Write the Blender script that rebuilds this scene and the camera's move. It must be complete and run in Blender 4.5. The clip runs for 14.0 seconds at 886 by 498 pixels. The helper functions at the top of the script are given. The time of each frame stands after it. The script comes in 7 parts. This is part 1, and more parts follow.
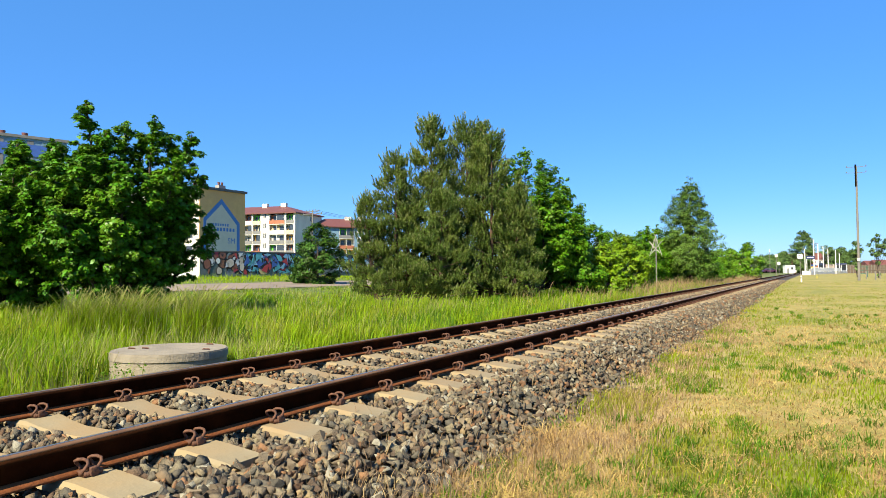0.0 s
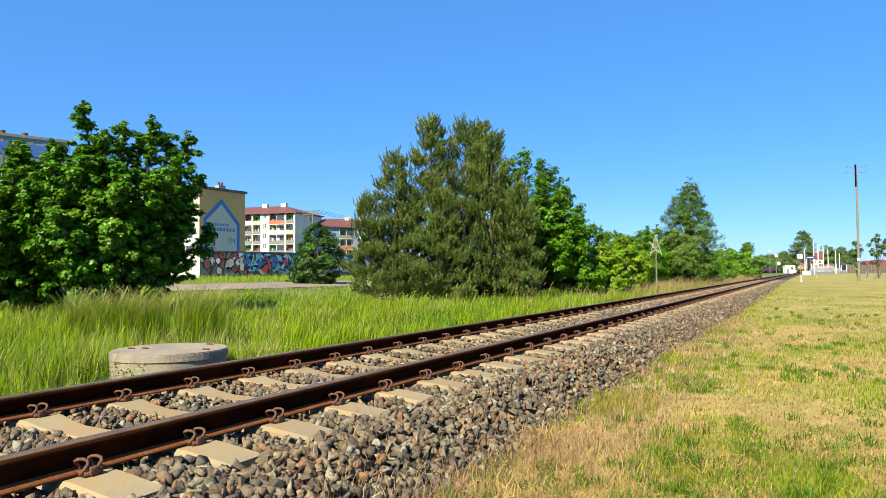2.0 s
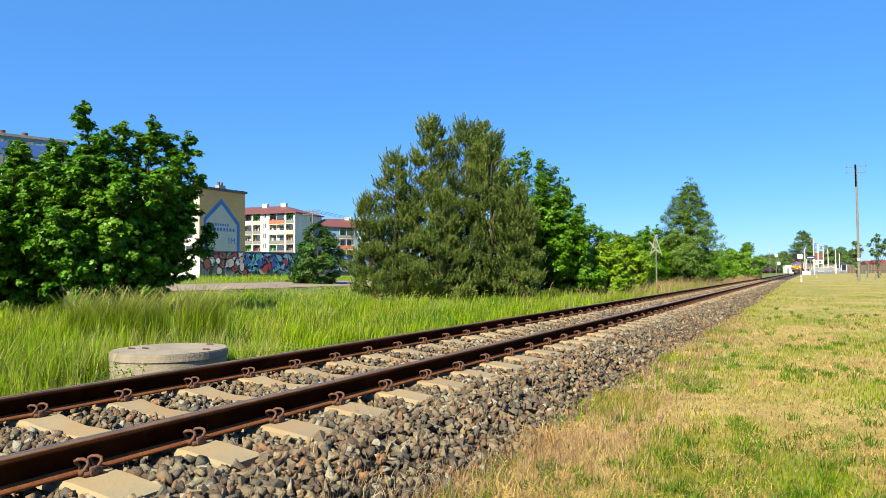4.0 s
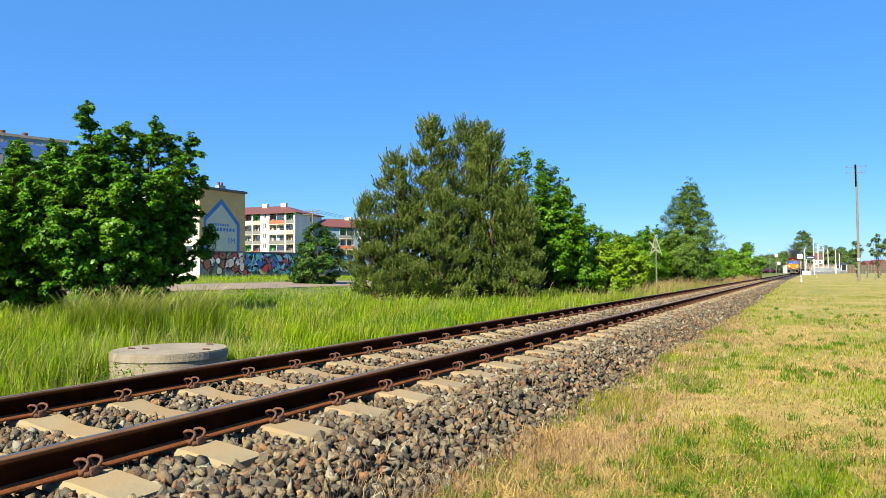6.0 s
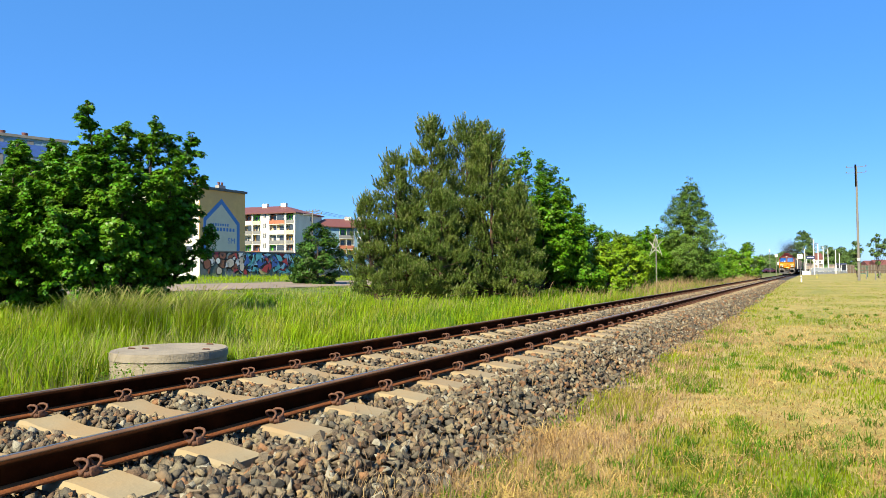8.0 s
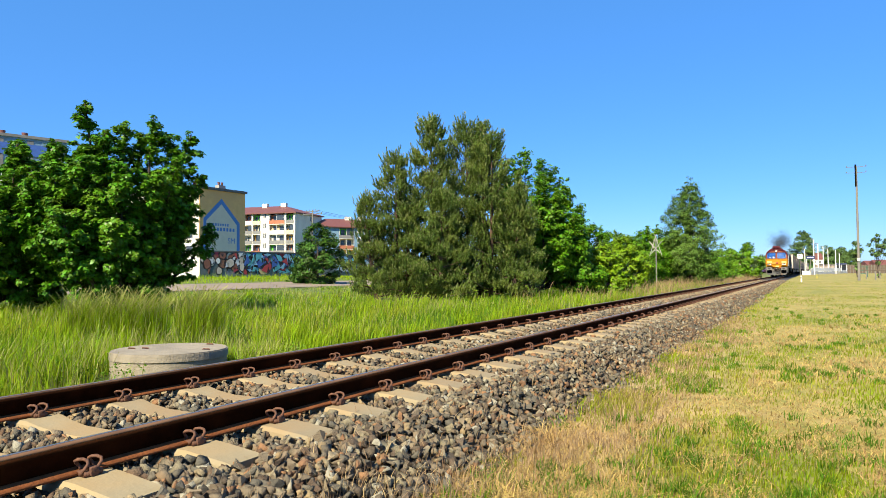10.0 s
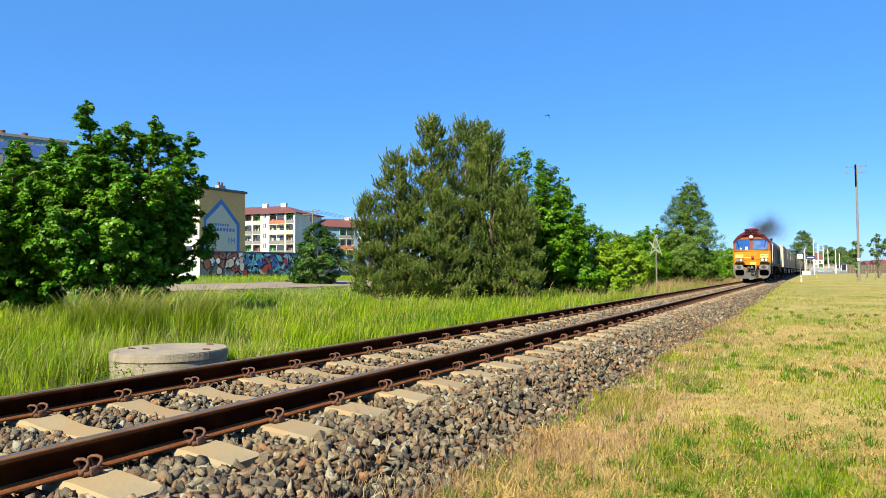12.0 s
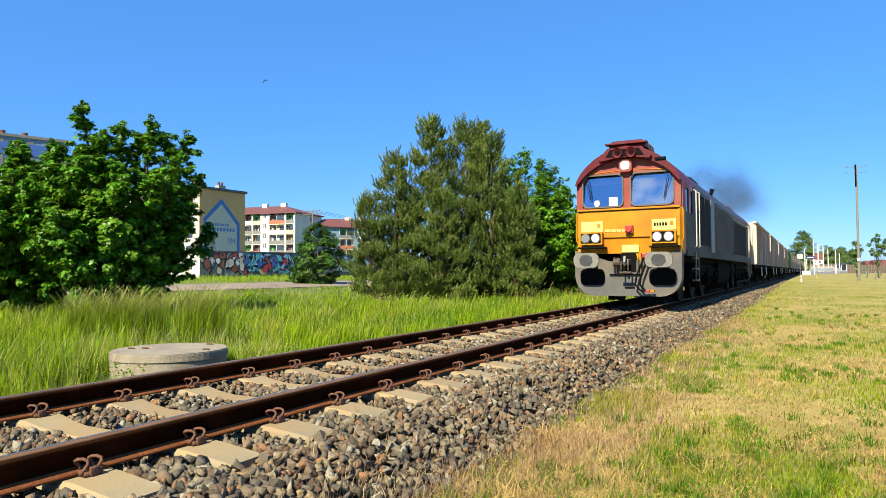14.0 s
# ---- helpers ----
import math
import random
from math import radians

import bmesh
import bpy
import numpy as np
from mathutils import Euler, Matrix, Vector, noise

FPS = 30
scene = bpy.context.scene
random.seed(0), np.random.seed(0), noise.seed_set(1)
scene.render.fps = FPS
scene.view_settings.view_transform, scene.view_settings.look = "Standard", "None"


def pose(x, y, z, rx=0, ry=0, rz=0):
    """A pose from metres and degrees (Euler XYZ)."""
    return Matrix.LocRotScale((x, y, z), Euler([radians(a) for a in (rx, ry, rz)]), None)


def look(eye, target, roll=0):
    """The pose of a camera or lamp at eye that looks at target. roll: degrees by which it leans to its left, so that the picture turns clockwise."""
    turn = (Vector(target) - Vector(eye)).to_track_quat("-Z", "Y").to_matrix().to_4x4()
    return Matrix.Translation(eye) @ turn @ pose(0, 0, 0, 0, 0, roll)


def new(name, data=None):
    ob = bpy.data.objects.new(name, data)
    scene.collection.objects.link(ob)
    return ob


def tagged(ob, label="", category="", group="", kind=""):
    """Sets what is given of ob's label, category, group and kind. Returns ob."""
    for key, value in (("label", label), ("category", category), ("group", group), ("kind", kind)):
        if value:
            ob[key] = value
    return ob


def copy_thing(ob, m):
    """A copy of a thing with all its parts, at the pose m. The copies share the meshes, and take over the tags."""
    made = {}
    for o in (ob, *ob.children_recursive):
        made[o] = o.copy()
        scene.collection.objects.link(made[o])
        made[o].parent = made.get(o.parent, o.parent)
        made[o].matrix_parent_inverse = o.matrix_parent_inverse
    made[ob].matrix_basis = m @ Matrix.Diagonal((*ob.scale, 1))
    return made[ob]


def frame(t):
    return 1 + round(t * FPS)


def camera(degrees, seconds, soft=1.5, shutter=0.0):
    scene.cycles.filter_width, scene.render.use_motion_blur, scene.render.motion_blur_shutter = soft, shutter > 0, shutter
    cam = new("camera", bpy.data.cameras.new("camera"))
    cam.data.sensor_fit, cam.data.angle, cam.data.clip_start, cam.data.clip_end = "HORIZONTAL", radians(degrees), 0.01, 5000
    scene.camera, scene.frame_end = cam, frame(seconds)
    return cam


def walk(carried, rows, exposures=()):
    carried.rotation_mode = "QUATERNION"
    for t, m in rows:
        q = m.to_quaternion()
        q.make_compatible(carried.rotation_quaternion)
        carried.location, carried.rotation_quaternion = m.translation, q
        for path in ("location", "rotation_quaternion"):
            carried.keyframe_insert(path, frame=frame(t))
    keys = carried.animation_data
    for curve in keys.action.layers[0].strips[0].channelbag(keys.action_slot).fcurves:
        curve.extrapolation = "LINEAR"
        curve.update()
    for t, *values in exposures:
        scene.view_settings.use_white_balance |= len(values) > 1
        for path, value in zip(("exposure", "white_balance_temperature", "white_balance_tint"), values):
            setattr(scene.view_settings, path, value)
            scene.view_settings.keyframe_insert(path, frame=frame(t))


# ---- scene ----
# Camera: low on a tripod beside the line. The track runs along +Y with its axis at x = 0 and the rail tops at z = 0.
cam = camera(67.58, 14.0, soft=0.5)
EYE = Vector((3.833, 0.0, 0.791))
YAW, PITCH, ROLL = radians(29.004), radians(2.011), -0.292
AIM = EYE + 10 * Vector((-math.sin(YAW) * math.cos(PITCH), math.cos(YAW) * math.cos(PITCH), math.sin(PITCH)))
walk(cam, [(0.0, look(EYE, AIM, ROLL)), (14.0, look(EYE, AIM, ROLL))])

# Daylight: clear sky, sun behind the camera, close to the direction of the line and a little to its left.
SUN_ELEV, SUN_TURN = radians(43), radians(182)
world = bpy.data.worlds.new("sky")
scene.world = world
world.use_nodes = True
wn = world.node_tree.nodes
sky = wn.new("ShaderNodeTexSky")
sky.sky_type = "NISHITA"
sky.sun_disc = False
sky.sun_elevation, sky.sun_rotation = SUN_ELEV, SUN_TURN
sky.altitude = 600
sky.air_density, sky.dust_density, sky.ozone_density = 1.0, 0.35, 5.0
wn["Background"].inputs["Strength"].default_value = 0.067
deep = wn.new("ShaderNodeHueSaturation")
deep.inputs["Saturation"].default_value = 1.12
blue = wn.new("ShaderNodeMixRGB")
blue.blend_type = "MULTIPLY"
blue.inputs[0].default_value = 1.0
blue.inputs[2].default_value = (0.83, 0.99, 1.32, 1)
world.node_tree.links.new(sky.outputs[0], blue.inputs[1])
world.node_tree.links.new(blue.outputs[0], deep.inputs["Color"])
haze = wn.new("ShaderNodeMixRGB")
haze.inputs[0].default_value = 0.5
haze.inputs[2].default_value = (0.80, 2.50, 5.35, 1)
world.node_tree.links.new(deep.outputs[0], haze.inputs[1])
world.node_tree.links.new(haze.outputs[0], wn["Background"].inputs["Color"])
sun_data = bpy.data.lights.new("sun", "SUN")
sun_data.energy, sun_data.angle, sun_data.color = 5.0, radians(0.53), (1.0, 0.90, 0.66)
sun = new("sun", sun_data)
SUN_DIR = Vector((math.sin(SUN_TURN) * math.cos(SUN_ELEV), math.cos(SUN_TURN) * math.cos(SUN_ELEV), math.sin(SUN_ELEV)))
sun.matrix_world = look(SUN_DIR * 50, (0, 0, 0))
scene.view_settings.exposure = 1.37

# ---------------------------------------------------------------- materials


def surf(name, c1, c2=None, scale=6.0, rough=0.8, metal=0.0, bump=0.0, bscale=40.0, rand=0.0, island=0.0, c3=None, scale3=0.8, sub=0.0, coords="Object", stretch=(1, 1, 1), rough2=None, spec=None, odd=None):
    """A worn surface: two colours mixed by fine noise, a third by a broad one, with random value per object or per island."""
    m = bpy.data.materials.new(name)
    m.use_nodes = True
    nt = m.node_tree
    n, l = nt.nodes, nt.links
    b = n["Principled BSDF"]
    b.inputs["Roughness"].default_value = rough
    b.inputs["Metallic"].default_value = metal
    if spec is not None:
        b.inputs["Specular IOR Level"].default_value = spec
    tc = n.new("ShaderNodeTexCoord")
    mp = n.new("ShaderNodeMapping")
    mp.inputs["Scale"].default_value = stretch
    l.new(tc.outputs[coords], mp.inputs[0])
    c2 = c2 or tuple(0.75 * v for v in c1)
    no = n.new("ShaderNodeTexNoise")
    no.inputs["Scale"].default_value, no.inputs["Detail"].default_value, no.inputs["Roughness"].default_value = scale, 6, 0.65
    l.new(mp.outputs[0], no.inputs["Vector"])
    rp = n.new("ShaderNodeValToRGB")
    rp.color_ramp.elements[0].position, rp.color_ramp.elements[1].position = 0.34, 0.66
    rp.color_ramp.elements[0].color, rp.color_ramp.elements[1].color = (*c1, 1), (*c2, 1)
    l.new(no.outputs[0], rp.inputs[0])
    col = rp.outputs[0]
    if c3:
        n3 = n.new("ShaderNodeTexNoise")
        n3.inputs["Scale"].default_value, n3.inputs["Detail"].default_value = scale3, 4
        l.new(mp.outputs[0], n3.inputs["Vector"])
        r3 = n.new("ShaderNodeValToRGB")
        r3.color_ramp.elements[0].position, r3.color_ramp.elements[1].position = 0.47, 0.66
        l.new(n3.outputs[0], r3.inputs[0])
        mx = n.new("ShaderNodeMixRGB")
        l.new(r3.outputs[0], mx.inputs[0])
        l.new(col, mx.inputs[1])
        mx.inputs[2].default_value = (*c3, 1)
        col = mx.outputs[0]
    if odd:
        src = n.new("ShaderNodeNewGeometry").outputs["Random Per Island"] if island else n.new("ShaderNodeObjectInfo").outputs["Random"]
        for colour, low, high in odd:
            gt = n.new("ShaderNodeMath")
            gt.operation = "GREATER_THAN"
            gt.inputs[1].default_value = low
            l.new(src, gt.inputs[0])
            lt = n.new("ShaderNodeMath")
            lt.operation = "LESS_THAN"
            lt.inputs[1].default_value = high
            l.new(src, lt.inputs[0])
            both = n.new("ShaderNodeMath")
            both.operation = "MULTIPLY"
            l.new(gt.outputs[0], both.inputs[0])
            l.new(lt.outputs[0], both.inputs[1])
            fac = n.new("ShaderNodeMath")
            fac.operation = "MULTIPLY"
            fac.inputs[1].default_value = 0.7
            l.new(both.outputs[0], fac.inputs[0])
            mo = n.new("ShaderNodeMixRGB")
            l.new(fac.outputs[0], mo.inputs[0])
            l.new(col, mo.inputs[1])
            mo.inputs[2].default_value = (*colour, 1)
            col = mo.outputs[0]
    if rand or island:
        src = n.new("ShaderNodeNewGeometry").outputs["Random Per Island"] if island else n.new("ShaderNodeObjectInfo").outputs["Random"]
        amt = island or rand
        mr = n.new("ShaderNodeMapRange")
        mr.inputs["To Min"].default_value, mr.inputs["To Max"].default_value = 1 - amt, 1 + amt
        l.new(src, mr.inputs[0])
        hs = n.new("ShaderNodeHueSaturation")
        l.new(mr.outputs[0], hs.inputs["Value"])
        mh = n.new("ShaderNodeMapRange")
        mh.inputs["To Min"].default_value, mh.inputs["To Max"].default_value = 0.5 - 0.04 * amt, 0.5 + 0.04 * amt
        l.new(src, mh.inputs[0])
        l.new(mh.outputs[0], hs.inputs["Hue"])
        l.new(col, hs.inputs["Color"])
        col = hs.outputs[0]
    l.new(col, b.inputs["Base Color"])
    if rough2 is not None:
        rr = n.new("ShaderNodeMapRange")
        rr.inputs["To Min"].default_value, rr.inputs["To Max"].default_value = rough, rough2
        l.new(no.outputs[0], rr.inputs[0])
        l.new(rr.outputs[0], b.inputs["Roughness"])
    if bump:
        nb = n.new("ShaderNodeTexNoise")
        nb.inputs["Scale"].default_value, nb.inputs["Detail"].default_value = bscale, 8
        l.new(mp.outputs[0], nb.inputs["Vector"])
        bp = n.new("ShaderNodeBump")
        bp.inputs["Strength"].default_value, bp.inputs["Distance"].default_value = bump, 0.02
        l.new(nb.outputs[0], bp.inputs["Height"])
        l.new(bp.outputs[0], b.inputs["Normal"])
    if sub:
        b.inputs["Specular IOR Level"].default_value = 0.2
        out = n["Material Output"]
        tr = n.new("ShaderNodeBsdfTranslucent")
        hs2 = n.new("ShaderNodeHueSaturation")
        hs2.inputs["Value"].default_value = 1.12
        l.new(col, hs2.inputs["Color"])
        l.new(hs2.outputs[0], tr.inputs["Color"])
        ms = n.new("ShaderNodeMixShader")
        ms.inputs[0].default_value = sub
        l.new(b.outputs[0], ms.inputs[1])
        l.new(tr.outputs[0], ms.inputs[2])
        l.new(ms.outputs[0], out.inputs["Surface"])
    return m


def plain(name, c, rough=0.5, metal=0.0, emit=0.0):
    m = surf(name, c, tuple(0.88 * v for v in c), 9.0, rough, metal, 0.05)
    if emit:
        b = m.node_tree.nodes["Principled BSDF"]
        b.inputs["Emission Color"].default_value = (*c, 1)
        b.inputs["Emission Strength"].default_value = emit
    return m


M = {
    # rust of the web, darkened to stand for its shaded side
    "rail_side": surf("shaded_rail_rust", (0.022, 0.007, 0.002), (0.012, 0.004, 0.0015), 9, 0.95, 0.0, 0.25, 60, c3=(0.040, 0.013, 0.004), scale3=2, spec=0.03),
    # the same rust on the foot, brighter: sunlight put into the colour
    "rail_foot": surf("sunlit_foot_rust", (0.200, 0.068, 0.024), (0.120, 0.040, 0.015), 9, 0.95, 0.0, 0.25, 60, spec=0.1),
    # worn brown head, lifted in colour for the sun on its top
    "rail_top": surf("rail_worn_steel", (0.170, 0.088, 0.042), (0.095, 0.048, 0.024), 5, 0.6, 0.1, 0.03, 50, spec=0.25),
    "rail_band": surf("polished_rail", (0.42, 0.40, 0.37), (0.30, 0.28, 0.25), 5, 0.30, 0.85, 0.02, 50, stretch=(1, 0.1, 1)),
    "clip": surf("clip_rust", (0.128, 0.053, 0.026), (0.064, 0.027, 0.016), 30, 0.8, 0.1, 0.3, 90),
    "concrete": surf("sleeper_concrete", (0.225, 0.180, 0.108), (0.182, 0.143, 0.084), 4, 0.9, 0, 0.15, 50, rand=0.10, c3=(0.220, 0.150, 0.073), scale3=1.6),
    "stone": surf("ballast_stone", (0.160, 0.131, 0.091), (0.078, 0.065, 0.048), 30, 0.95, 0, 0.5, 120, island=0.45, c3=(0.177, 0.116, 0.066), scale3=3.0, spec=0.1, odd=(((0.234, 0.120, 0.057), 0.41, 0.49), ((0.222, 0.182, 0.120), 0.18, 0.34), ((0.057, 0.055, 0.048), 0.60, 0.80), ((0.194, 0.180, 0.148), 0.90, 0.95))),
    "stone_part": surf("ballast_stone_loose", (0.160, 0.131, 0.091), (0.078, 0.065, 0.048), 1.4, 0.95, 0, 0.5, 6, rand=0.45, spec=0.1, odd=(((0.234, 0.120, 0.057), 0.41, 0.49), ((0.222, 0.182, 0.120), 0.18, 0.34), ((0.057, 0.055, 0.048), 0.60, 0.80), ((0.194, 0.180, 0.148), 0.90, 0.95)), c3=(0.182, 0.131, 0.089), scale3=5),
    # much darker than the stones: shade in the gaps put into the colour
    "bed": surf("shaded_ballast_bed", (0.040, 0.034, 0.026), (0.012, 0.010, 0.009), 22, 0.95, 0, 1.0, 26, c3=(0.075, 0.055, 0.042), scale3=1.2),
    "well": surf("well_concrete", (0.240, 0.206, 0.156), (0.180, 0.152, 0.112), 6, 0.9, 0, 0.5, 45, c3=(0.160, 0.138, 0.108), scale3=2.2),
    "asphalt": surf("old_asphalt", (0.216, 0.164, 0.124), (0.172, 0.132, 0.100), 3, 0.9, 0, 0.3, 40, c3=(0.136, 0.112, 0.092), scale3=0.3),
    "blade": surf("tall_grass", (0.216, 0.308, 0.006), (0.148, 0.232, 0.005), 0.8, 0.6, island=0.45, c3=(0.280, 0.304, 0.016), scale3=0.25, sub=0.42),
    "seed": surf("seed_heads", (0.312, 0.308, 0.096), (0.232, 0.240, 0.064), 4, 0.8, island=0.35, sub=0.35),
    "weed": surf("dry_weeds", (0.330, 0.225, 0.120), (0.225, 0.145, 0.075), 2, 0.8, island=0.45, sub=0.3),
    "fresh": surf("fresh_grass", (0.275, 0.375, 0.008), (0.200, 0.300, 0.006), 0.8, 0.6, island=0.35, sub=0.45),
    "tuft": surf("clover_tufts", (0.090, 0.180, 0.005), (0.055, 0.120, 0.004), 2.0, 0.6, island=0.45, sub=0.35),
    "straw": surf("cut_straw", (0.410, 0.288, 0.100), (0.290, 0.195, 0.062), 3, 0.8, island=0.45, c3=(0.34, 0.215, 0.088), scale3=0.9, sub=0.25),
    "mown": surf("mown_grass", (0.185, 0.230, 0.006), (0.125, 0.165, 0.004), 2.0, 0.7, island=0.45, c3=(0.265, 0.235, 0.030), scale3=0.5, sub=0.35),
    "maple": surf("maple_leaf", (0.071, 0.182, 0.006), (0.036, 0.107, 0.003), 1.2, 0.42, island=0.55, c3=(0.100, 0.205, 0.009), scale3=0.6, sub=0.22),
    "pine": surf("pine_needles", (0.098, 0.143, 0.023), (0.053, 0.092, 0.014), 1.2, 0.55, island=0.45, c3=(0.138, 0.175, 0.030), scale3=0.9, sub=0.05),
    "pine_tip": surf("pine_candles", (0.216, 0.232, 0.088), (0.160, 0.184, 0.064), 1.2, 0.6, island=0.3, sub=0.15),
    "lime": surf("lime_leaf", (0.104, 0.232, 0.006), (0.060, 0.148, 0.004), 0.9, 0.45, island=0.45, sub=0.3),
    "bright": surf("young_leaf", (0.190, 0.300, 0.010), (0.130, 0.220, 0.007), 0.9, 0.45, island=0.40, sub=0.35),
    "scrub": surf("scrub_leaf", (0.125, 0.245, 0.008), (0.078, 0.165, 0.006), 0.6, 0.5, island=0.45, sub=0.25),
    "poplar": surf("poplar_leaf", (0.110, 0.190, 0.026), (0.070, 0.128, 0.016), 0.8, 0.5, island=0.45, sub=0.22),
    # paler and greyer than near leaves: distance haze mixed into the colour
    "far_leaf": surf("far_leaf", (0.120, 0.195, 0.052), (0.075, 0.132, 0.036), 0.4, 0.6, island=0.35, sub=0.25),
    "dark_leaf": surf("dark_leaf", (0.045, 0.105, 0.008), (0.024, 0.062, 0.005), 1.2, 0.5, island=0.5, sub=0.12),
    "bark": surf("bark", (0.059, 0.042, 0.030), (0.030, 0.022, 0.018), 9, 0.95, 0, 0.8, 18, stretch=(1, 1, 0.3)),
    "pine_bark": surf("pine_bark", (0.099, 0.054, 0.030), (0.045, 0.030, 0.022), 9, 0.95, 0, 0.8, 18, stretch=(1, 1, 0.4)),
}

# ---------------------------------------------------------------- helpers


def link_mesh(name, me, mats, parent=None, label="", smooth=False):
    for mt in mats if isinstance(mats, (list, tuple)) else [mats]:
        me.materials.append(mt)
    if smooth:
        me.shade_smooth()
    ob = new(name, me)
    if parent:
        ob.parent = parent
    if label:
        ob["label"] = label
    return ob


def part(name, bm, material, parent, label="", smooth=False):
    """One mesh object from a bmesh, under a thing or a part (parent may be None)."""
    me = bpy.data.meshes.new(name)
    bmesh.ops.recalc_face_normals(bm, faces=bm.faces)
    bm.to_mesh(me)
    bm.free()
    return link_mesh(name, me, material, parent, label, smooth)


def arrays(name, v, f, material, parent=None, label="", mat_index=None, smooth=False):
    """One mesh object from numpy arrays of vertices (n, 3) and equal-sized faces (m, k)."""
    v, f = np.ascontiguousarray(v, dtype=np.float32), np.ascontiguousarray(f, dtype=np.int32)
    me = bpy.data.meshes.new(name)
    me.vertices.add(len(v))
    me.vertices.foreach_set("co", v.ravel())
    me.loops.add(f.size)
    me.loops.foreach_set("vertex_index", f.ravel())
    me.polygons.add(len(f))
    me.polygons.foreach_set("loop_start", np.arange(0, f.size, f.shape[1], dtype=np.int32))
    if mat_index is not None:
        me.polygons.foreach_set("material_index", np.ascontiguousarray(mat_index, dtype=np.int32))
    me.update(calc_edges=True)
    return link_mesh(name, me, material, parent, label, smooth)


def box(bm, x0, x1, y0, y1, z0, z1, bevel=0.0):
    r = bmesh.ops.create_cube(bm, size=1.0)
    vs = r["verts"]
    for v in vs:
        v.co = Vector((x0 + (v.co.x + 0.5) * (x1 - x0), y0 + (v.co.y + 0.5) * (y1 - y0), z0 + (v.co.z + 0.5) * (z1 - z0)))
    if bevel:
        es = list({e for v in vs for e in v.link_edges})
        bmesh.ops.bevel(bm, geom=es, offset=bevel, segments=2, affect="EDGES", profile=0.5)
    return bm


def cyl(bm, p0, p1, r0, r1=None, seg=12, caps=True):
    p0, p1 = Vector(p0), Vector(p1)
    d = p1 - p0
    m = Matrix.Translation((p0 + p1) / 2) @ d.to_track_quat("Z", "Y").to_matrix().to_4x4()
    bmesh.ops.create_cone(bm, cap_ends=caps, segments=seg, radius1=r0, radius2=r0 if r1 is None else r1, depth=d.length, matrix=m)
    return bm


def tube(bm, pts, r, seg=6):
    """A bent rod along pts."""
    pts = [Vector(p) for p in pts]
    rings = []
    for i, p in enumerate(pts):
        d = (pts[min(i + 1, len(pts) - 1)] - pts[max(i - 1, 0)]).normalized()
        a = d.orthogonal().normalized() if i == 0 else (rings[-1][1] - d * rings[-1][1].dot(d)).normalized()
        b = d.cross(a)
        rings.append(([bm.verts.new(p + r * (a * math.cos(2 * math.pi * k / seg) + b * math.sin(2 * math.pi * k / seg))) for k in range(seg)], a))
    for (u, _), (w, _) in zip(rings, rings[1:]):
        for k in range(seg):
            bm.faces.new((u[k], u[(k + 1) % seg], w[(k + 1) % seg], w[k]))
    bm.faces.new(rings[0][0][::-1])
    bm.faces.new(rings[-1][0])
    return bm


def prism(bm, prof, y0, y1):
    """A closed profile of (x, z) drawn out along y."""
    a = [bm.verts.new((x, y0, z)) for x, z in prof]
    b = [bm.verts.new((x, y1, z)) for x, z in prof]
    n = len(prof)
    for i in range(n):
        bm.faces.new((a[i], a[(i + 1) % n], b[(i + 1) % n], b[i]))
    bm.faces.new(a[::-1])
    bm.faces.new(b)
    return bm


def B():
    return bmesh.new()


def empty(name, m=None):
    ob = new(name)
    if m is not None:
        ob.matrix_world = m
    return ob


def sstep(a, b, x):
    u = np.clip((np.asarray(x, dtype=float) - a) / (b - a), 0, 1)
    return u * u * (3 - 2 * u)


def line_at(s):
    """The track's axis at s metres along it: x, y and heading (radians from +Y towards +X)."""
    h1, h2 = 4.4e-5, 1 / 500.0
    a = max(0.0, min(s, 236.0) - 80.0)
    b = max(0.0, min(s, 420.0) - 236.0)
    c = max(0.0, s - 420.0)
    head1 = h1 * a
    x = 0.5 * h1 * a * a + (h1 * 156.0) * (b + c) + 0.5 * h2 * b * b + h2 * 184.0 * c
    y = s - 0.5 * h2 * h2 * b ** 3 / 3 - 0.5 * (h2 * 184.0) ** 2 * c
    return x, y, head1 + h2 * b


def ground_z(x, y):
    """The lie of the land: flat by the line, rising gently to the road and the wall, a little on the lawn."""
    x, y = np.asarray(x, dtype=float), np.asarray(y, dtype=float)
    left = -0.45 + 0.25 * sstep(-14, -27, x) + 0.62 * sstep(-27, -45, x)
    right = -0.45 + 0.17 * sstep(15, 80, y)
    w = sstep(-1.5, 1.5, x)
    return left * (1 - w) + right * w

# ---------------------------------------------------------------- ground and track


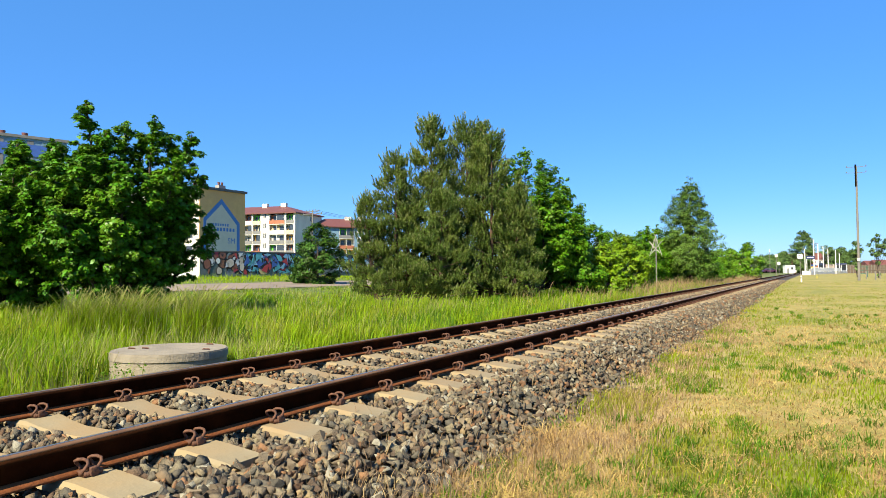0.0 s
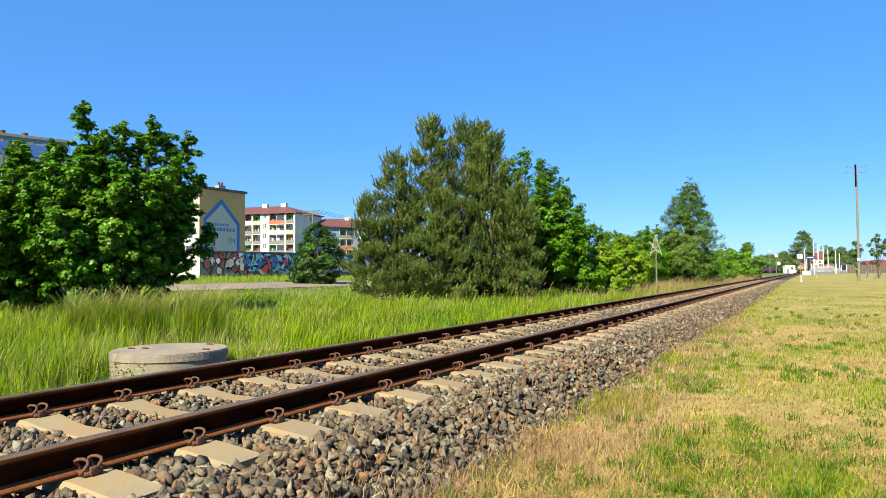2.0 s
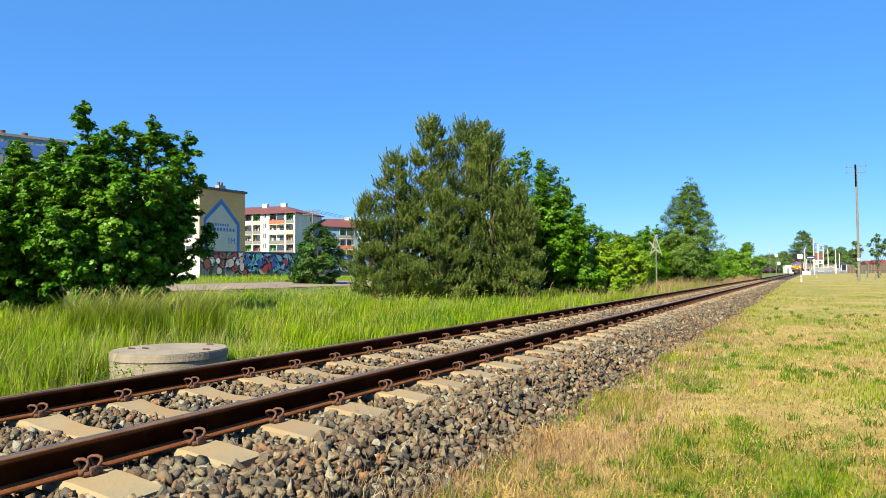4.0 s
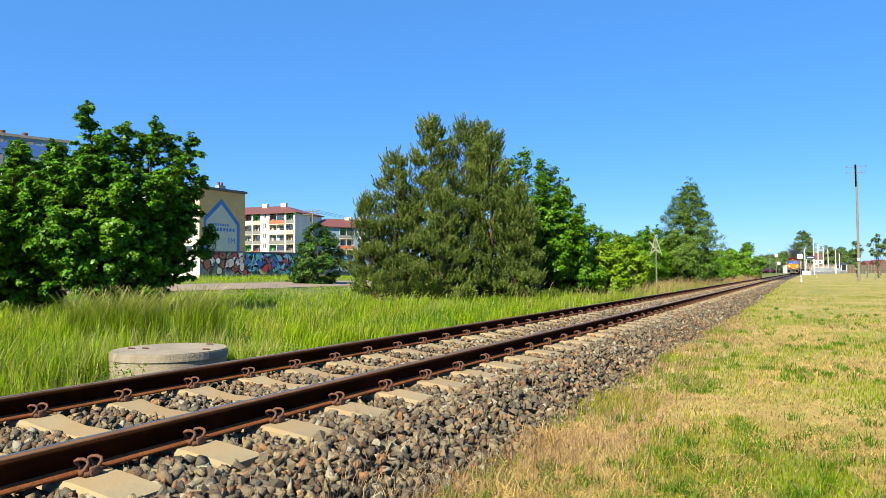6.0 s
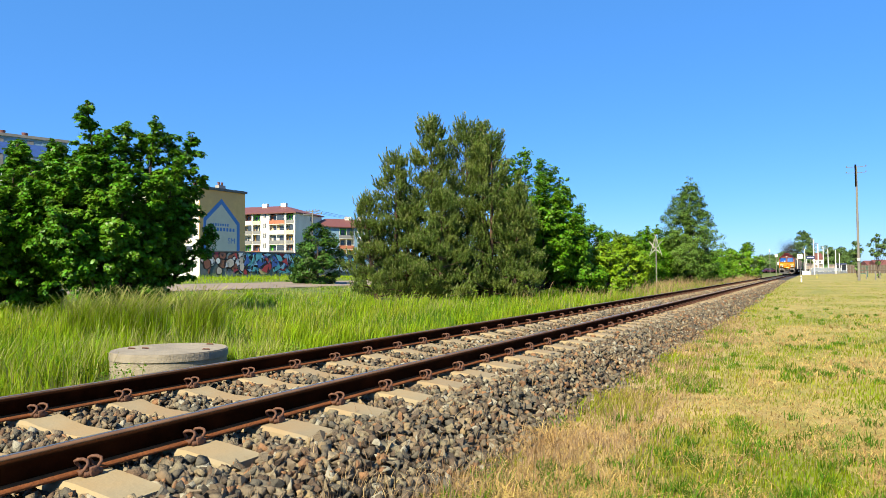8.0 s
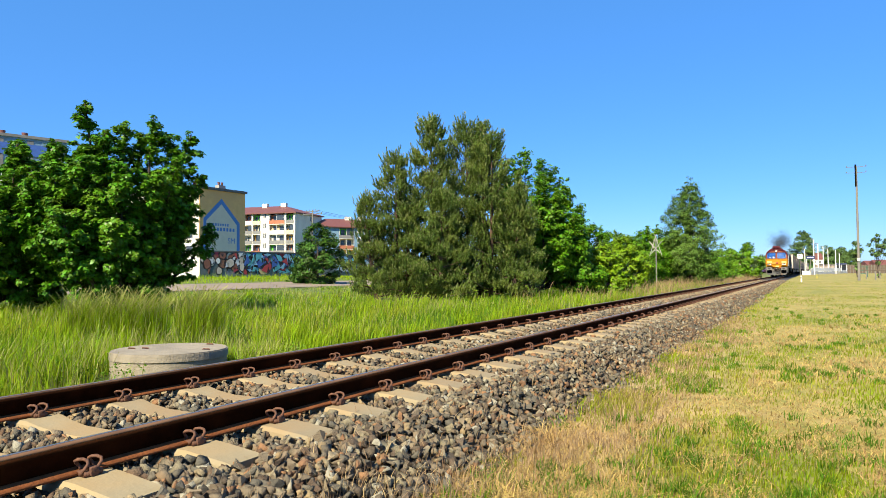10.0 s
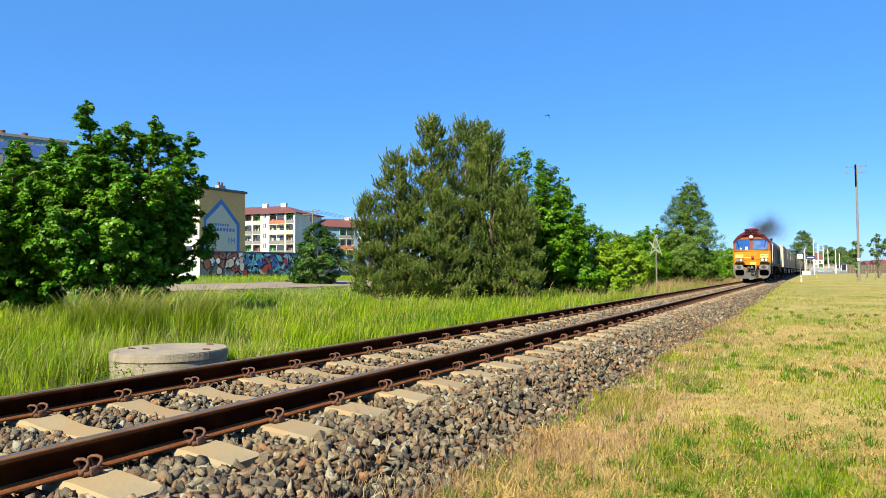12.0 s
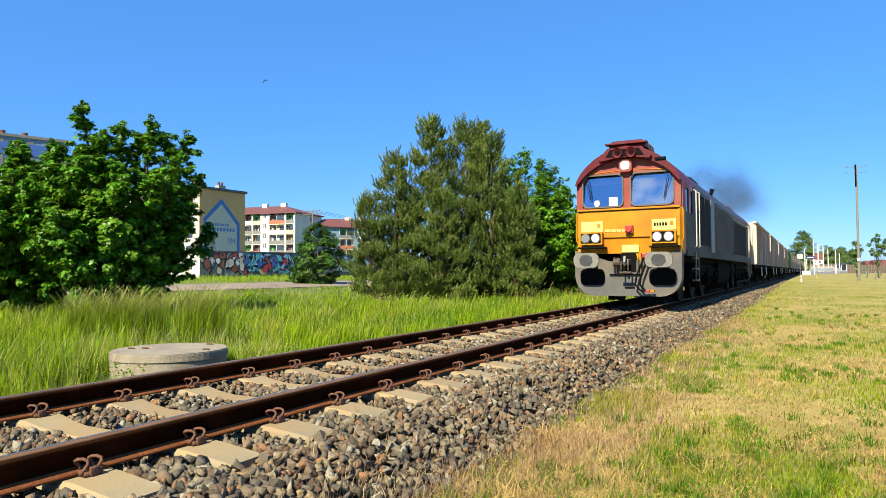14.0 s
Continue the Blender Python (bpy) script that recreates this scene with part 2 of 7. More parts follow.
def ground_material():
    """Earth under grass: green to the left of the line, straw-coloured mown patches to the right."""
    m = surf("grass_ground", (0.094, 0.124, 0.009), (0.065, 0.090, 0.008), 1.3, 0.95, 0, 0.8, 14, c3=(0.079, 0.084, 0.022), scale3=0.25)
    nt = m.node_tree
    n, l = nt.nodes, nt.links
    b = n["Principled BSDF"]
    old = b.inputs["Base Color"].links[0].from_socket
    tc = n.new("ShaderNodeTexCoord")
    sp = n.new("ShaderNodeSeparateXYZ")
    l.new(tc.outputs["Object"], sp.inputs[0])
    mr = n.new("ShaderNodeMapRange")
    mr.inputs["From Min"].default_value, mr.inputs["From Max"].default_value = 0.0, 2.0
    l.new(sp.outputs[0], mr.inputs[0])
    cols = []
    for sc, det in ((0.35, 8), (2.6, 8)):
        no = n.new("ShaderNodeTexNoise")
        no.inputs["Scale"].default_value, no.inputs["Detail"].default_value, no.inputs["Roughness"].default_value = sc, det, 0.7
        l.new(tc.outputs["Object"], no.inputs["Vector"])
        cols.append(no.outputs[0])
    ad = n.new("ShaderNodeMath")
    ad.operation = "ADD"
    l.new(cols[0], ad.inputs[0])
    l.new(cols[1], ad.inputs[1])
    rp = n.new("ShaderNodeValToRGB")
    e = rp.color_ramp.elements
    e[0].position, e[0].color = 0.43, (0.125, 0.135, 0.016, 1)
    e[1].position, e[1].color = 0.60, (0.306, 0.218, 0.081, 1)
    x = rp.color_ramp.elements.new(0.515)
    x.color = (0.223, 0.185, 0.039, 1)
    hv = n.new("ShaderNodeMath")
    hv.operation = "MULTIPLY"
    hv.inputs[1].default_value = 0.5
    l.new(ad.outputs[0], hv.inputs[0])
    l.new(hv.outputs[0], rp.inputs[0])
    # a dry reddish strip along the foot of the ballast
    st = n.new("ShaderNodeMapRange")
    st.inputs["From Min"].default_value, st.inputs["From Max"].default_value = 3.1, 2.3
    wob = n.new("ShaderNodeMath")
    wob.operation = "MULTIPLY_ADD"
    wob.inputs[1].default_value = -1.6
    l.new(cols[1], wob.inputs[0])
    ad2 = n.new("ShaderNodeMath")
    ad2.inputs[1].default_value = 0.8
    l.new(sp.outputs[0], ad2.inputs[0])
    l.new(ad2.outputs[0], wob.inputs[2])
    l.new(wob.outputs[0], st.inputs[0])
    near = n.new("ShaderNodeMapRange")
    near.inputs["From Min"].default_value, near.inputs["From Max"].default_value = 22.0, 9.0
    l.new(sp.outputs[1], near.inputs[0])
    strip = n.new("ShaderNodeMath")
    strip.operation = "MULTIPLY"
    l.new(st.outputs[0], strip.inputs[0])
    l.new(near.outputs[0], strip.inputs[1])
    dry = n.new("ShaderNodeMixRGB")
    l.new(strip.outputs[0], dry.inputs[0])
    l.new(rp.outputs[0], dry.inputs[1])
    dry.inputs[2].default_value = (0.338, 0.234, 0.117, 1)
    mx = n.new("ShaderNodeMixRGB")
    l.new(mr.outputs[0], mx.inputs[0])
    l.new(old, mx.inputs[1])
    l.new(dry.outputs[0], mx.inputs[2])
    l.new(mx.outputs[0], b.inputs["Base Color"])
    return m


def axis_steps(lo, hi, fine_lo, fine_hi, step, grow=1.35):
    inner = list(np.arange(fine_lo, fine_hi + 1e-6, step))
    a, s = [], step
    p = fine_lo
    while p > lo:
        s *= grow
        p -= s
        a.append(max(p, lo))
    b, s = [], step
    p = fine_hi
    while p < hi:
        s *= grow
        p += s
        b.append(min(p, hi))
    return np.array(a[::-1] + inner + b)


def build_ground():
    xs = axis_steps(-2500, 2500, -50, 14, 1.0)
    ys = axis_steps(-1500, 4500, -10, 100, 1.5)
    gx, gy = np.meshgrid(xs, ys)
    gz = ground_z(gx, gy)
    bumps = np.array([noise.noise((a * 0.35, b * 0.35, 0)) for a, b in zip(gx.ravel(), gy.ravel())]).reshape(gx.shape)
    gz = gz + 0.04 * bumps * (np.abs(gx) > 2.4) * (np.abs(gx) < 60)
    v = np.stack([gx, gy, gz], -1).reshape(-1, 3)
    nx, ny = len(xs), len(ys)
    i = np.arange((ny - 1) * (nx - 1))
    r, c = i // (nx - 1), i % (nx - 1)
    a = r * nx + c
    f = np.stack([a, a + 1, a + nx + 1, a + nx], 1)
    ob = arrays("ground", v, f, ground_material(), smooth=True)
    tagged(ob, "grassy open ground beside a railway line", "ground", kind="structure")


def sweep(prof, s0, s1, step, closed=True):
    """Vertices and quads of a profile of (x, z) carried along the track's axis."""
    ss = np.arange(s0, s1 + 1e-6, step)
    v = []
    for s in ss:
        x, y, h = line_at(float(s))
        for px_, pz_ in prof:
            v.append((x + px_ * math.cos(h), y - px_ * math.sin(h), pz_))
    n = len(prof)
    f = []
    for i in range(len(ss) - 1):
        for k in range(n if closed else n - 1):
            a, b = i * n + k, i * n + (k + 1) % n
            f.append((a, b, b + n, a + n))
    return np.array(v), np.array(f)


RAIL = 0.7535
SLEEPER_0, SLEEPER_STEP = 1.9526, 0.6258


def build_rails():
    for side in (1, -1):
        foot = [(-0.0625, -0.149), (0.0625, -0.149), (0.0625, -0.138), (0.012, -0.121), (-0.012, -0.121), (-0.0625, -0.138)]
        web = [(0.012, -0.120), (0.008, -0.050), (0.0335, -0.040), (0.0335, -0.0128), (-0.0335, -0.0128), (-0.0335, -0.040), (-0.008, -0.050), (-0.012, -0.120)]
        head = [(0.0335, -0.0125), (0.030, -0.004), (0.020, 0.0), (-0.020, 0.0), (-0.030, -0.004), (-0.0335, -0.0125)]
        rail = empty("rail")
        # foot and web differ in tone as lit and shaded rust
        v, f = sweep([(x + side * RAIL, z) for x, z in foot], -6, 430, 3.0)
        arrays("foot", v, f, M["rail_foot"], rail, "rusty rail foot, its orange-brown brightened as if sunlit")
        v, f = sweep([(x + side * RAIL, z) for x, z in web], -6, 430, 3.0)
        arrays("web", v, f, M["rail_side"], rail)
        v, f = sweep([(x + side * RAIL, z) for x, z in head], -6, 430, 3.0)
        arrays("railhead", v, f, M["rail_top"], rail, "worn bright running surface", smooth=True)
        v, f = sweep([(side * RAIL + a - side * 0.012, z) for a, z in ((-0.011, 0.0006), (0.011, 0.0006), (0.009, 0.0016), (-0.009, 0.0016))], -6, 430, 3.0)
        arrays("running_band", v, f, M["rail_band"], rail, "thin polished running band")
        tagged(rail, "rusty brown steel rail with a worn running surface", "rail", "rails of the line")


def clip_mesh():
    """A spring clip: two steel loops standing over the foot of the rail, on a small shoulder."""
    bm = B()
    for dy in (-0.034, 0.034):
        pts = []
        for k in range(11):
            a = math.pi * (-0.35 + 1.55 * k / 10)
            pts.append((0.028 + 0.036 * math.cos(a), dy + 0.016 * math.sin(2.2 * a), 0.030 + 0.036 * math.sin(a)))
        tube(bm, pts, 0.0085, 6)
    box(bm, 0.01, 0.075, -0.045, 0.045, -0.012, 0.012)
    box(bm, 0.045, 0.085, -0.022, 0.022, -0.012, 0.030, 0.005)
    me = bpy.data.meshes.new("spring_clip")
    bmesh.ops.recalc_face_normals(bm, faces=bm.faces)
    bm.to_mesh(me)
    bm.free()
    me.materials.append(M["clip"])
    me.shade_smooth()
    return me


def sleeper_bm():
    """Prestressed concrete sleeper: raised rail seats, thinner waist, sloping sides."""
    bm = B()
    st = [(-1.225, 0.118, -0.192), (-1.19, 0.125, -0.182), (-0.98, 0.128, -0.163), (-0.90, 0.128, -0.156), (-0.60, 0.128, -0.156), (-0.48, 0.118, -0.178), (-0.30, 0.112, -0.196),
          (0.30, 0.112, -0.196), (0.48, 0.118, -0.178), (0.60, 0.128, -0.156), (0.90, 0.128, -0.156), (0.98, 0.128, -0.163), (1.19, 0.125, -0.182), (1.225, 0.118, -0.192)]
    rings = []
    for x, w, z in st:
        rings.append([bm.verts.new(p) for p in ((x, -w - 0.045, -0.36), (x, -w - 0.008, z - 0.02), (x, -w + 0.012, z), (x, w - 0.012, z), (x, w + 0.008, z - 0.02), (x, w + 0.045, -0.36))])
    for a, b in zip(rings, rings[1:]):
        for k in range(6):
            bm.faces.new((a[k], a[(k + 1) % 6], b[(k + 1) % 6], b[k]))
    bm.faces.new(rings[0])
    bm.faces.new(rings[-1][::-1])
    return bm


def build_sleepers():
    clip = clip_mesh()
    base = empty("concrete_sleeper")
    part("sleeper_body", sleeper_bm(), M["concrete"], base)
    for rx in (RAIL, -RAIL):
        for sgn in (1, -1):
            c = new("spring_clip", clip)
            c.parent = base
            c.matrix_basis = pose(rx + sgn * 0.040, 0, -0.141, 0, 0, 0 if sgn > 0 else 180)
    tagged(base, "pale concrete sleeper with rusty spring clips", "sleeper", "sleepers of the line")
    first = -7
    base.matrix_basis = pose(0, SLEEPER_0 + SLEEPER_STEP * first, 0)
    last = 116
    rng = random.Random(3)
    for k in range(first + 1, last):
        copy_thing(base, pose(rng.uniform(-0.012, 0.012), SLEEPER_0 + SLEEPER_STEP * k, rng.uniform(-0.004, 0.0), 0, 0, rng.uniform(-0.3, 0.3)))
    # the far ones, past counting
    bm = sleeper_bm()
    bm.verts.ensure_lookup_table()
    sv = np.array([v.co[:] for v in bm.verts])
    sf = [[v.index for v in f.verts] for f in bm.faces if len(f.verts) == 4]
    bm.free()
    V, F = [], []
    for k in range(last, 560):
        x, y, h = line_at(SLEEPER_0 + SLEEPER_STEP * k)
        rot = np.array([[math.cos(h), math.sin(h), 0], [-math.sin(h), math.cos(h), 0], [0, 0, 1]])
        F.append(np.array(sf) + len(V) * len(sv))
        V.append(sv @ rot.T + (x, y, 0))
    ob = arrays("sleepers_far", np.concatenate(V), np.concatenate(F), M["concrete"])
    tagged(ob, "row of concrete sleepers receding along the line", "sleepers", kind="stuff")


def stone_shapes(n, rng):
    """Angular crushed stones: convex hulls of a few points, unit size, as triangles."""
    out = []
    while len(out) < n:
        p = rng.normal(size=(8, 3))
        p /= np.linalg.norm(p, axis=1, keepdims=True)
        p *= rng.uniform(0.75, 1.25, (8, 1)) * np.array([1.2, 1.0, 0.72])
        bm = bmesh.new()
        for q in p:
            bm.verts.new(q)
        r = bmesh.ops.convex_hull(bm, input=bm.verts)
        bmesh.ops.delete(bm, geom=[g for g in r["geom_interior"] if isinstance(g, bmesh.types.BMVert)], context="VERTS")
        bmesh.ops.triangulate(bm, faces=bm.faces)
        bmesh.ops.recalc_face_normals(bm, faces=bm.faces)
        bm.verts.index_update()
        out.append((np.array([v.co[:] for v in bm.verts]), np.array([[v.index for v in f.verts] for f in bm.faces])))
        bm.free()
    return out


def rot_many(n, rng):
    q = rng.normal(size=(n, 4))
    q /= np.linalg.norm(q, axis=1, keepdims=True)
    w, x, y, z = q.T
    return np.stack([np.stack([1 - 2 * (y * y + z * z), 2 * (x * y - z * w), 2 * (x * z + y * w)], -1),
                     np.stack([2 * (x * y + z * w), 1 - 2 * (x * x + z * z), 2 * (y * z - x * w)], -1),
                     np.stack([2 * (x * z - y * w), 2 * (y * z + x * w), 1 - 2 * (x * x + y * y)], -1)], -2)


def bed_z(x):
    """Height of the ballast across the track: level between the rails, a shoulder, then the slope."""
    ax = np.abs(np.asarray(x, dtype=float))
    return -0.198 - 0.265 * sstep(1.42, 2.15, ax)


def scatter(points, sizes, shapes, rng, name, mat, parent):
    pick = rng.integers(0, len(shapes), len(points))
    V, F, base = [], [], 0
    for k, (sv, sf) in enumerate(shapes):
        pts, sz = points[pick == k], sizes[pick == k]
        n = len(pts)
        v = np.einsum("nij,kj->nki", rot_many(n, rng), sv) * sz[:, None, None] + pts[:, None, :]
        V.append(v.reshape(-1, 3))
        F.append((sf[None] + (base + np.arange(n) * len(sv))[:, None, None]).reshape(-1, 3))
        base += n * len(sv)
    return arrays(name, np.concatenate(V), np.concatenate(F), mat, parent)


def build_ballast():
    # dark sheet under the loose stones, coloured as the shade between them
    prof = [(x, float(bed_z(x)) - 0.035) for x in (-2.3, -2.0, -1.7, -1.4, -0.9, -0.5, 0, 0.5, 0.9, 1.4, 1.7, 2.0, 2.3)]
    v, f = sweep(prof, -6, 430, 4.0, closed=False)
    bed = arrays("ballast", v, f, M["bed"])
    tagged(bed, "bed of grey and brown crushed stone under the track", "ballast", kind="structure")
    rng = np.random.default_rng(11)
    shapes = stone_shapes(16, rng)

    def lay(n, y0, y1, smin, smax, power=1.0):
        x = rng.uniform(-2.1, 2.2, n)
        y = y0 + (y1 - y0) * rng.random(n) ** power
        k = (y - SLEEPER_0) / SLEEPER_STEP
        over = (np.abs(k - np.round(k)) * SLEEPER_STEP < 0.152) & (np.abs(x) < 1.235)
        rail = np.abs(np.abs(x) - RAIL) < 0.085
        thin = rng.random(n) < np.clip((2.25 - np.abs(x)) / 0.35, 0.1, 1)
        keep = ~over & thin
        x, y, rail = x[keep], y[keep], rail[keep]
        s = rng.uniform(smin, smax, len(x))
        z = bed_z(x) - 0.018 + rng.uniform(-0.016, 0.032, len(x)) - 0.014 * rail
        return np.stack([x, y, z], 1), s

    p, s = lay(44000, 0.8, 15, 0.020, 0.046, 1.5)
    scatter(p, s, shapes, rng, "crushed_stone", M["stone"], bed)["kind"] = "stuff"
    p, s = lay(14000, -5.5, 0.8, 0.022, 0.046)
    scatter(p, s, shapes, rng, "crushed_stone", M["stone"], bed)["kind"] = "stuff"
    p, s = lay(30000, 15, 75, 0.035, 0.060, 1.6)
    scatter(p, s, shapes, rng, "crushed_stone", M["stone"], bed)["kind"] = "stuff"
    # the loose stones nearest on the shoulder, one by one
    meshes = []
    for sv, sf in shapes:
        me = bpy.data.meshes.new("stone")
        me.from_pydata(sv.tolist(), [], sf.tolist())
        me.materials.append(M["stone_part"])
        meshes.append(me)
    r2 = random.Random(5)
    for i in range(300):
        x = r2.uniform(1.27, 2.1)
        y = 1.9 + 4.6 * r2.random()
        ob = new("stone", meshes[i % len(meshes)])
        ob.parent = bed
        sc = r2.uniform(0.026, 0.045)
        ob.matrix_basis = Matrix.LocRotScale((x, y, float(bed_z(x)) + 0.012), Euler([r2.uniform(0, 6.28) for _ in range(3)]), (sc, sc, sc))


def build_well():
    well = empty("well_head", pose(-2.955, 5.43, 0))
    bm = B()
    bmesh.ops.create_cone(bm, cap_ends=True, segments=64, radius1=0.655, radius2=0.655, depth=0.34, matrix=Matrix.Translation((0, 0, -0.385)))
    part("concrete_ring", bm, M["well"], well)
    bm = B()
    bmesh.ops.create_cone(bm, cap_ends=True, segments=64, radius1=0.668, radius2=0.664, depth=0.10, matrix=Matrix.Translation((0, 0, -0.164)))
    bmesh.ops.bevel(bm, geom=[e for e in bm.edges if e.calc_face_angle(0) > 0.8], offset=0.012, segments=2, affect="EDGES")
    lid = part("lid", bm, M["well"], well, "round concrete slab lid")
    for x, y in ((-0.38, -0.25), (-0.25, -0.16), (0.09, 0.52), (0.50, 0.1)):
        bm = B()
        tube(bm, [(x - 0.05, y, -0.112), (x - 0.045, y, -0.103), (x + 0.045, y + 0.01, -0.103), (x + 0.05, y + 0.01, -0.112)], 0.008)
        part("lifting_loop", bm, M["clip"], lid, "rusty lifting loop")
    tagged(well, "round concrete well head with a slab lid in the grass", "well")

# ---------------------------------------------------------------- plants


def rows_norm(a):
    return a / np.maximum(np.linalg.norm(a, axis=1, keepdims=True), 1e-9)


def leaf_mesh(name, pts, nrm, size, rng, mat, parent, lobed=False, label=""):
    """Single leaves at pts: kites, or three-lobed leaves, facing nrm roughly."""
    n = len(pts)
    nrm = rows_norm(nrm + rng.normal(scale=0.45, size=(n, 3)))
    t = rng.normal(size=(n, 3))
    t[:, 2] -= 0.6
    t = rows_norm(t - nrm * np.sum(t * nrm, 1, keepdims=True))
    b = np.cross(nrm, t)
    s = (size * rng.uniform(0.6, 1.35, n))[:, None]
    if not lobed:
        v = np.stack([pts - t * s * 0.5, pts + b * s * 0.36 + nrm * s * 0.08, pts + t * s * 0.62, pts - b * s * 0.36 + nrm * s * 0.08], 1)
        f = np.arange(n * 4).reshape(n, 4)
        return arrays(name, v.reshape(-1, 3), f, mat, parent, label)
    quads = []
    for a in (-1.15, 0.0, 1.15):
        d = t * math.cos(a) + b * math.sin(a)
        e = np.cross(nrm, d)
        ln = 0.75 if a == 0 else 0.62
        quads.append(np.stack([pts - t * s * 0.15, pts + d * s * ln * 0.55 + e * s * 0.22 + nrm * s * 0.05, pts + d * s * ln - nrm * s * 0.08, pts + d * s * ln * 0.55 - e * s * 0.22 + nrm * s * 0.05], 1))
    v = np.stack(quads, 1)
    f = np.arange(n * 12).reshape(n * 3, 4)
    return arrays(name, v.reshape(-1, 3), f, mat, parent, label)


def limb(bm, p0, p1, r0, r1, rng, bend=0.12, steps=4, seg=6):
    p0, p1 = np.array(p0, float), np.array(p1, float)
    L = np.linalg.norm(p1 - p0)
    off = rng.normal(scale=bend * L, size=3) * (1, 1, 0.4)
    prev = p0
    for i in range(1, steps + 1):
        u = i / steps
        q = p0 + (p1 - p0) * u + off * math.sin(math.pi * u)
        cyl(bm, prev, q, r0 + (r1 - r0) * (u - 1 / steps), r0 + (r1 - r0) * u, seg, caps=False)
        prev = q


def leafy_tree(name, label, x, y, height, profile, n_clumps, n_leaves, leaf, mat, seed, trunk_r=0.12, clump_r=0.45, crown_base=0.15, lobed=False, squash=(1, 1), fork=0.5, z=None, group="", category="tree", spikes=0, trunk_show=0.0, inner=0.45):
    """A broadleaf tree or shrub. profile: rows of (height share, radius in metres) of the crown's envelope."""
    rng = np.random.default_rng(seed)
    z0 = float(ground_z(x, y)) - 0.03 if z is None else z
    tree = empty(name, pose(x, y, z0))
    hs, rs = np.array([p[0] for p in profile]), np.array([p[1] for p in profile])
    # clumps of foliage: mostly near the envelope, some within
    area = np.interp(np.linspace(0, 1, 200), hs, rs)
    cdf = np.cumsum(area + 0.02)
    zz = np.interp(rng.random(n_clumps), cdf / cdf[-1], np.linspace(0, 1, 200))
    ang = rng.uniform(0, 2 * math.pi, n_clumps)
    lump = 1 + 0.16 * np.sin(3 * ang + 7 * zz + seed) + 0.12 * np.sin(5 * ang - 11 * zz)
    rr = np.interp(zz, hs, rs) * lump * (inner + (1 - inner) * rng.random(n_clumps) ** 0.45)
    c = np.stack([rr * np.cos(ang) * squash[0], rr * np.sin(ang) * squash[1], zz * height], 1)
    if spikes:
        k = spikes
        a = rng.uniform(0, 2 * math.pi, k)
        zt = rng.uniform(0.55, 1.0, k)
        r = np.interp(zt, hs, rs) * rng.uniform(0.4, 1.05, k)
        top = np.stack([r * np.cos(a) * squash[0], r * np.sin(a) * squash[1], zt * height + 0.08 * height], 1)
        c = np.concatenate([c, top, top + [0, 0, -0.05 * height], top + [0, 0, -0.10 * height]])
    nc = len(c)
    cr = clump_r * rng.uniform(0.6, 1.3, nc)
    if spikes:
        cr[-3 * spikes:] *= 0.6
    w = cr ** 2
    pick = rng.choice(nc, n_leaves, p=w / w.sum())
    d = rows_norm(rng.normal(size=(n_leaves, 3)))
    rad = rng.random(n_leaves) ** 0.5
    p = c[pick] + d * (cr[pick] * rad)[:, None] * (1.0, 1.0, 0.72)
    axis = np.array([0, 0, height * 0.4])
    out = rows_norm(p - axis)
    nrm = d * 0.5 + out * 0.7 + np.array([0, 0, 0.6])
    p[:, 2] = np.maximum(p[:, 2], 0.05)
    bm = B()
    t_top = height * (0.72 if fork else 0.9)
    limb(bm, (0, 0, -0.1), (0.05 * height * rng.normal() * 0.3, 0, t_top), trunk_r, trunk_r * 0.25, rng, 0.02, 6, 8)
    part("trunk", bm, M["bark"], tree, smooth=True)
    bm = B()
    for i in rng.choice(n_clumps, min(n_clumps, 46), replace=False):
        zt = min(max(c[i][2] * rng.uniform(0.35, 0.75), height * 0.08), t_top)
        limb(bm, (0, 0, zt), c[i], trunk_r * 0.42 * (1 - 0.6 * zt / height), 0.012, rng, 0.07, 3, 5)
    part("limb", bm, M["bark"], tree, smooth=True)["kind"] = "stuff"
    leaf_mesh("crown", p, nrm, leaf, rng, mat, tree, lobed)
    tagged(tree, label, category, group)
    return tree


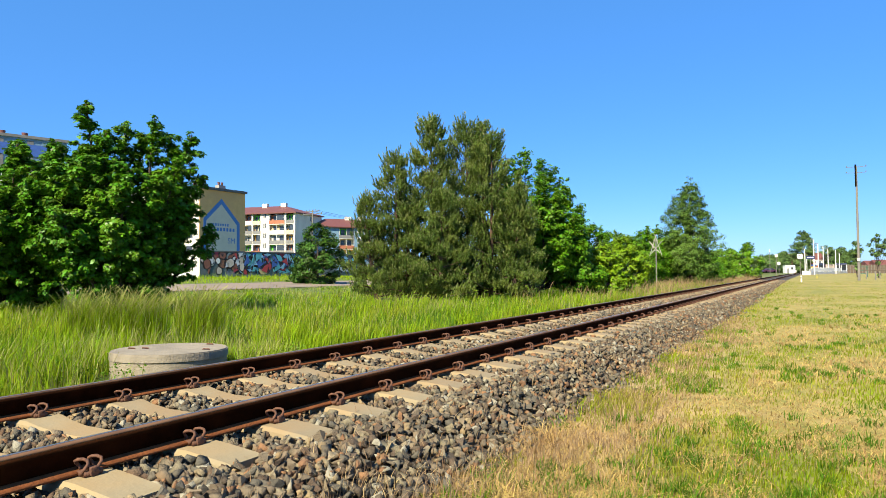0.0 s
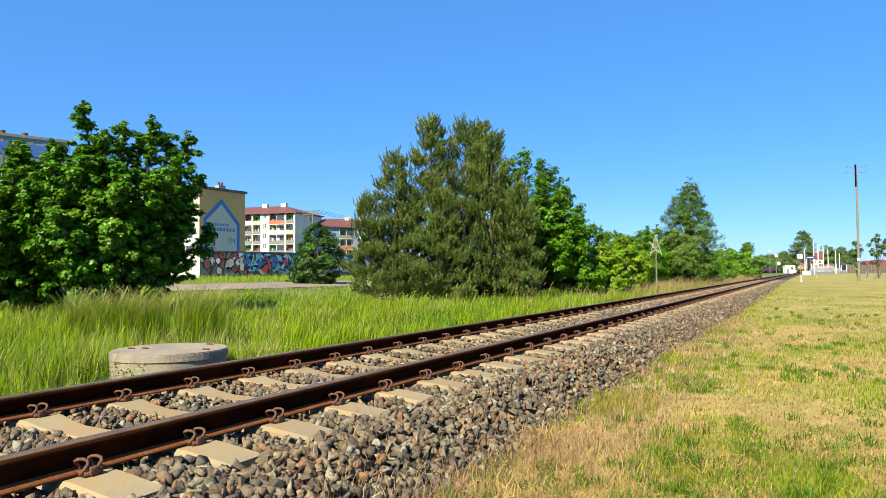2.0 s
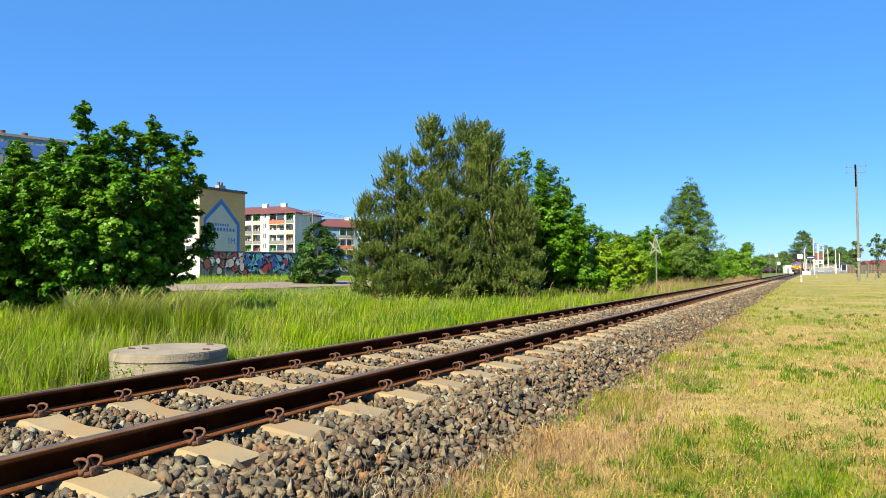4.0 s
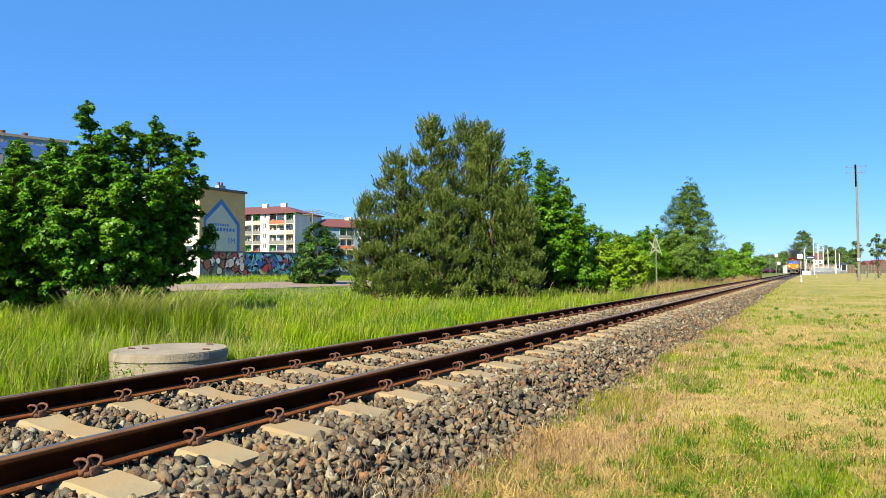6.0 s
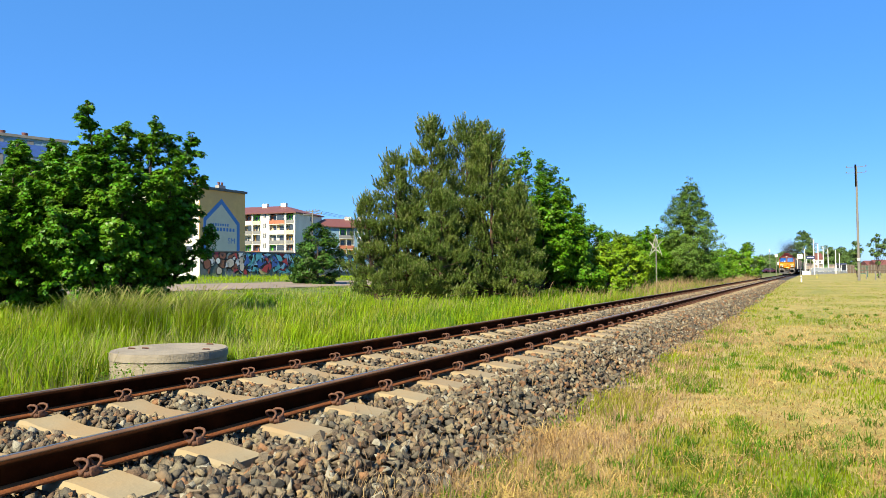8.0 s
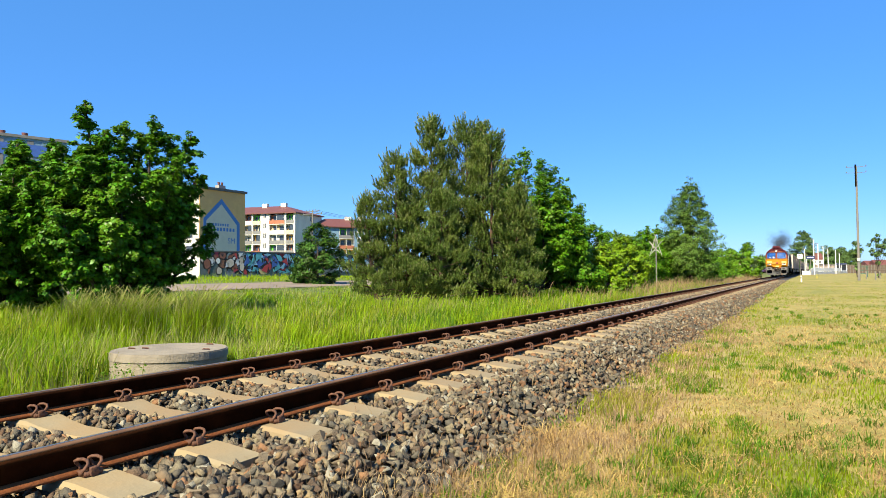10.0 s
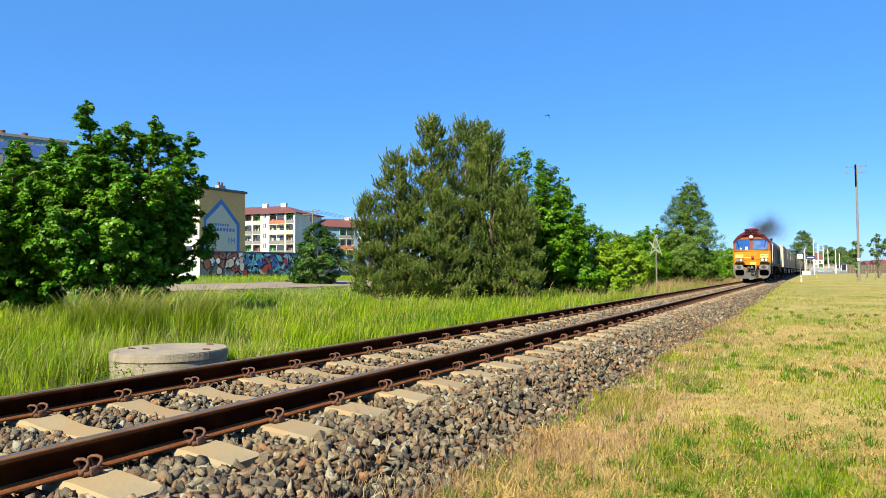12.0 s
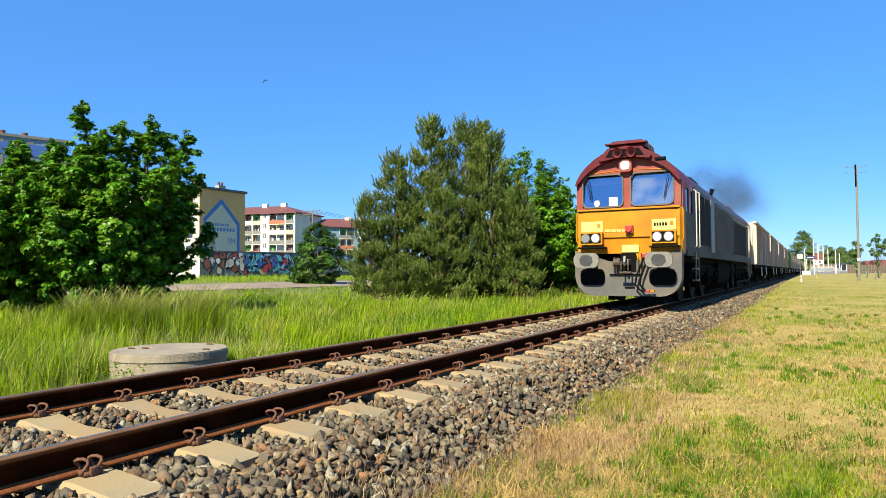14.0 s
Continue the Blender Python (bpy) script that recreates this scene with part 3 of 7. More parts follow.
def branchy_tree(name, label, x, y, turn, leaders, n_leaves, leaf, mat, seed, trunk_r=0.12, skirt=0, skirt_r=1.5, cluster=0.15, lobed=False, z=None, group="", category="tree", spread=1.0):
    """A broadleaf tree grown limb by limb. leaders: (right, away, tip height, reach of the side shoots) in the tree's own axes, turned by turn degrees."""
    rng = np.random.default_rng(seed)
    z0 = float(ground_z(x, y)) - 0.03 if z is None else z
    tree = empty(name, pose(x, y, z0, 0, 0, turn))
    tallest = max(q[2] for q in leaders)
    wood = B()
    C, R, W = [], [], []

    def shoot(p0, p1, reach):
        # foliage clusters out along one side shoot, larger towards its end
        k = max(2, int(np.linalg.norm(p1 - p0) / 0.17))
        for j in range(k):
            u = 0.35 + 0.65 * (j + rng.random()) / k
            C.append(p0 + (p1 - p0) * u + rng.normal(scale=0.05, size=3))
            R.append(cluster * rng.uniform(0.7, 1.25))
            W.append(0.5 + u)

    for lx, ly, top, reach in leaders:
        tip = np.array([lx, ly, top])
        foot = np.array([lx * 0.06, ly * 0.06, min(0.25 + 0.12 * top * rng.random(), 0.3 * top)])
        way = []
        steps = 7
        bow = rng.normal(scale=0.10, size=3) * (1, 1, 0)
        for i in range(steps + 1):
            u = i / steps
            out = u ** 0.72
            way.append(np.array([foot[0] + (lx - foot[0]) * out, foot[1] + (ly - foot[1]) * out, foot[2] + (top - foot[2]) * u ** 1.12]) + bow * math.sin(math.pi * u))
        for i in range(steps):
            cyl(wood, way[i], way[i + 1], trunk_r * 0.5 * (1 - 0.8 * i / steps) + 0.006, trunk_r * 0.5 * (1 - 0.8 * (i + 1) / steps) + 0.006, 5, caps=False)
        m = int(10 + 9 * (top - foot[2]) * max(reach, 0.4))
        for k in range(m):
            u = 0.22 + 0.76 * ((k + rng.random()) / m)
            f = u * steps
            i = min(int(f), steps - 1)
            p = way[i] + (way[i + 1] - way[i]) * (f - i)
            a = k * 2.399 + rng.normal(scale=0.5)
            ln = reach * (1.12 - u) ** 0.75 * rng.uniform(0.45, 1.2) + 0.10
            away = np.array([math.cos(a), math.sin(a), 0.0]) + 0.45 * np.array([lx, ly, 0]) / max(math.hypot(lx, ly), 0.5)
            q = p + away * ln * spread + np.array([0, 0, ln * rng.uniform(0.05, 0.75)])
            cyl(wood, p, q, 0.012, 0.005, 3, caps=False)
            shoot(p, q, ln)
        for k in range(5):
            C.append(tip + np.array([rng.normal(scale=0.05), rng.normal(scale=0.05), -0.16 * k + 0.05]))
            R.append(cluster * (0.62 + 0.12 * k))
            W.append(1.0)
    for k in range(skirt):
        a = 2 * math.pi * (k + rng.random()) / skirt
        r = skirt_r * rng.uniform(0.5, 1.1)
        h = rng.uniform(0.10, 0.30) * tallest
        p, q = np.array([0, 0, h * 1.1 + 0.1]), np.array([r * math.cos(a), r * math.sin(a), h * rng.uniform(0.5, 1.0)])
        cyl(wood, p, q, 0.03, 0.006, 4, caps=False)
        for j in range(4):
            e = p + (q - p) * (0.45 + 0.18 * j)
            g = e + rng.normal(scale=0.28, size=3) * (1, 1, 0.5)
            shoot(e, g, 0.3)
    C, R, W = np.array(C), np.array(R), np.array(W)
    w = W * R ** 2
    pick = rng.choice(len(C), n_leaves, p=w / w.sum())
    d = rows_norm(rng.normal(size=(n_leaves, 3)))
    p = C[pick] + d * (R[pick] * rng.random(n_leaves) ** 0.45)[:, None] * (1.0, 1.0, 0.62)
    p[:, 2] = np.maximum(p[:, 2], 0.05)
    out = rows_norm(p - np.array([0, 0, tallest * 0.35]))
    nrm = d * 0.45 + out * 0.45 + np.array([0, 0, 0.75])
    bm = B()
    limb(bm, (0, 0, -0.1), (0.02, 0, tallest * 0.5), trunk_r, trunk_r * 0.4, rng, 0.02, 6, 8)
    part("trunk", bm, M["bark"], tree, smooth=True)
    part("limb", wood, M["bark"], tree, smooth=True)["kind"] = "stuff"
    leaf_mesh("crown", p, nrm, leaf, rng, mat, tree, lobed)
    tagged(tree, label, category, group)
    return tree


def pine_tree(label, x, y, height, radius, n_shoots, seed, lean=(0, 0), low=0.03, z=None):
    """A bushy pine: rising branches, each ending in tight groups of upright needle brushes."""
    rng = np.random.default_rng(seed)
    z0 = float(ground_z(x, y)) - 0.03 if z is None else z
    tree = empty("pine_tree", pose(x, y, z0))
    bm = B()
    limb(bm, (0, 0, -0.1), (lean[0], lean[1], height * 0.97), 0.13, 0.015, rng, 0.02, 8, 8)
    part("trunk", bm, M["pine_bark"], tree, smooth=True)
    bm = B()
    P, D, L = [], [], []
    nb = int(9 + height * 7.5)
    for i in range(nb):
        u = low + (0.96 - low) * (i + rng.random()) / nb
        a = i * 2.399 + rng.normal(scale=0.3)
        R = radius * (1.0 - u) ** 0.85 * (0.42 + 0.72 * rng.random()) + 0.12
        base = np.array([lean[0] * u, lean[1] * u, height * u])
        rise = R * (0.10 + 0.75 * u) + 0.10 * rng.normal()
        tip = base + np.array([R * math.cos(a), R * math.sin(a), rise])
        limb(bm, base, tip, 0.030 * (1 - u) + 0.010, 0.006, rng, 0.06, 3, 4)
        m = max(6, int(n_shoots / nb * (0.30 + 1.4 * R / radius)))
        # twigs fan out flat from the branch; the brushes stand up on them
        nk = 2 + int(4 * R / radius)
        kt = 1.0 - 0.70 * rng.random(nk)
        side = np.array([-math.sin(a), math.cos(a), 0.0])
        kc = base + (tip - base) * kt[:, None] + side * (rng.normal(scale=0.24, size=nk) * R * (1.15 - 0.6 * kt))[:, None]
        q = kc[rng.integers(0, nk, m)] + rng.normal(scale=0.125, size=(m, 3)) * (1, 1, 0.55)
        dirs = np.stack([np.full(m, math.cos(a)), np.full(m, math.sin(a)), np.zeros(m)], 1) * 0.38 + rng.normal(scale=0.22, size=(m, 3)) + (0, 0, 1.0)
        P.append(q)
        D.append(rows_norm(dirs))
        L.append(rng.uniform(0.16, 0.42, m) * (0.8 + 0.35 * u))
    k = 26
    hh = rng.uniform(0.86, 1.0, k)
    P.append(np.stack([lean[0] + rng.normal(size=k) * (1.03 - hh) * 1.6, lean[1] + rng.normal(size=k) * (1.03 - hh) * 1.6, height * hh - 0.1], 1))
    D.append(rows_norm(rng.normal(scale=0.12, size=(k, 3)) + (0, 0, 1)))
    L.append(rng.uniform(0.35, 0.6, k))
    part("branchwork", bm, M["pine_bark"], tree)["kind"] = "stuff"
    P, D, L = np.concatenate(P), np.concatenate(D), np.concatenate(L)
    P[:, 2] = np.maximum(P[:, 2], 0.1)
    n, m = len(P), 34
    u = np.tile(np.linspace(0.0, 1.0, m), (n, 1))
    org = P[:, None, :] + D[:, None, :] * (L[:, None] * u)[..., None]
    side = rng.normal(size=(n, m, 3))
    side -= D[:, None, :] * np.sum(side * D[:, None, :], -1, keepdims=True)
    side /= np.maximum(np.linalg.norm(side, axis=-1, keepdims=True), 1e-6)
    nd = side * (0.85 - 0.35 * u)[..., None] + D[:, None, :] * (0.50 + 0.55 * u)[..., None]
    nl = (0.085 * rng.uniform(0.7, 1.2, (n, m)))[..., None]
    wd = np.cross(nd, rng.normal(size=(n, m, 3)))
    wd /= np.maximum(np.linalg.norm(wd, axis=-1, keepdims=True), 1e-6)
    v = np.stack([org - wd * 0.0135, org + wd * 0.0135, org + nd * nl], 2)
    f = np.arange(n * m * 3).reshape(-1, 3)
    mi = ((rng.random(n) < 0.30)[:, None] & (u > 0.80)).astype(int).ravel()
    arrays("needles", v.reshape(-1, 3), f, [M["pine"], M["pine_tip"]], tree, mat_index=mi)
    tagged(tree, label, "pine tree", "pines by the line")


def blades(name, p, h, w, lean, rng, mat, label, category="grass", parent=None, tip=0.12, droop=0.35, bias=None):
    """Grass blades: two tapering quads each, bending over."""
    n = len(p)
    a = rng.uniform(0, 2 * math.pi, n)
    side = np.stack([np.cos(a), np.sin(a), np.zeros(n)], 1)
    b = rng.uniform(0, 2 * math.pi, n)
    fall = np.stack([np.cos(b), np.sin(b), np.zeros(n)], 1) * (lean * rng.random(n))[:, None] + np.array([0.10, 0.03, 0])
    if bias is not None:
        fall = fall + bias
    h, w = h[:, None], w[:, None]
    up = np.array([0, 0, 1.0])
    m = p + up * h * 0.55 + fall * h * 0.30
    t = p + up * h * (1 - droop * 0.3) + fall * h * (0.75 + droop)
    v = np.stack([p - side * w, p + side * w, m + side * w * 0.7, m - side * w * 0.7, t + side * w * tip, t - side * w * tip], 1)
    i = (np.arange(n) * 6)[:, None]
    f = np.concatenate([i + [0, 1, 2, 3], i + [3, 2, 4, 5]], 1).reshape(-1, 4)
    ob = arrays(name, v.reshape(-1, 3), f, mat, parent)
    if label:
        tagged(ob, label, category, kind="stuff")
    return ob


def wedge(n, rng, d0, d1, a0, a1, power=1.0):
    """Points spread over a fan of ground seen from the lineside, thinning with distance. Angles in degrees left of +Y."""
    d = d0 * (d1 / d0) ** (rng.random(n) ** power)
    a = np.radians(rng.uniform(a0, a1, n))
    return EYE.x - d * np.sin(a), d * np.cos(a), d


def patch(x, y, s, seed=0.0):
    return np.array([noise.noise((u * s, v * s, seed)) for u, v in zip(x, y)])


def build_grass():
    rng = np.random.default_rng(21)
    # meadow on the far side of the line: tussocks, each with its own height, lean and tone
    nc = 9000
    cx, cy, cd = wedge(nc, rng, 4.4, 85, -0.5, 68)
    k = (cx < -1.8) & (cx > -25.8)
    cx, cy, cd = cx[k], cy[k], cd[k]
    nc = len(cx)
    tall = np.clip(0.25 + 0.20 * patch(cx, cy, 0.22) + 0.16 * patch(cx, cy, 0.9, 5), 0.12, 1) * rng.uniform(0.75, 1.2, nc) + 0.30 * rng.random(nc) ** 6
    tall += 0.20 * sstep(-2.6, -3.6, cx) * sstep(7.5, 5.0, cy) + 0.10 * sstep(-7, -10, cx) * sstep(12, 8, cy)
    tall *= (0.45 + 0.55 * sstep(-1.8, -2.9, cx)) * (1 - 0.5 * sstep(-15, -23, cx))
    ca = rng.uniform(0, 2 * math.pi, nc)
    cl = 0.02 + 0.42 * rng.random(nc) ** 2
    tone = patch(cx, cy, 0.35, 9) + 0.55 * patch(cx, cy, 1.6, 12) + 0.20 * rng.normal(size=nc)
    per = 24
    c = np.repeat(np.arange(nc), per)
    n = len(c)
    wide = (0.07 + 0.010 * cd)[c]
    x, y = cx[c] + rng.normal(size=n) * wide, cy[c] + rng.normal(size=n) * wide
    k = (x < -1.75) & (x > -26) & (((x + 2.98) ** 2 + (y - 5.41) ** 2) > 0.60)
    k &= (((x + 2.45) ** 2 + (y - 4.95) ** 2) > 0.75) | (rng.random(n) < 0.12)
    x, y, c = x[k], y[k], c[k]
    n, d = len(x), cd[c]
    h = tall[c] * rng.uniform(0.45, 1.2, n)
    w = np.clip(0.0026 + 0.00030 * d, 0, 0.014) * rng.uniform(0.6, 1.4, n)
    p = np.stack([x, y, ground_z(x, y) - 0.02], 1)
    bias = np.stack([np.cos(ca), np.sin(ca), 0 * ca], 1)[c] * cl[c][:, None]
    kind = tone[c] + 0.22 * rng.normal(size=n)
    for lo, hi, key, nm, lb, f in ((-0.18, 0.52, "blade", "meadow_grass", "tall fresh green meadow grass beside the track", 1.0), (-9, -0.18, "tuft", "meadow_tussocks", "darker green tussocks in the meadow", 0.95), (0.52, 9, "seed", "meadow_grass_dry", "dry pale grass stalks among the green", 1.05)):
        q = (kind >= lo) & (kind < hi)
        blades(nm, p[q], h[q] * f, w[q], 0.22, rng, M[key], lb, bias=bias[q])
    # fresh upright tufts, brighter than the rest
    tx, ty, td = wedge(420, rng, 4.6, 45, 4, 67)
    k = (tx < -2.2) & (tx > -20) & (((tx + 2.6) ** 2 + (ty - 5.1) ** 2) > 1.0) & (patch(tx, ty, 0.3, 51) > -0.2)
    tx, ty, td = tx[k], ty[k], td[k]
    c = np.repeat(np.arange(len(tx)), 56)
    n = len(c)
    up = rng.uniform(0.34, 0.62, len(tx)) * (1 - 0.25 * sstep(12, 30, td))
    x, y = tx[c] + rng.normal(scale=0.075, size=n), ty[c] + rng.normal(scale=0.075, size=n)
    p = np.stack([x, y, ground_z(x, y) - 0.02], 1)
    blades("fresh_tufts", p, up[c] * rng.uniform(0.55, 1.15, n), np.clip(0.0028 + 0.00026 * td[c], 0, 0.012) * rng.uniform(0.7, 1.3, n), 0.28, rng, M["fresh"], "bright fresh tufts of tall meadow grass")
    # thin flowering stalks standing over the tussocks
    n = 7000
    x, y, d = wedge(n, rng, 6, 55, 3, 66)
    k = (x < -2.6) & (x > -24) & (patch(x, y, 0.3, 33) > -0.05) & (((x + 2.98) ** 2 + (y - 5.41) ** 2) > 0.9)
    x, y, d = x[k], y[k], d[k]
    p = np.stack([x, y, ground_z(x, y)], 1)
    blades("flowering_stalks", p, rng.uniform(0.35, 0.62, len(x)), np.clip(0.0012 + 0.00012 * d, 0, 0.005), 0.35, rng, M["seed"], "thin flowering grass stalks over the meadow", tip=1.6, droop=0.5)
    # low leafy weeds by the well and the rail
    n = 900
    c = rng.integers(0, 7, n)
    wx = np.array([-3.75, -3.35, -2.55, -2.3, -3.9, -4.6, -5.2])[c] + rng.normal(scale=0.12, size=n)
    wy = np.array([4.55, 4.35, 4.45, 6.9, 5.0, 8.4, 10.2])[c] + rng.normal(scale=0.12, size=n)
    wz = ground_z(wx, wy) + rng.uniform(0.03, 0.30, n)
    ob = leaf_mesh("leafy_weeds", np.stack([wx, wy, wz], 1), rng.normal(scale=0.4, size=(n, 3)) + (0, 0, 1), 0.032, rng, M["tuft"], None)
    tagged(ob, "low leafy green weeds by the well", "weeds", kind="stuff")
    # seeding clumps before the maple
    n = 4600
    c = rng.integers(0, 6, n)
    cx = np.array([-6.35, -6.05, -5.2, -5.85, -5.05, -6.7])[c] + rng.normal(scale=0.12, size=n)
    cy = np.array([6.95, 7.1, 7.6, 7.3, 7.8, 6.6])[c] + rng.normal(scale=0.12, size=n)
    p = np.stack([cx, cy, ground_z(cx, cy)], 1)
    blades("seeding_grass", p, rng.uniform(0.45, 1.05, n), rng.uniform(0.0025, 0.005, n), 0.36, rng, M["blade"], "tall arching grass clumps going to seed")
    k = rng.random(n) < 0.13
    blades("seed_heads", p[k] + (0, 0, 0.02), rng.uniform(0.85, 1.28, k.sum()), rng.uniform(0.0025, 0.004, k.sum()), 0.36, rng, M["seed"], "pale nodding grass seed heads", tip=1.8, droop=0.6)
    # dry weeds along the line further off
    n = 17000
    x = rng.uniform(-7.5, -2.4, n)
    y = 26 + 90 * rng.random(n)
    k = patch(x, y, 0.12, 3) + 0.25 * rng.normal(size=n) > -0.02
    x, y = x[k], y[k]
    p = np.stack([x, y, ground_z(x, y)], 1)
    blades("dry_weeds", p, rng.uniform(0.26, 0.55, len(x)) + 0.50 * rng.random(len(x)) ** 4, rng.uniform(0.005, 0.011, len(x)), 0.45, rng, M["weed"], "brown dry dock and weed stalks along the track", tip=0.7)
    # the verge beyond the road
    n = 9000
    x = rng.uniform(-44.0, -35.0, n)
    y = rng.uniform(18, 75, n)
    p = np.stack([x, y, ground_z(x, y) - 0.02], 1)
    hh = rng.uniform(0.10, 0.30, n) + 0.35 * sstep(-42.3, -43.6, x) * rng.random(n)
    blades("verge_grass", p, hh, rng.uniform(0.016, 0.03, n), 0.4, rng, M["fresh"], "short verge grass in front of the painted wall")
    # mown lawn on the near side
    x, y, d = wedge(230000, rng, 2.6, 75, -14, 62)
    k = (x > 1.75) & (y > 1.0)
    x, y, d = x[k], y[k], d[k]
    tone = 1.2 * patch(x, y, 0.45, 2) + 0.8 * patch(x, y, 1.7, 7) + 0.22 * rng.normal(size=len(x))
    near_edge = np.exp(-((x - 2.25) / 0.30) ** 2)
    green = tone + 0.55 * near_edge * (patch(x, y, 0.8, 13) > 0.0) > 0.05
    green &= ~((x < 2.75) & (y < 8) & (patch(x, y, 1.1, 31) < 0.12))
    green |= (x < 3.2) & (y > 7) & (patch(x, y, 0.5, 23) > 0.25 - 0.022 * np.minimum(y, 20))
    hgt = rng.uniform(0.018, 0.055, len(x)) * (1 + 1.5 * near_edge * (patch(x, y, 0.9, 4) > 0.05))
    wid = np.clip(0.0019 + 0.00030 * d, 0, 0.012) * rng.uniform(0.7, 1.5, len(x))
    p = np.stack([x, y, ground_z(x, y) + 0.0], 1)
    blades("lawn_grass", p[green], hgt[green] * 1.15, wid[green], 0.6, rng, M["mown"], "short mown grass with yellowish green patches")
    s = ~green & ((d < 22) | (rng.random(len(x)) < 0.3))
    blades("straw", p[s], hgt[s] * 1.3, wid[s] * 0.8, 2.4, rng, M["straw"], "dry cut grass lying on the lawn", droop=0.9)
    # fresh green tufts in the lawn
    tx, ty, _ = wedge(1500, rng, 2.8, 24, -12, 50)
    k = (tx > 2.0) & (patch(tx, ty, 0.7, 41) > -0.08)
    tx, ty = tx[k], ty[k]
    n = 22 * len(tx)
    c = np.repeat(np.arange(len(tx)), 22)
    x, y = tx[c] + rng.normal(scale=0.035, size=n), ty[c] + rng.normal(scale=0.035, size=n)
    d = np.hypot(x - EYE.x, y)
    p = np.stack([x, y, ground_z(x, y)], 1)
    blades("lawn_tufts", p, rng.uniform(0.035, 0.095, n), (0.0022 + 0.00028 * d) * rng.uniform(0.7, 1.4, n), 0.9, rng, M["tuft"], "small fresh green tufts in the mown lawn")
    # the ground round and behind the tripod
    for x0, x1, mt, hh, nm, lb in ((1.95, 12.0, "mown", 0.05, "lawn_grass", "short mown grass with yellowish green patches"), (-12.0, -1.9, "blade", 0.40, "meadow_grass", "tall fresh green meadow grass beside the track")):
        n = 30000
        x, y = rng.uniform(x0, x1, n), rng.uniform(-9, 3.2, n)
        k = y * 0.6 - abs(EYE.x - x) * 0.28 < 0.35
        x, y = x[k], y[k]
        p = np.stack([x, y, ground_z(x, y) - 0.01], 1)
        blades(nm, p, hh * rng.uniform(0.5, 1.2, len(x)), rng.uniform(0.002, 0.005, len(x)), 0.5, rng, M[mt], lb)
    # reddish dry tufts at the foot of the ballast
    n = 16000
    y = 1.6 + 16 * rng.random(n) ** 1.5
    x = 2.28 + 0.33 * rng.normal(size=n) + 0.1 * np.sin(y * 1.7)
    k = patch(x, y, 1.3, 17) + 0.3 * rng.normal(size=n) > 0.0
    x, y = x[k], y[k]
    p = np.stack([x, y, np.maximum(ground_z(x, y), bed_z(x) - 0.03)], 1)
    blades("edge_tufts", p, rng.uniform(0.05, 0.16, len(x)), rng.uniform(0.0016, 0.0034, len(x)), 0.9, rng, M["weed"], "reddish dry grass tufts along the ballast edge")


def ray_point(px_, py_, depth):
    """A place at that depth along the line of sight of the still camera."""
    f = 784 / math.tan(radians(67.58) / 2)
    m = look(EYE, AIM, ROLL)
    return m @ Vector(((px_ - 784) / f * depth, (441 - py_) / f * depth, -depth))


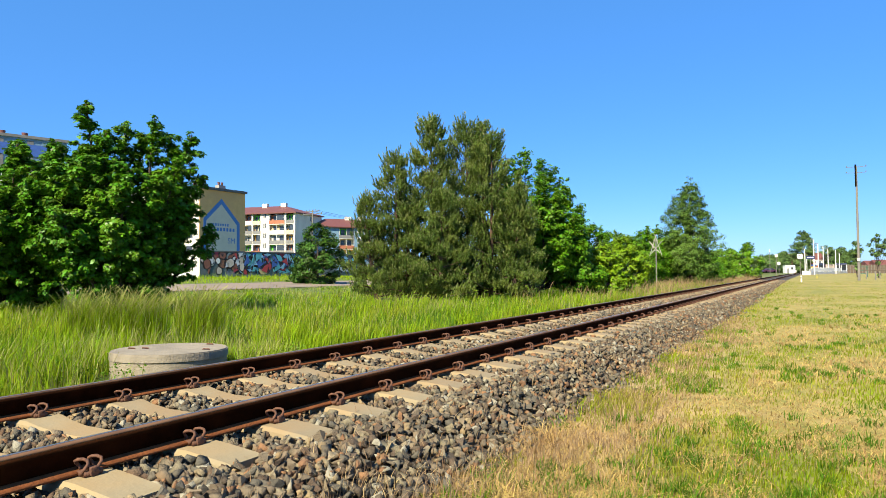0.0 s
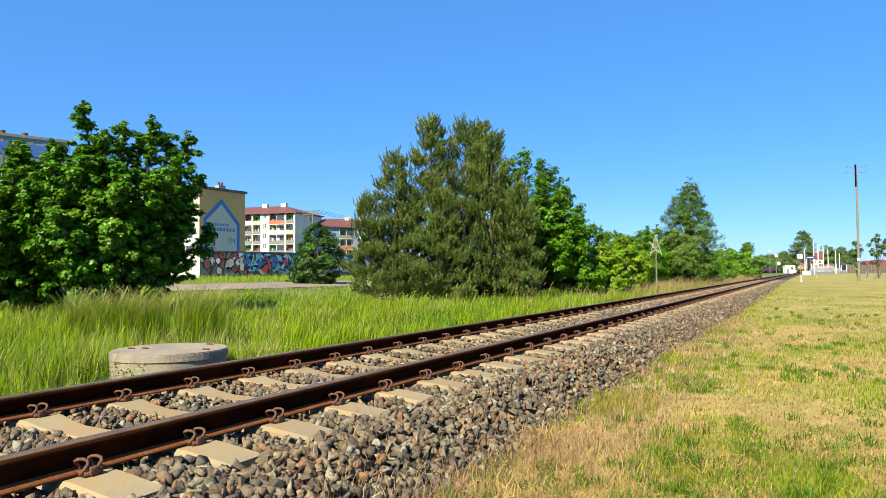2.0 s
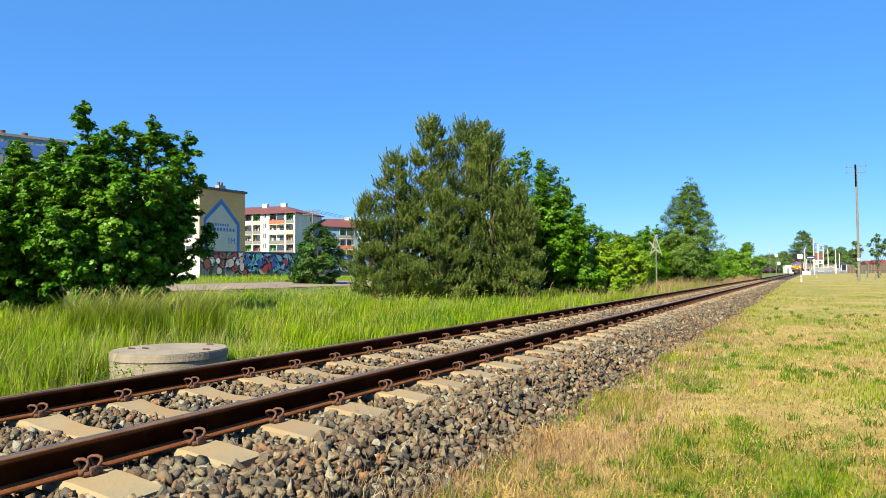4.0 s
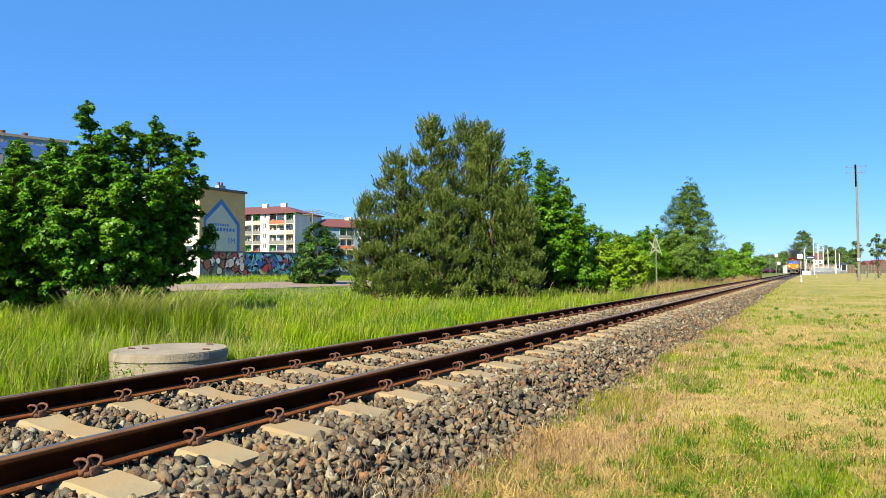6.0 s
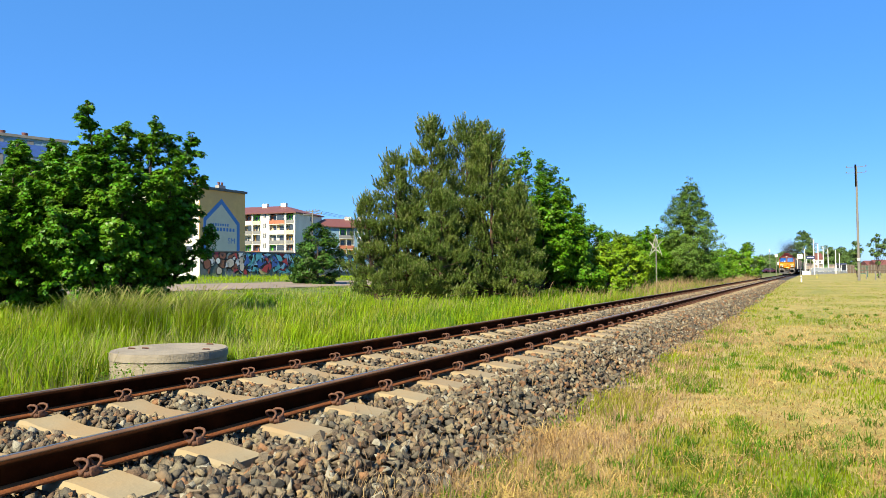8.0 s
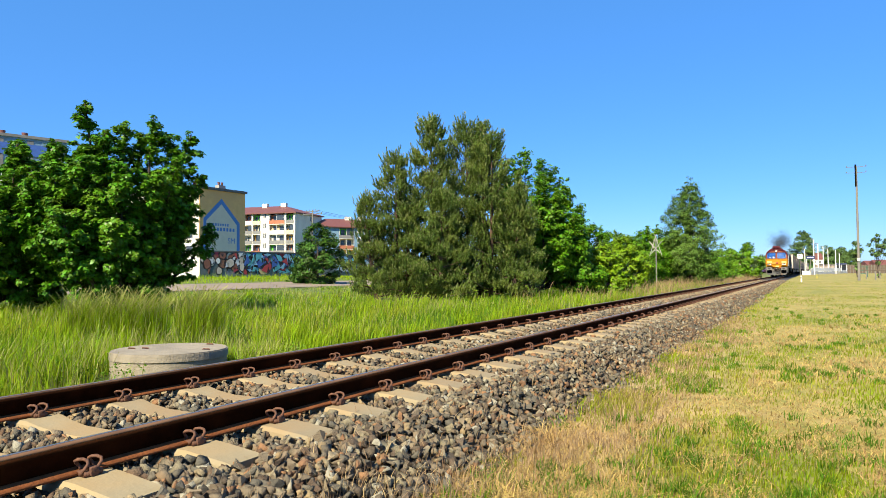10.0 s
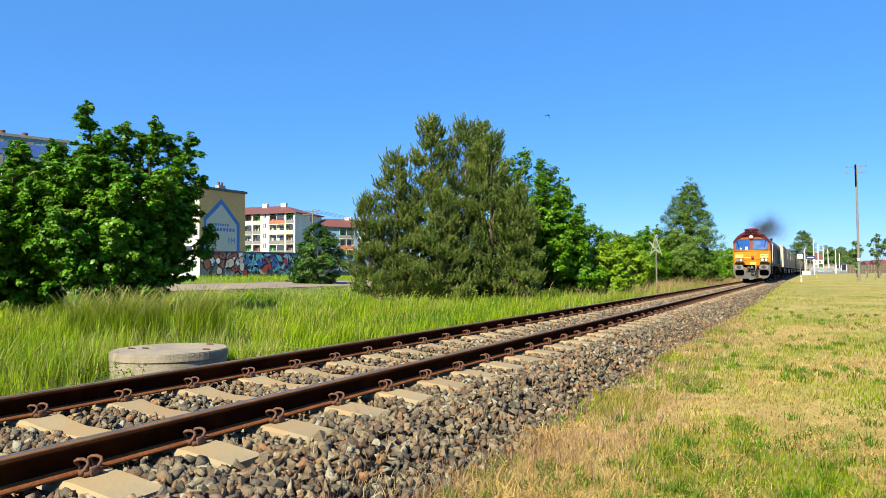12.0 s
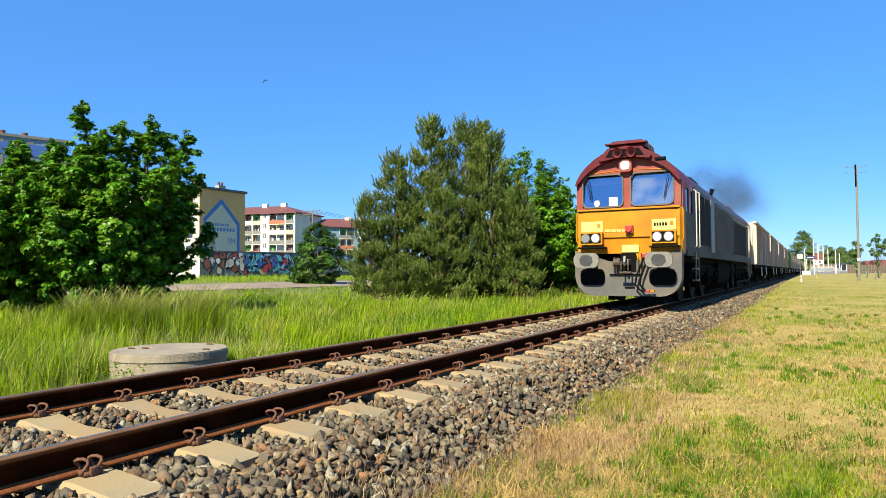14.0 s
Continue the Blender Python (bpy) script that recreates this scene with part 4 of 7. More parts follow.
def build_trees():
    # the maple: a tall leader, lower ones beside it, long side limbs and a low skirt
    maple = branchy_tree("maple_tree", "bushy dark green maple standing in tall grass", -14.2, 12.65, 45,
                         [(-0.95, -0.2, 6.30, 0.65), (-0.75, 0.6, 5.4, 0.8), (-0.35, -0.5, 5.4, 0.8), (0.10, -0.2, 5.75, 0.62), (0.50, 0.3, 5.60, 0.65), (0.9, -0.1, 6.0, 0.60), (1.35, 0.1, 5.5, 0.65), (1.95, 0.2, 5.6, 0.52), (1.6, -0.7, 4.7, 0.75), (2.15, 0.3, 4.4, 0.55),
                          (2.0, -0.5, 3.3, 0.55), (2.55, 0.5, 2.75, 0.30), (-1.9, 0.2, 4.6, 0.9), (-1.6, -1.0, 4.3, 0.95), (-0.8, -1.4, 4.4, 0.95), (0.3, -1.5, 4.3, 0.95), (1.1, -1.3, 4.0, 0.85), (-0.4, 1.5, 4.6, 0.95), (1.0, 1.4, 4.5, 0.85), (1.6, 1.0, 3.6, 0.7),
                          (-2.3, -0.6, 3.4, 0.95), (-1.2, -2.0, 3.0, 0.9), (0.2, -2.0, 2.7, 0.7), (-2.5, 0.3, 2.6, 0.9)],
                         80000, 0.125, M["maple"], 4, 0.14, 30, 1.5, 0.165, True)
    branchy_tree("maple_tree", "low bushy green maple beside the taller one", -17.7, 10.75, 52,
                 [(1.6, -0.2, 5.3, 0.8), (0.6, 0.3, 5.25, 0.9), (2.5, -0.3, 5.2, 0.8), (-0.6, -0.4, 5.0, 0.95), (0.9, -1.3, 5.0, 0.98), (2.4, -1.3, 4.6, 0.98), (-0.4, -1.8, 4.5, 0.98), (1.6, -2.0, 4.0, 0.98), (2.9, 0.2, 4.6, 0.95), (-1.8, -0.6, 4.9, 0.95), (0.4, 1.4, 5.0, 0.95), (3.0, -1.0, 3.3, 0.95), (0.5, -2.4, 3.1, 0.95), (-1.6, -1.8, 3.7, 0.95), (2.3, 1.2, 4.9, 0.95), (3.2, 0.8, 4.2, 0.9), (1.9, -0.8, 5.1, 0.9)],
                 76000, 0.125, M["maple"], 5, 0.12, 44, 2.4, 0.165, True)
    pine_tree("tall bushy pine with several leading shoots", -11.0, 25.9, 8.25, 2.7, 3900, 31, (-0.1, 0))
    pine_tree("tall bushy pine with several leading shoots", -10.2, 27.2, 8.3, 2.3, 2700, 32, (0.1, 0))
    pine_tree("tall bushy pine with several leading shoots", -9.45, 27.5, 8.2, 2.5, 2900, 37, (0.1, 0))
    pine_tree("bushy pine with pale upright shoots", -8.75, 27.1, 7.4, 2.5, 3000, 33, (0.1, 0))
    pine_tree("bushy pine with pale upright shoots", -12.35, 25.1, 6.6, 2.2, 2600, 34, (-0.1, 0))
    pine_tree("low spreading bushy green pine", -10.2, 25.0, 4.6, 2.0, 2200, 39, (0.1, 0))
    pine_tree("low spreading bushy green pine", -11.9, 25.3, 4.4, 1.8, 1900, 40, (0.1, 0))
    pine_tree("low spreading bushy green pine", -7.7, 27.3, 4.9, 1.9, 2300, 35, (0.3, 0))
    pine_tree("low spreading bushy green pine", -13.1, 24.5, 4.7, 1.6, 1600, 36, (-0.6, 0))
    branchy_tree("lime_tree", "fresh green broadleaf tree beside the pines", -8.3, 31.2, 29,
                 [(-0.35, 0, 7.45, 0.85), (-0.9, 0.4, 7.0, 0.9), (0.4, 0.3, 6.9, 0.9), (0.9, -0.2, 6.4, 0.9), (-1.5, 0.1, 6.4, 0.95), (1.4, 0.1, 5.9, 0.85), (1.8, -0.2, 5.3, 0.85), (0.2, -1.2, 6.0, 0.95), (1.0, -1.4, 5.2, 0.95), (2.2, -0.4, 4.6, 0.8), (-1.2, -1.4, 5.2, 0.95), (0.2, -2.0, 4.2, 0.95), (1.8, -1.5, 3.9, 0.9), (2.4, -0.6, 3.5, 0.75), (1.2, -2.2, 2.9, 0.85), (2.3, -1.4, 2.6, 0.75), (2.4, 0.2, 2.2, 0.7)],
                 60000, 0.135, M["lime"], 8, 0.13, 26, 2.3, 0.22)
    p = ray_point(1062, 485, 34)
    leafy_tree("maple_shrub", "light green young maple shrub", p.x, p.y, 2.6, [(0, 1.0), (0.3, 1.5), (0.7, 1.1), (1, 0.3)], 110, 11000, 0.14, M["bright"], 10, 0.05, 0.32, category="shrub")
    p = ray_point(1022, 485, 33)
    leafy_tree("maple_shrub", "light green young maple shrub", p.x, p.y, 2.9, [(0, 0.9), (0.3, 1.2), (0.7, 0.9), (1, 0.3)], 100, 10000, 0.13, M["lime"], 17, 0.05, 0.30, category="shrub", spikes=6)
    p = ray_point(1104, 485, 42)
    leafy_tree("maple_shrub", "light green young maple shrub", p.x, p.y, 3.4, [(0, 1.2), (0.3, 1.7), (0.7, 1.2), (1, 0.3)], 130, 13000, 0.14, M["bright"], 18, 0.05, 0.32, category="shrub", spikes=6)
    hedge = [(1050, 52, 4.9, 2.2), (1085, 55, 4.6, 2.2), (1112, 56, 4.2, 2.0), (1140, 60, 5.0, 2.2), (1165, 62, 5.3, 2.2), (1188, 66, 5.2, 2.2), (1245, 70, 3.6, 2.2), (1268, 76, 3.7, 2.2)]
    for i, (px_, dep, h, r) in enumerate(hedge):
        p = ray_point(px_, 484, dep)
        leafy_tree("lineside_tree", "dense green scrub tree along the line", p.x, p.y, h, [(0, r * 0.8), (0.25, r), (0.55, r * 0.9), (0.82, r * 0.55), (1, 0.25)], 240, 17000, 0.165, M["scrub"] if i % 3 else M["lime"], 40 + i, 0.09, 0.42, group="scrub trees along the line", spikes=5)
    p = ray_point(1222, 485, 60)
    leafy_tree("poplar_tree", "slender poplar with thin greyish green foliage", p.x, p.y, 9.1, [(0, 0.6), (0.10, 1.7), (0.3, 2.35), (0.5, 2.4), (0.7, 2.0), (0.87, 1.25), (1, 0.3)], 640, 46000, 0.125, M["poplar"], 12, 0.16, 0.40, fork=0, spikes=30, inner=0.10)
    p = ray_point(1322, 484, 96)
    leafy_tree("lineside_tree", "round dense green tree by the line", p.x, p.y, 5.0, [(0, 1.6), (0.3, 2.2), (0.65, 1.8), (1, 0.4)], 60, 4200, 0.30, M["scrub"], 61, 0.1, 0.6, group="scrub trees along the line")
    p = ray_point(1300, 484, 92)
    leafy_tree("lineside_tree", "round dense green tree by the line", p.x, p.y, 4.6, [(0, 1.4), (0.3, 1.9), (0.65, 1.5), (1, 0.4)], 50, 3400, 0.30, M["scrub"], 62, 0.1, 0.6, group="scrub trees along the line")
    p = ray_point(562, 490, 54)
    leafy_tree("wall_tree", "dark leafy tree in front of the painted wall", p.x, p.y, 4.9, [(0, 1.2), (0.1, 1.75), (0.4, 2.0), (0.7, 1.5), (0.9, 0.8), (1, 0.3)], 190, 14000, 0.17, M["dark_leaf"], 14, 0.09, 0.34, spikes=5)
    p = ray_point(528, 490, 56)
    leafy_tree("wall_shrub", "low leafy shrub by the painted wall", p.x, p.y, 1.6, [(0, 0.9), (0.5, 0.8), (1, 0.2)], 24, 1800, 0.18, M["dark_leaf"], 15, 0.04, 0.35, category="shrub")
    # far crowns get their haze from the leaf colour
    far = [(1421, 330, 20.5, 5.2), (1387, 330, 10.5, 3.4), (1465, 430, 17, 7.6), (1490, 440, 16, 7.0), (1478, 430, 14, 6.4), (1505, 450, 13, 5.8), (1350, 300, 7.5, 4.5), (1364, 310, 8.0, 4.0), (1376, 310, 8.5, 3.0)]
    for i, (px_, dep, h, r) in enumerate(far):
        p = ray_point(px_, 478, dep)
        leafy_tree("distant_tree", "green tree far beyond the platform, paled by haze in its colour", p.x, p.y, h, [(0, r * 0.45), (0.2, r * 0.8), (0.5, r), (0.8, r * 0.75), (1, r * 0.2)], 150, 11000, 0.62, M["far_leaf"], 70 + i, 0.3, 1.5, z=-0.3, group="trees beyond the platform")
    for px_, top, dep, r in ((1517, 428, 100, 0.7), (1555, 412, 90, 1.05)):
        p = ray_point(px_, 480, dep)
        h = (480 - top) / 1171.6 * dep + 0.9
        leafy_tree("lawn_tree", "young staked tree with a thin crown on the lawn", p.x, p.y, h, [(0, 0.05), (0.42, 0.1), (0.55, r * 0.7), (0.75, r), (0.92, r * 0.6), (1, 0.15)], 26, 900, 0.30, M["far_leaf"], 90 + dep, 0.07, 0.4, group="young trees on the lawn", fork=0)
    return maple

# ---------------------------------------------------------------- the train


def glass_mat(name, tint, gloss=0.5, dust=0.0):
    m = bpy.data.materials.new(name)
    m.use_nodes = True
    n, l = m.node_tree.nodes, m.node_tree.links
    n.remove(n["Principled BSDF"])
    g = n.new("ShaderNodeBsdfGlossy")
    g.inputs["Roughness"].default_value = 0.06
    g.inputs["Color"].default_value = (0.78, 0.90, 1.0, 1)
    t = n.new("ShaderNodeBsdfTransparent")
    t.inputs["Color"].default_value = (*tint, 1)
    x = n.new("ShaderNodeMixShader")
    x.inputs[0].default_value = gloss
    l.new(t.outputs[0], x.inputs[1])
    l.new(g.outputs[0], x.inputs[2])
    out = x.outputs[0]
    if dust:
        film, no, mr, y = n.new("ShaderNodeBsdfDiffuse"), n.new("ShaderNodeTexNoise"), n.new("ShaderNodeMapRange"), n.new("ShaderNodeMixShader")
        film.inputs["Color"].default_value = (0.26, 0.29, 0.34, 1)
        no.inputs["Scale"].default_value, no.inputs["Detail"].default_value = 2.2, 5
        mr.inputs["From Min"].default_value, mr.inputs["From Max"].default_value, mr.inputs["To Max"].default_value = 0.32, 0.66, dust * 1.6
        l.new(no.outputs[0], mr.inputs[0])
        l.new(mr.outputs[0], y.inputs[0])
        l.new(out, y.inputs[1])
        l.new(film.outputs[0], y.inputs[2])
        out = y.outputs[0]
    l.new(out, n["Material Output"].inputs["Surface"])
    return m


def train_materials():
    M.update({
        "yellow": surf("loco_yellow", (0.397, 0.171, 0.003), (0.347, 0.144, 0.003), 3, 0.55, 0, 0.04, 30, c3=(0.298, 0.117, 0.004), scale3=1.3, spec=0.2),
        "pale_yellow": surf("pale_yellow_panel", (0.496, 0.440, 0.128), (0.440, 0.384, 0.104), 5, 0.5),
        "faded_red": surf("faded_red_paint", (0.232, 0.048, 0.035), (0.168, 0.032, 0.024), 3, 0.6, 0, 0.05, 30, c3=(0.208, 0.064, 0.048), scale3=1.0, spec=0.25),
        "maroon": surf("maroon_paint", (0.096, 0.004, 0.009), (0.064, 0.003, 0.006), 3, 0.5, 0, 0.05, 30, c3=(0.072, 0.008, 0.010), scale3=1.5, spec=0.25),
        "red": surf("red_paint", (0.307, 0.022, 0.015), (0.238, 0.018, 0.012), 6, 0.45),
        "loco_grey": surf("loco_silver_grey", (0.066, 0.067, 0.068), (0.048, 0.049, 0.049), 2.2, 0.7, 0.0, 0.06, 20, spec=0.12, c3=(0.034, 0.034, 0.033), scale3=0.6, stretch=(1, 0.4, 1.4)),
        "door_grey": surf("service_door_grey", (0.13, 0.135, 0.14), (0.10, 0.104, 0.108), 3, 0.5, 0, 0.05, 20, spec=0.3),
        "loco_roof": surf("loco_roof_grey", (0.027, 0.027, 0.029), (0.020, 0.020, 0.021), 2.0, 0.55, 0.1, 0.05, 20),
        "beam": surf("buffer_beam_grey", (0.080, 0.078, 0.074), (0.054, 0.053, 0.050), 3, 0.7, 0, 0.15, 30, c3=(0.104, 0.086, 0.068), scale3=1.6),
        "buffer": surf("buffer_steel", (0.160, 0.152, 0.132), (0.112, 0.104, 0.092), 5, 0.6, 0.1, 0.2, 30),
        "rusty_gear": surf("rusty_coupling_steel", (0.068, 0.044, 0.030), (0.032, 0.024, 0.019), 14, 0.75, 0.1, 0.3, 50),
        "grease": surf("buffer_grease", (0.040, 0.040, 0.042), (0.024, 0.024, 0.026), 8, 0.45, 0, 0.2, 30),
        # taken down to near black: the shade beneath the train is in this colour
        "under": surf("underframe_shade_black", (0.008, 0.007, 0.006), (0.004, 0.004, 0.003), 5, 0.95, 0, 0.3, 30, spec=0.02),
        # black paint, and also the painted shade inside openings
        "black": surf("black_paint_and_shade", (0.003, 0.003, 0.003), (0.002, 0.002, 0.002), 6, 0.8, spec=0.1),
        "white_rail": surf("white_handrail", (0.480, 0.464, 0.432), (0.384, 0.368, 0.344), 8, 0.5),
        "lens": plain("lamp_lens", (0.50, 0.50, 0.47), 0.15, 0, 0.10),
        "lens_off": plain("lamp_lens_dull", (0.160, 0.168, 0.168), 0.12, 0, 0.0),
        "steel_paper": surf("white_paper", (0.440, 0.448, 0.464), (0.384, 0.392, 0.416), 4, 0.8),
        "dusty": glass_mat("dusty_cab_glass", (0.50, 0.58, 0.70), 0.42, 0.15),
        "pane": glass_mat("cab_glass", (0.45, 0.58, 0.76), 0.36),
        "cab_in": surf("cab_interior", (0.109, 0.134, 0.178), (0.070, 0.090, 0.124), 2, 0.8),
        "cream": surf("cream_wagon", (0.44, 0.375, 0.325), (0.35, 0.29, 0.25), 1.6, 0.7, 0, 0.15, 14, rand=0.18, c3=(0.27, 0.18, 0.13), scale3=0.7, stretch=(1, 1, 0.35), spec=0.2),
        "green_wagon": surf("green_wagon", (0.079, 0.208, 0.022), (0.059, 0.169, 0.020), 2, 0.6, 0, 0.1, 14, c3=(0.079, 0.139, 0.030), scale3=0.8),
        # wheel steel, darkened likewise for the shade below the body
        "tyre": surf("steel_wheel", (0.009, 0.008, 0.007), (0.005, 0.005, 0.004), 8, 0.8, 0.0, spec=0.1),
    })


def slab(bm, outline, y0, y1):
    return prism(bm, outline, y0, y1)


def rounded(x0, x1, z0, z1, r, n=4):
    out = []
    for cx, cz, a0 in ((x1 - r, z1 - r, 0), (x0 + r, z1 - r, 90), (x0 + r, z0 + r, 180), (x1 - r, z0 + r, 270)):
        for k in range(n + 1):
            a = radians(a0 + 90 * k / n)
            out.append((cx + r * math.cos(a), cz + r * math.sin(a)))
    return out


def disc(bm, x, y0, y1, z, r, seg=20):
    return cyl(bm, (x, y0, z), (x, y1, z), r, r, seg)


ARCH = [(1.31, 2.93), (1.27, 3.04), (1.17, 3.20), (1.01, 3.37), (0.81, 3.53), (0.58, 3.66), (0.30, 3.77), (0.0, 3.81)]
ARCH_IN = [(1.27, 2.90), (1.20, 2.99), (1.08, 3.12), (0.92, 3.25), (0.73, 3.36), (0.52, 3.44), (0.26, 3.50), (0.0, 3.52)]


def mirrored(half):
    return half + [(-x, z) for x, z in half[-2::-1]]


def wheel_parts(parent, y, r, gauge=0.7535):
    """One wheelset under parent, its axle at height r."""
    w = empty("wheelset", None)
    w.parent = parent
    w.matrix_basis = pose(0, y, r)
    for s in (1, -1):
        bm = B()
        cyl(bm, (s * (gauge - 0.07), 0, 0), (s * (gauge + 0.065), 0, 0), r, r, 28)
        cyl(bm, (s * (gauge - 0.075), 0, 0), (s * (gauge - 0.045), 0, 0), r + 0.025, r + 0.025, 28)
        part("wheel", bm, M["tyre"], w)
    bm = B()
    cyl(bm, (-gauge, 0, 0), (gauge, 0, 0), 0.08, 0.08, 10)
    part("axle", bm, M["tyre"], w)
    return w


def build_loco():
    loco = empty("diesel_locomotive")
    tagged(loco, "weathered diesel locomotive, orange-yellow nose, maroon cab roof, grey sides", "locomotive")
    # long grey body
    bm = B()
    prism(bm, [(1.32, 1.18), (1.32, 2.86), (1.29, 2.93), (-1.29, 2.93), (-1.32, 2.86), (-1.32, 1.18)], 2.05, 18.2)
    body = part("body", bm, M["loco_grey"], loco)
    bm = B()
    prism(bm, mirrored([(1.30, 2.932), (1.22, 3.10), (1.00, 3.36), (0.68, 3.58), (0.34, 3.72), (0.0, 3.77)]), 2.3, 18.3)
    part("roof", bm, M["loco_roof"], loco, "sloping dark grey roof")
    # fine horizontal ribbing along the engine room
    for s in (1, -1):
        for i in range(15):
            z = 1.42 + i * 0.098
            bm = B()
            prism(bm, [(s * 1.321, z), (s * 1.336, z + 0.016), (s * 1.336, z + 0.042), (s * 1.321, z + 0.058)], 5.9, 11.4)
            part("side_rib", bm, M["loco_grey"], body)
        for y0, y1 in ((5.8, 5.86), (11.45, 11.53), (17.2, 17.28)):
            bm = B()
            box(bm, min(s * 1.321, s * 1.342), max(s * 1.321, s * 1.342), y0, y1, 1.36, 2.9)
            part("panel_joint", bm, M["loco_roof"], body)
        bm = B()
        box(bm, min(s * 1.321, s * 1.334), max(s * 1.321, s * 1.334), 11.6, 17.1, 1.40, 2.88)
        gr = part("cooler_grille", bm, M["loco_roof"], body, "dark grey cooler grille")
        for i in range(26):
            bm = B()
            y = 11.7 + i * 0.21
            box(bm, min(s * 1.334, s * 1.346), max(s * 1.334, s * 1.346), y, y + 0.05, 1.42, 2.86)
            part("louvre", bm, M["loco_grey"], gr)
        bm = B()
        box(bm, min(s * 1.30, s * 1.35), max(s * 1.30, s * 1.35), 0.5, 20.0, 1.16, 1.30, 0.01)
        part("solebar", bm, M["loco_grey"], loco, "grey sill beam under the body")
        # no hole is cut: a black slab paints the shade inside the intake
        bm = B()
        box(bm, min(s * 1.318, s * 1.330), max(s * 1.318, s * 1.330), 2.55, 4.85, 1.50, 2.84)
        lv = part("intake_recess", bm, M["black"], body, "air intake opening, its inner shade a black slab")
        for y in (2.55, 3.66, 4.80):
            bm = B()
            box(bm, min(s * 1.330, s * 1.338), max(s * 1.330, s * 1.338), y, y + 0.05, 1.5, 2.84)
            part("intake_post", bm, M["loco_grey"], lv)
        bm = B()
        box(bm, min(s * 1.321, s * 1.345), max(s * 1.321, s * 1.345), 4.95, 5.75, 1.34, 2.92, 0.01)
        part("door_panel", bm, M["door_grey"], body, "light grey service door")
    # cabs: the leading one in detail, the trailing one plainer
    for end in (0, 1):
        cab = empty("cab")
        cab.parent = loco
        cab.matrix_basis = pose(0, 0, 0) if end == 0 else pose(0, 20.2, 0, 0, 0, 180)
        bm = B()
        prism(bm, mirrored(ARCH), 0.11, 2.32)
        part("cab_roof_shell", bm, M["maroon"], cab)
        bm = B()
        prism(bm, mirrored(ARCH) + mirrored(ARCH_IN)[::-1], -0.13, 0.108)
        part("cab_roof", bm, M["maroon"], cab, "glossy maroon arched roof brow")
        for s in (1, -1):
            bm = B()
            tube(bm, [(s * 0.19, -0.024, 3.235), (s * 0.99, -0.024, 3.195)], 0.010, 5)
            part("brow_line", bm, M["yellow"], cab, "thin orange line below the brow")
        # side walls with window openings
        for s in (1, -1):
            a, b = min(s * 1.27, s * 1.32), max(s * 1.27, s * 1.32)
            for y0, y1, z0, z1, mt in ((0.10, 2.05, 1.18, 2.22, "loco_grey"), (0.10, 0.52, 2.22, 2.93, "faded_red"), (1.02, 1.22, 2.22, 2.93, "red"), (1.60, 2.05, 2.22, 2.93, "loco_grey"), (0.52, 1.02, 2.80, 2.93, "faded_red"), (1.22, 1.60, 2.80, 2.93, "red")):
                bm = B()
                box(bm, a, b, y0, y1, z0, z1)
                part("side_panel", bm, M[mt], cab)
            bm = B()
            box(bm, min(s * 1.28, s * 1.295), max(s * 1.28, s * 1.295), 0.5, 1.62, 2.2, 2.82)
            part("side_window", bm, M["pane"], cab, "dark cab side window")
            for y in (1.72, 2.28):
                bm = B()
                tube(bm, [(s * 1.33, y, 2.86), (s * 1.39, y, 2.84), (s * 1.39, y, 1.42), (s * 1.33, y, 1.40)], 0.016, 8)
                part("handrail", bm, M["white_rail"], cab, "white vertical door handrail")
            bm = B()
            tube(bm, [(s * 1.36, 1.72, 1.28), (s * 1.36, 1.72, 0.55)], 0.02, 6)
            tube(bm, [(s * 1.36, 2.20, 1.28), (s * 1.36, 2.20, 0.55)], 0.02, 6)
            for z in (0.55, 0.85, 1.12):
                box(bm, min(s * 1.26, s * 1.38), max(s * 1.26, s * 1.38), 1.70, 2.22, z - 0.02, z + 0.02)
            part("step_ladder", bm, M["buffer"], cab, "grey steps up to the cab door")
            bm = B()
            tube(bm, [(s * 1.30, 0.06, 2.26), (s * 1.335, 0.04, 2.20), (s * 1.335, 0.02, 1.55), (s * 1.30, 0.04, 1.48)], 0.018, 6)
            part("corner_rail", bm, M["yellow"], cab)
        # dim interior
        bm = B()
        box(bm, -1.20, 1.20, 1.3, 1.34, 1.3, 3.2)
        box(bm, -1.20, 1.20, 0.16, 1.3, 2.22, 2.28)
        part("cab_interior", bm, M["cab_in"], cab, "dim blue-grey cab interior")
        bm = B()
        box(bm, -0.46, -0.24, -0.012, -0.006, 2.385, 2.60)
        part("notice", bm, M["steel_paper"], cab, "white paper behind the windscreen")
        bm = B()
        slab(bm, rounded(-0.84, -0.70, 2.385, 2.54, 0.06), -0.012, -0.006)
        part("notice", bm, M["steel_paper"], cab, "small white card behind the windscreen")
        # upper front, framed round two windscreens
        bm = B()
        for x0, x1, z0, z1 in ((-1.30, -1.14, 2.31, 2.94), (-0.09, 0.09, 2.31, 3.15), (1.14, 1.30, 2.31, 2.94), (-1.14, -0.09, 2.31, 2.36), (0.09, 1.14, 2.31, 2.36)):
            prism(bm, [(x0, z0), (x1, z0), (x1, z1), (x0, z1)], -0.02, 0.10)
        prism(bm, [(1.30, 2.94), (1.14, 2.94), (1.00, 3.152), (-1.00, 3.152), (-1.14, 2.94), (-1.30, 2.94)] + [(x, z) for x, z in mirrored(ARCH_IN)[::-1] if abs(x) < 1.25], -0.02, 0.10)
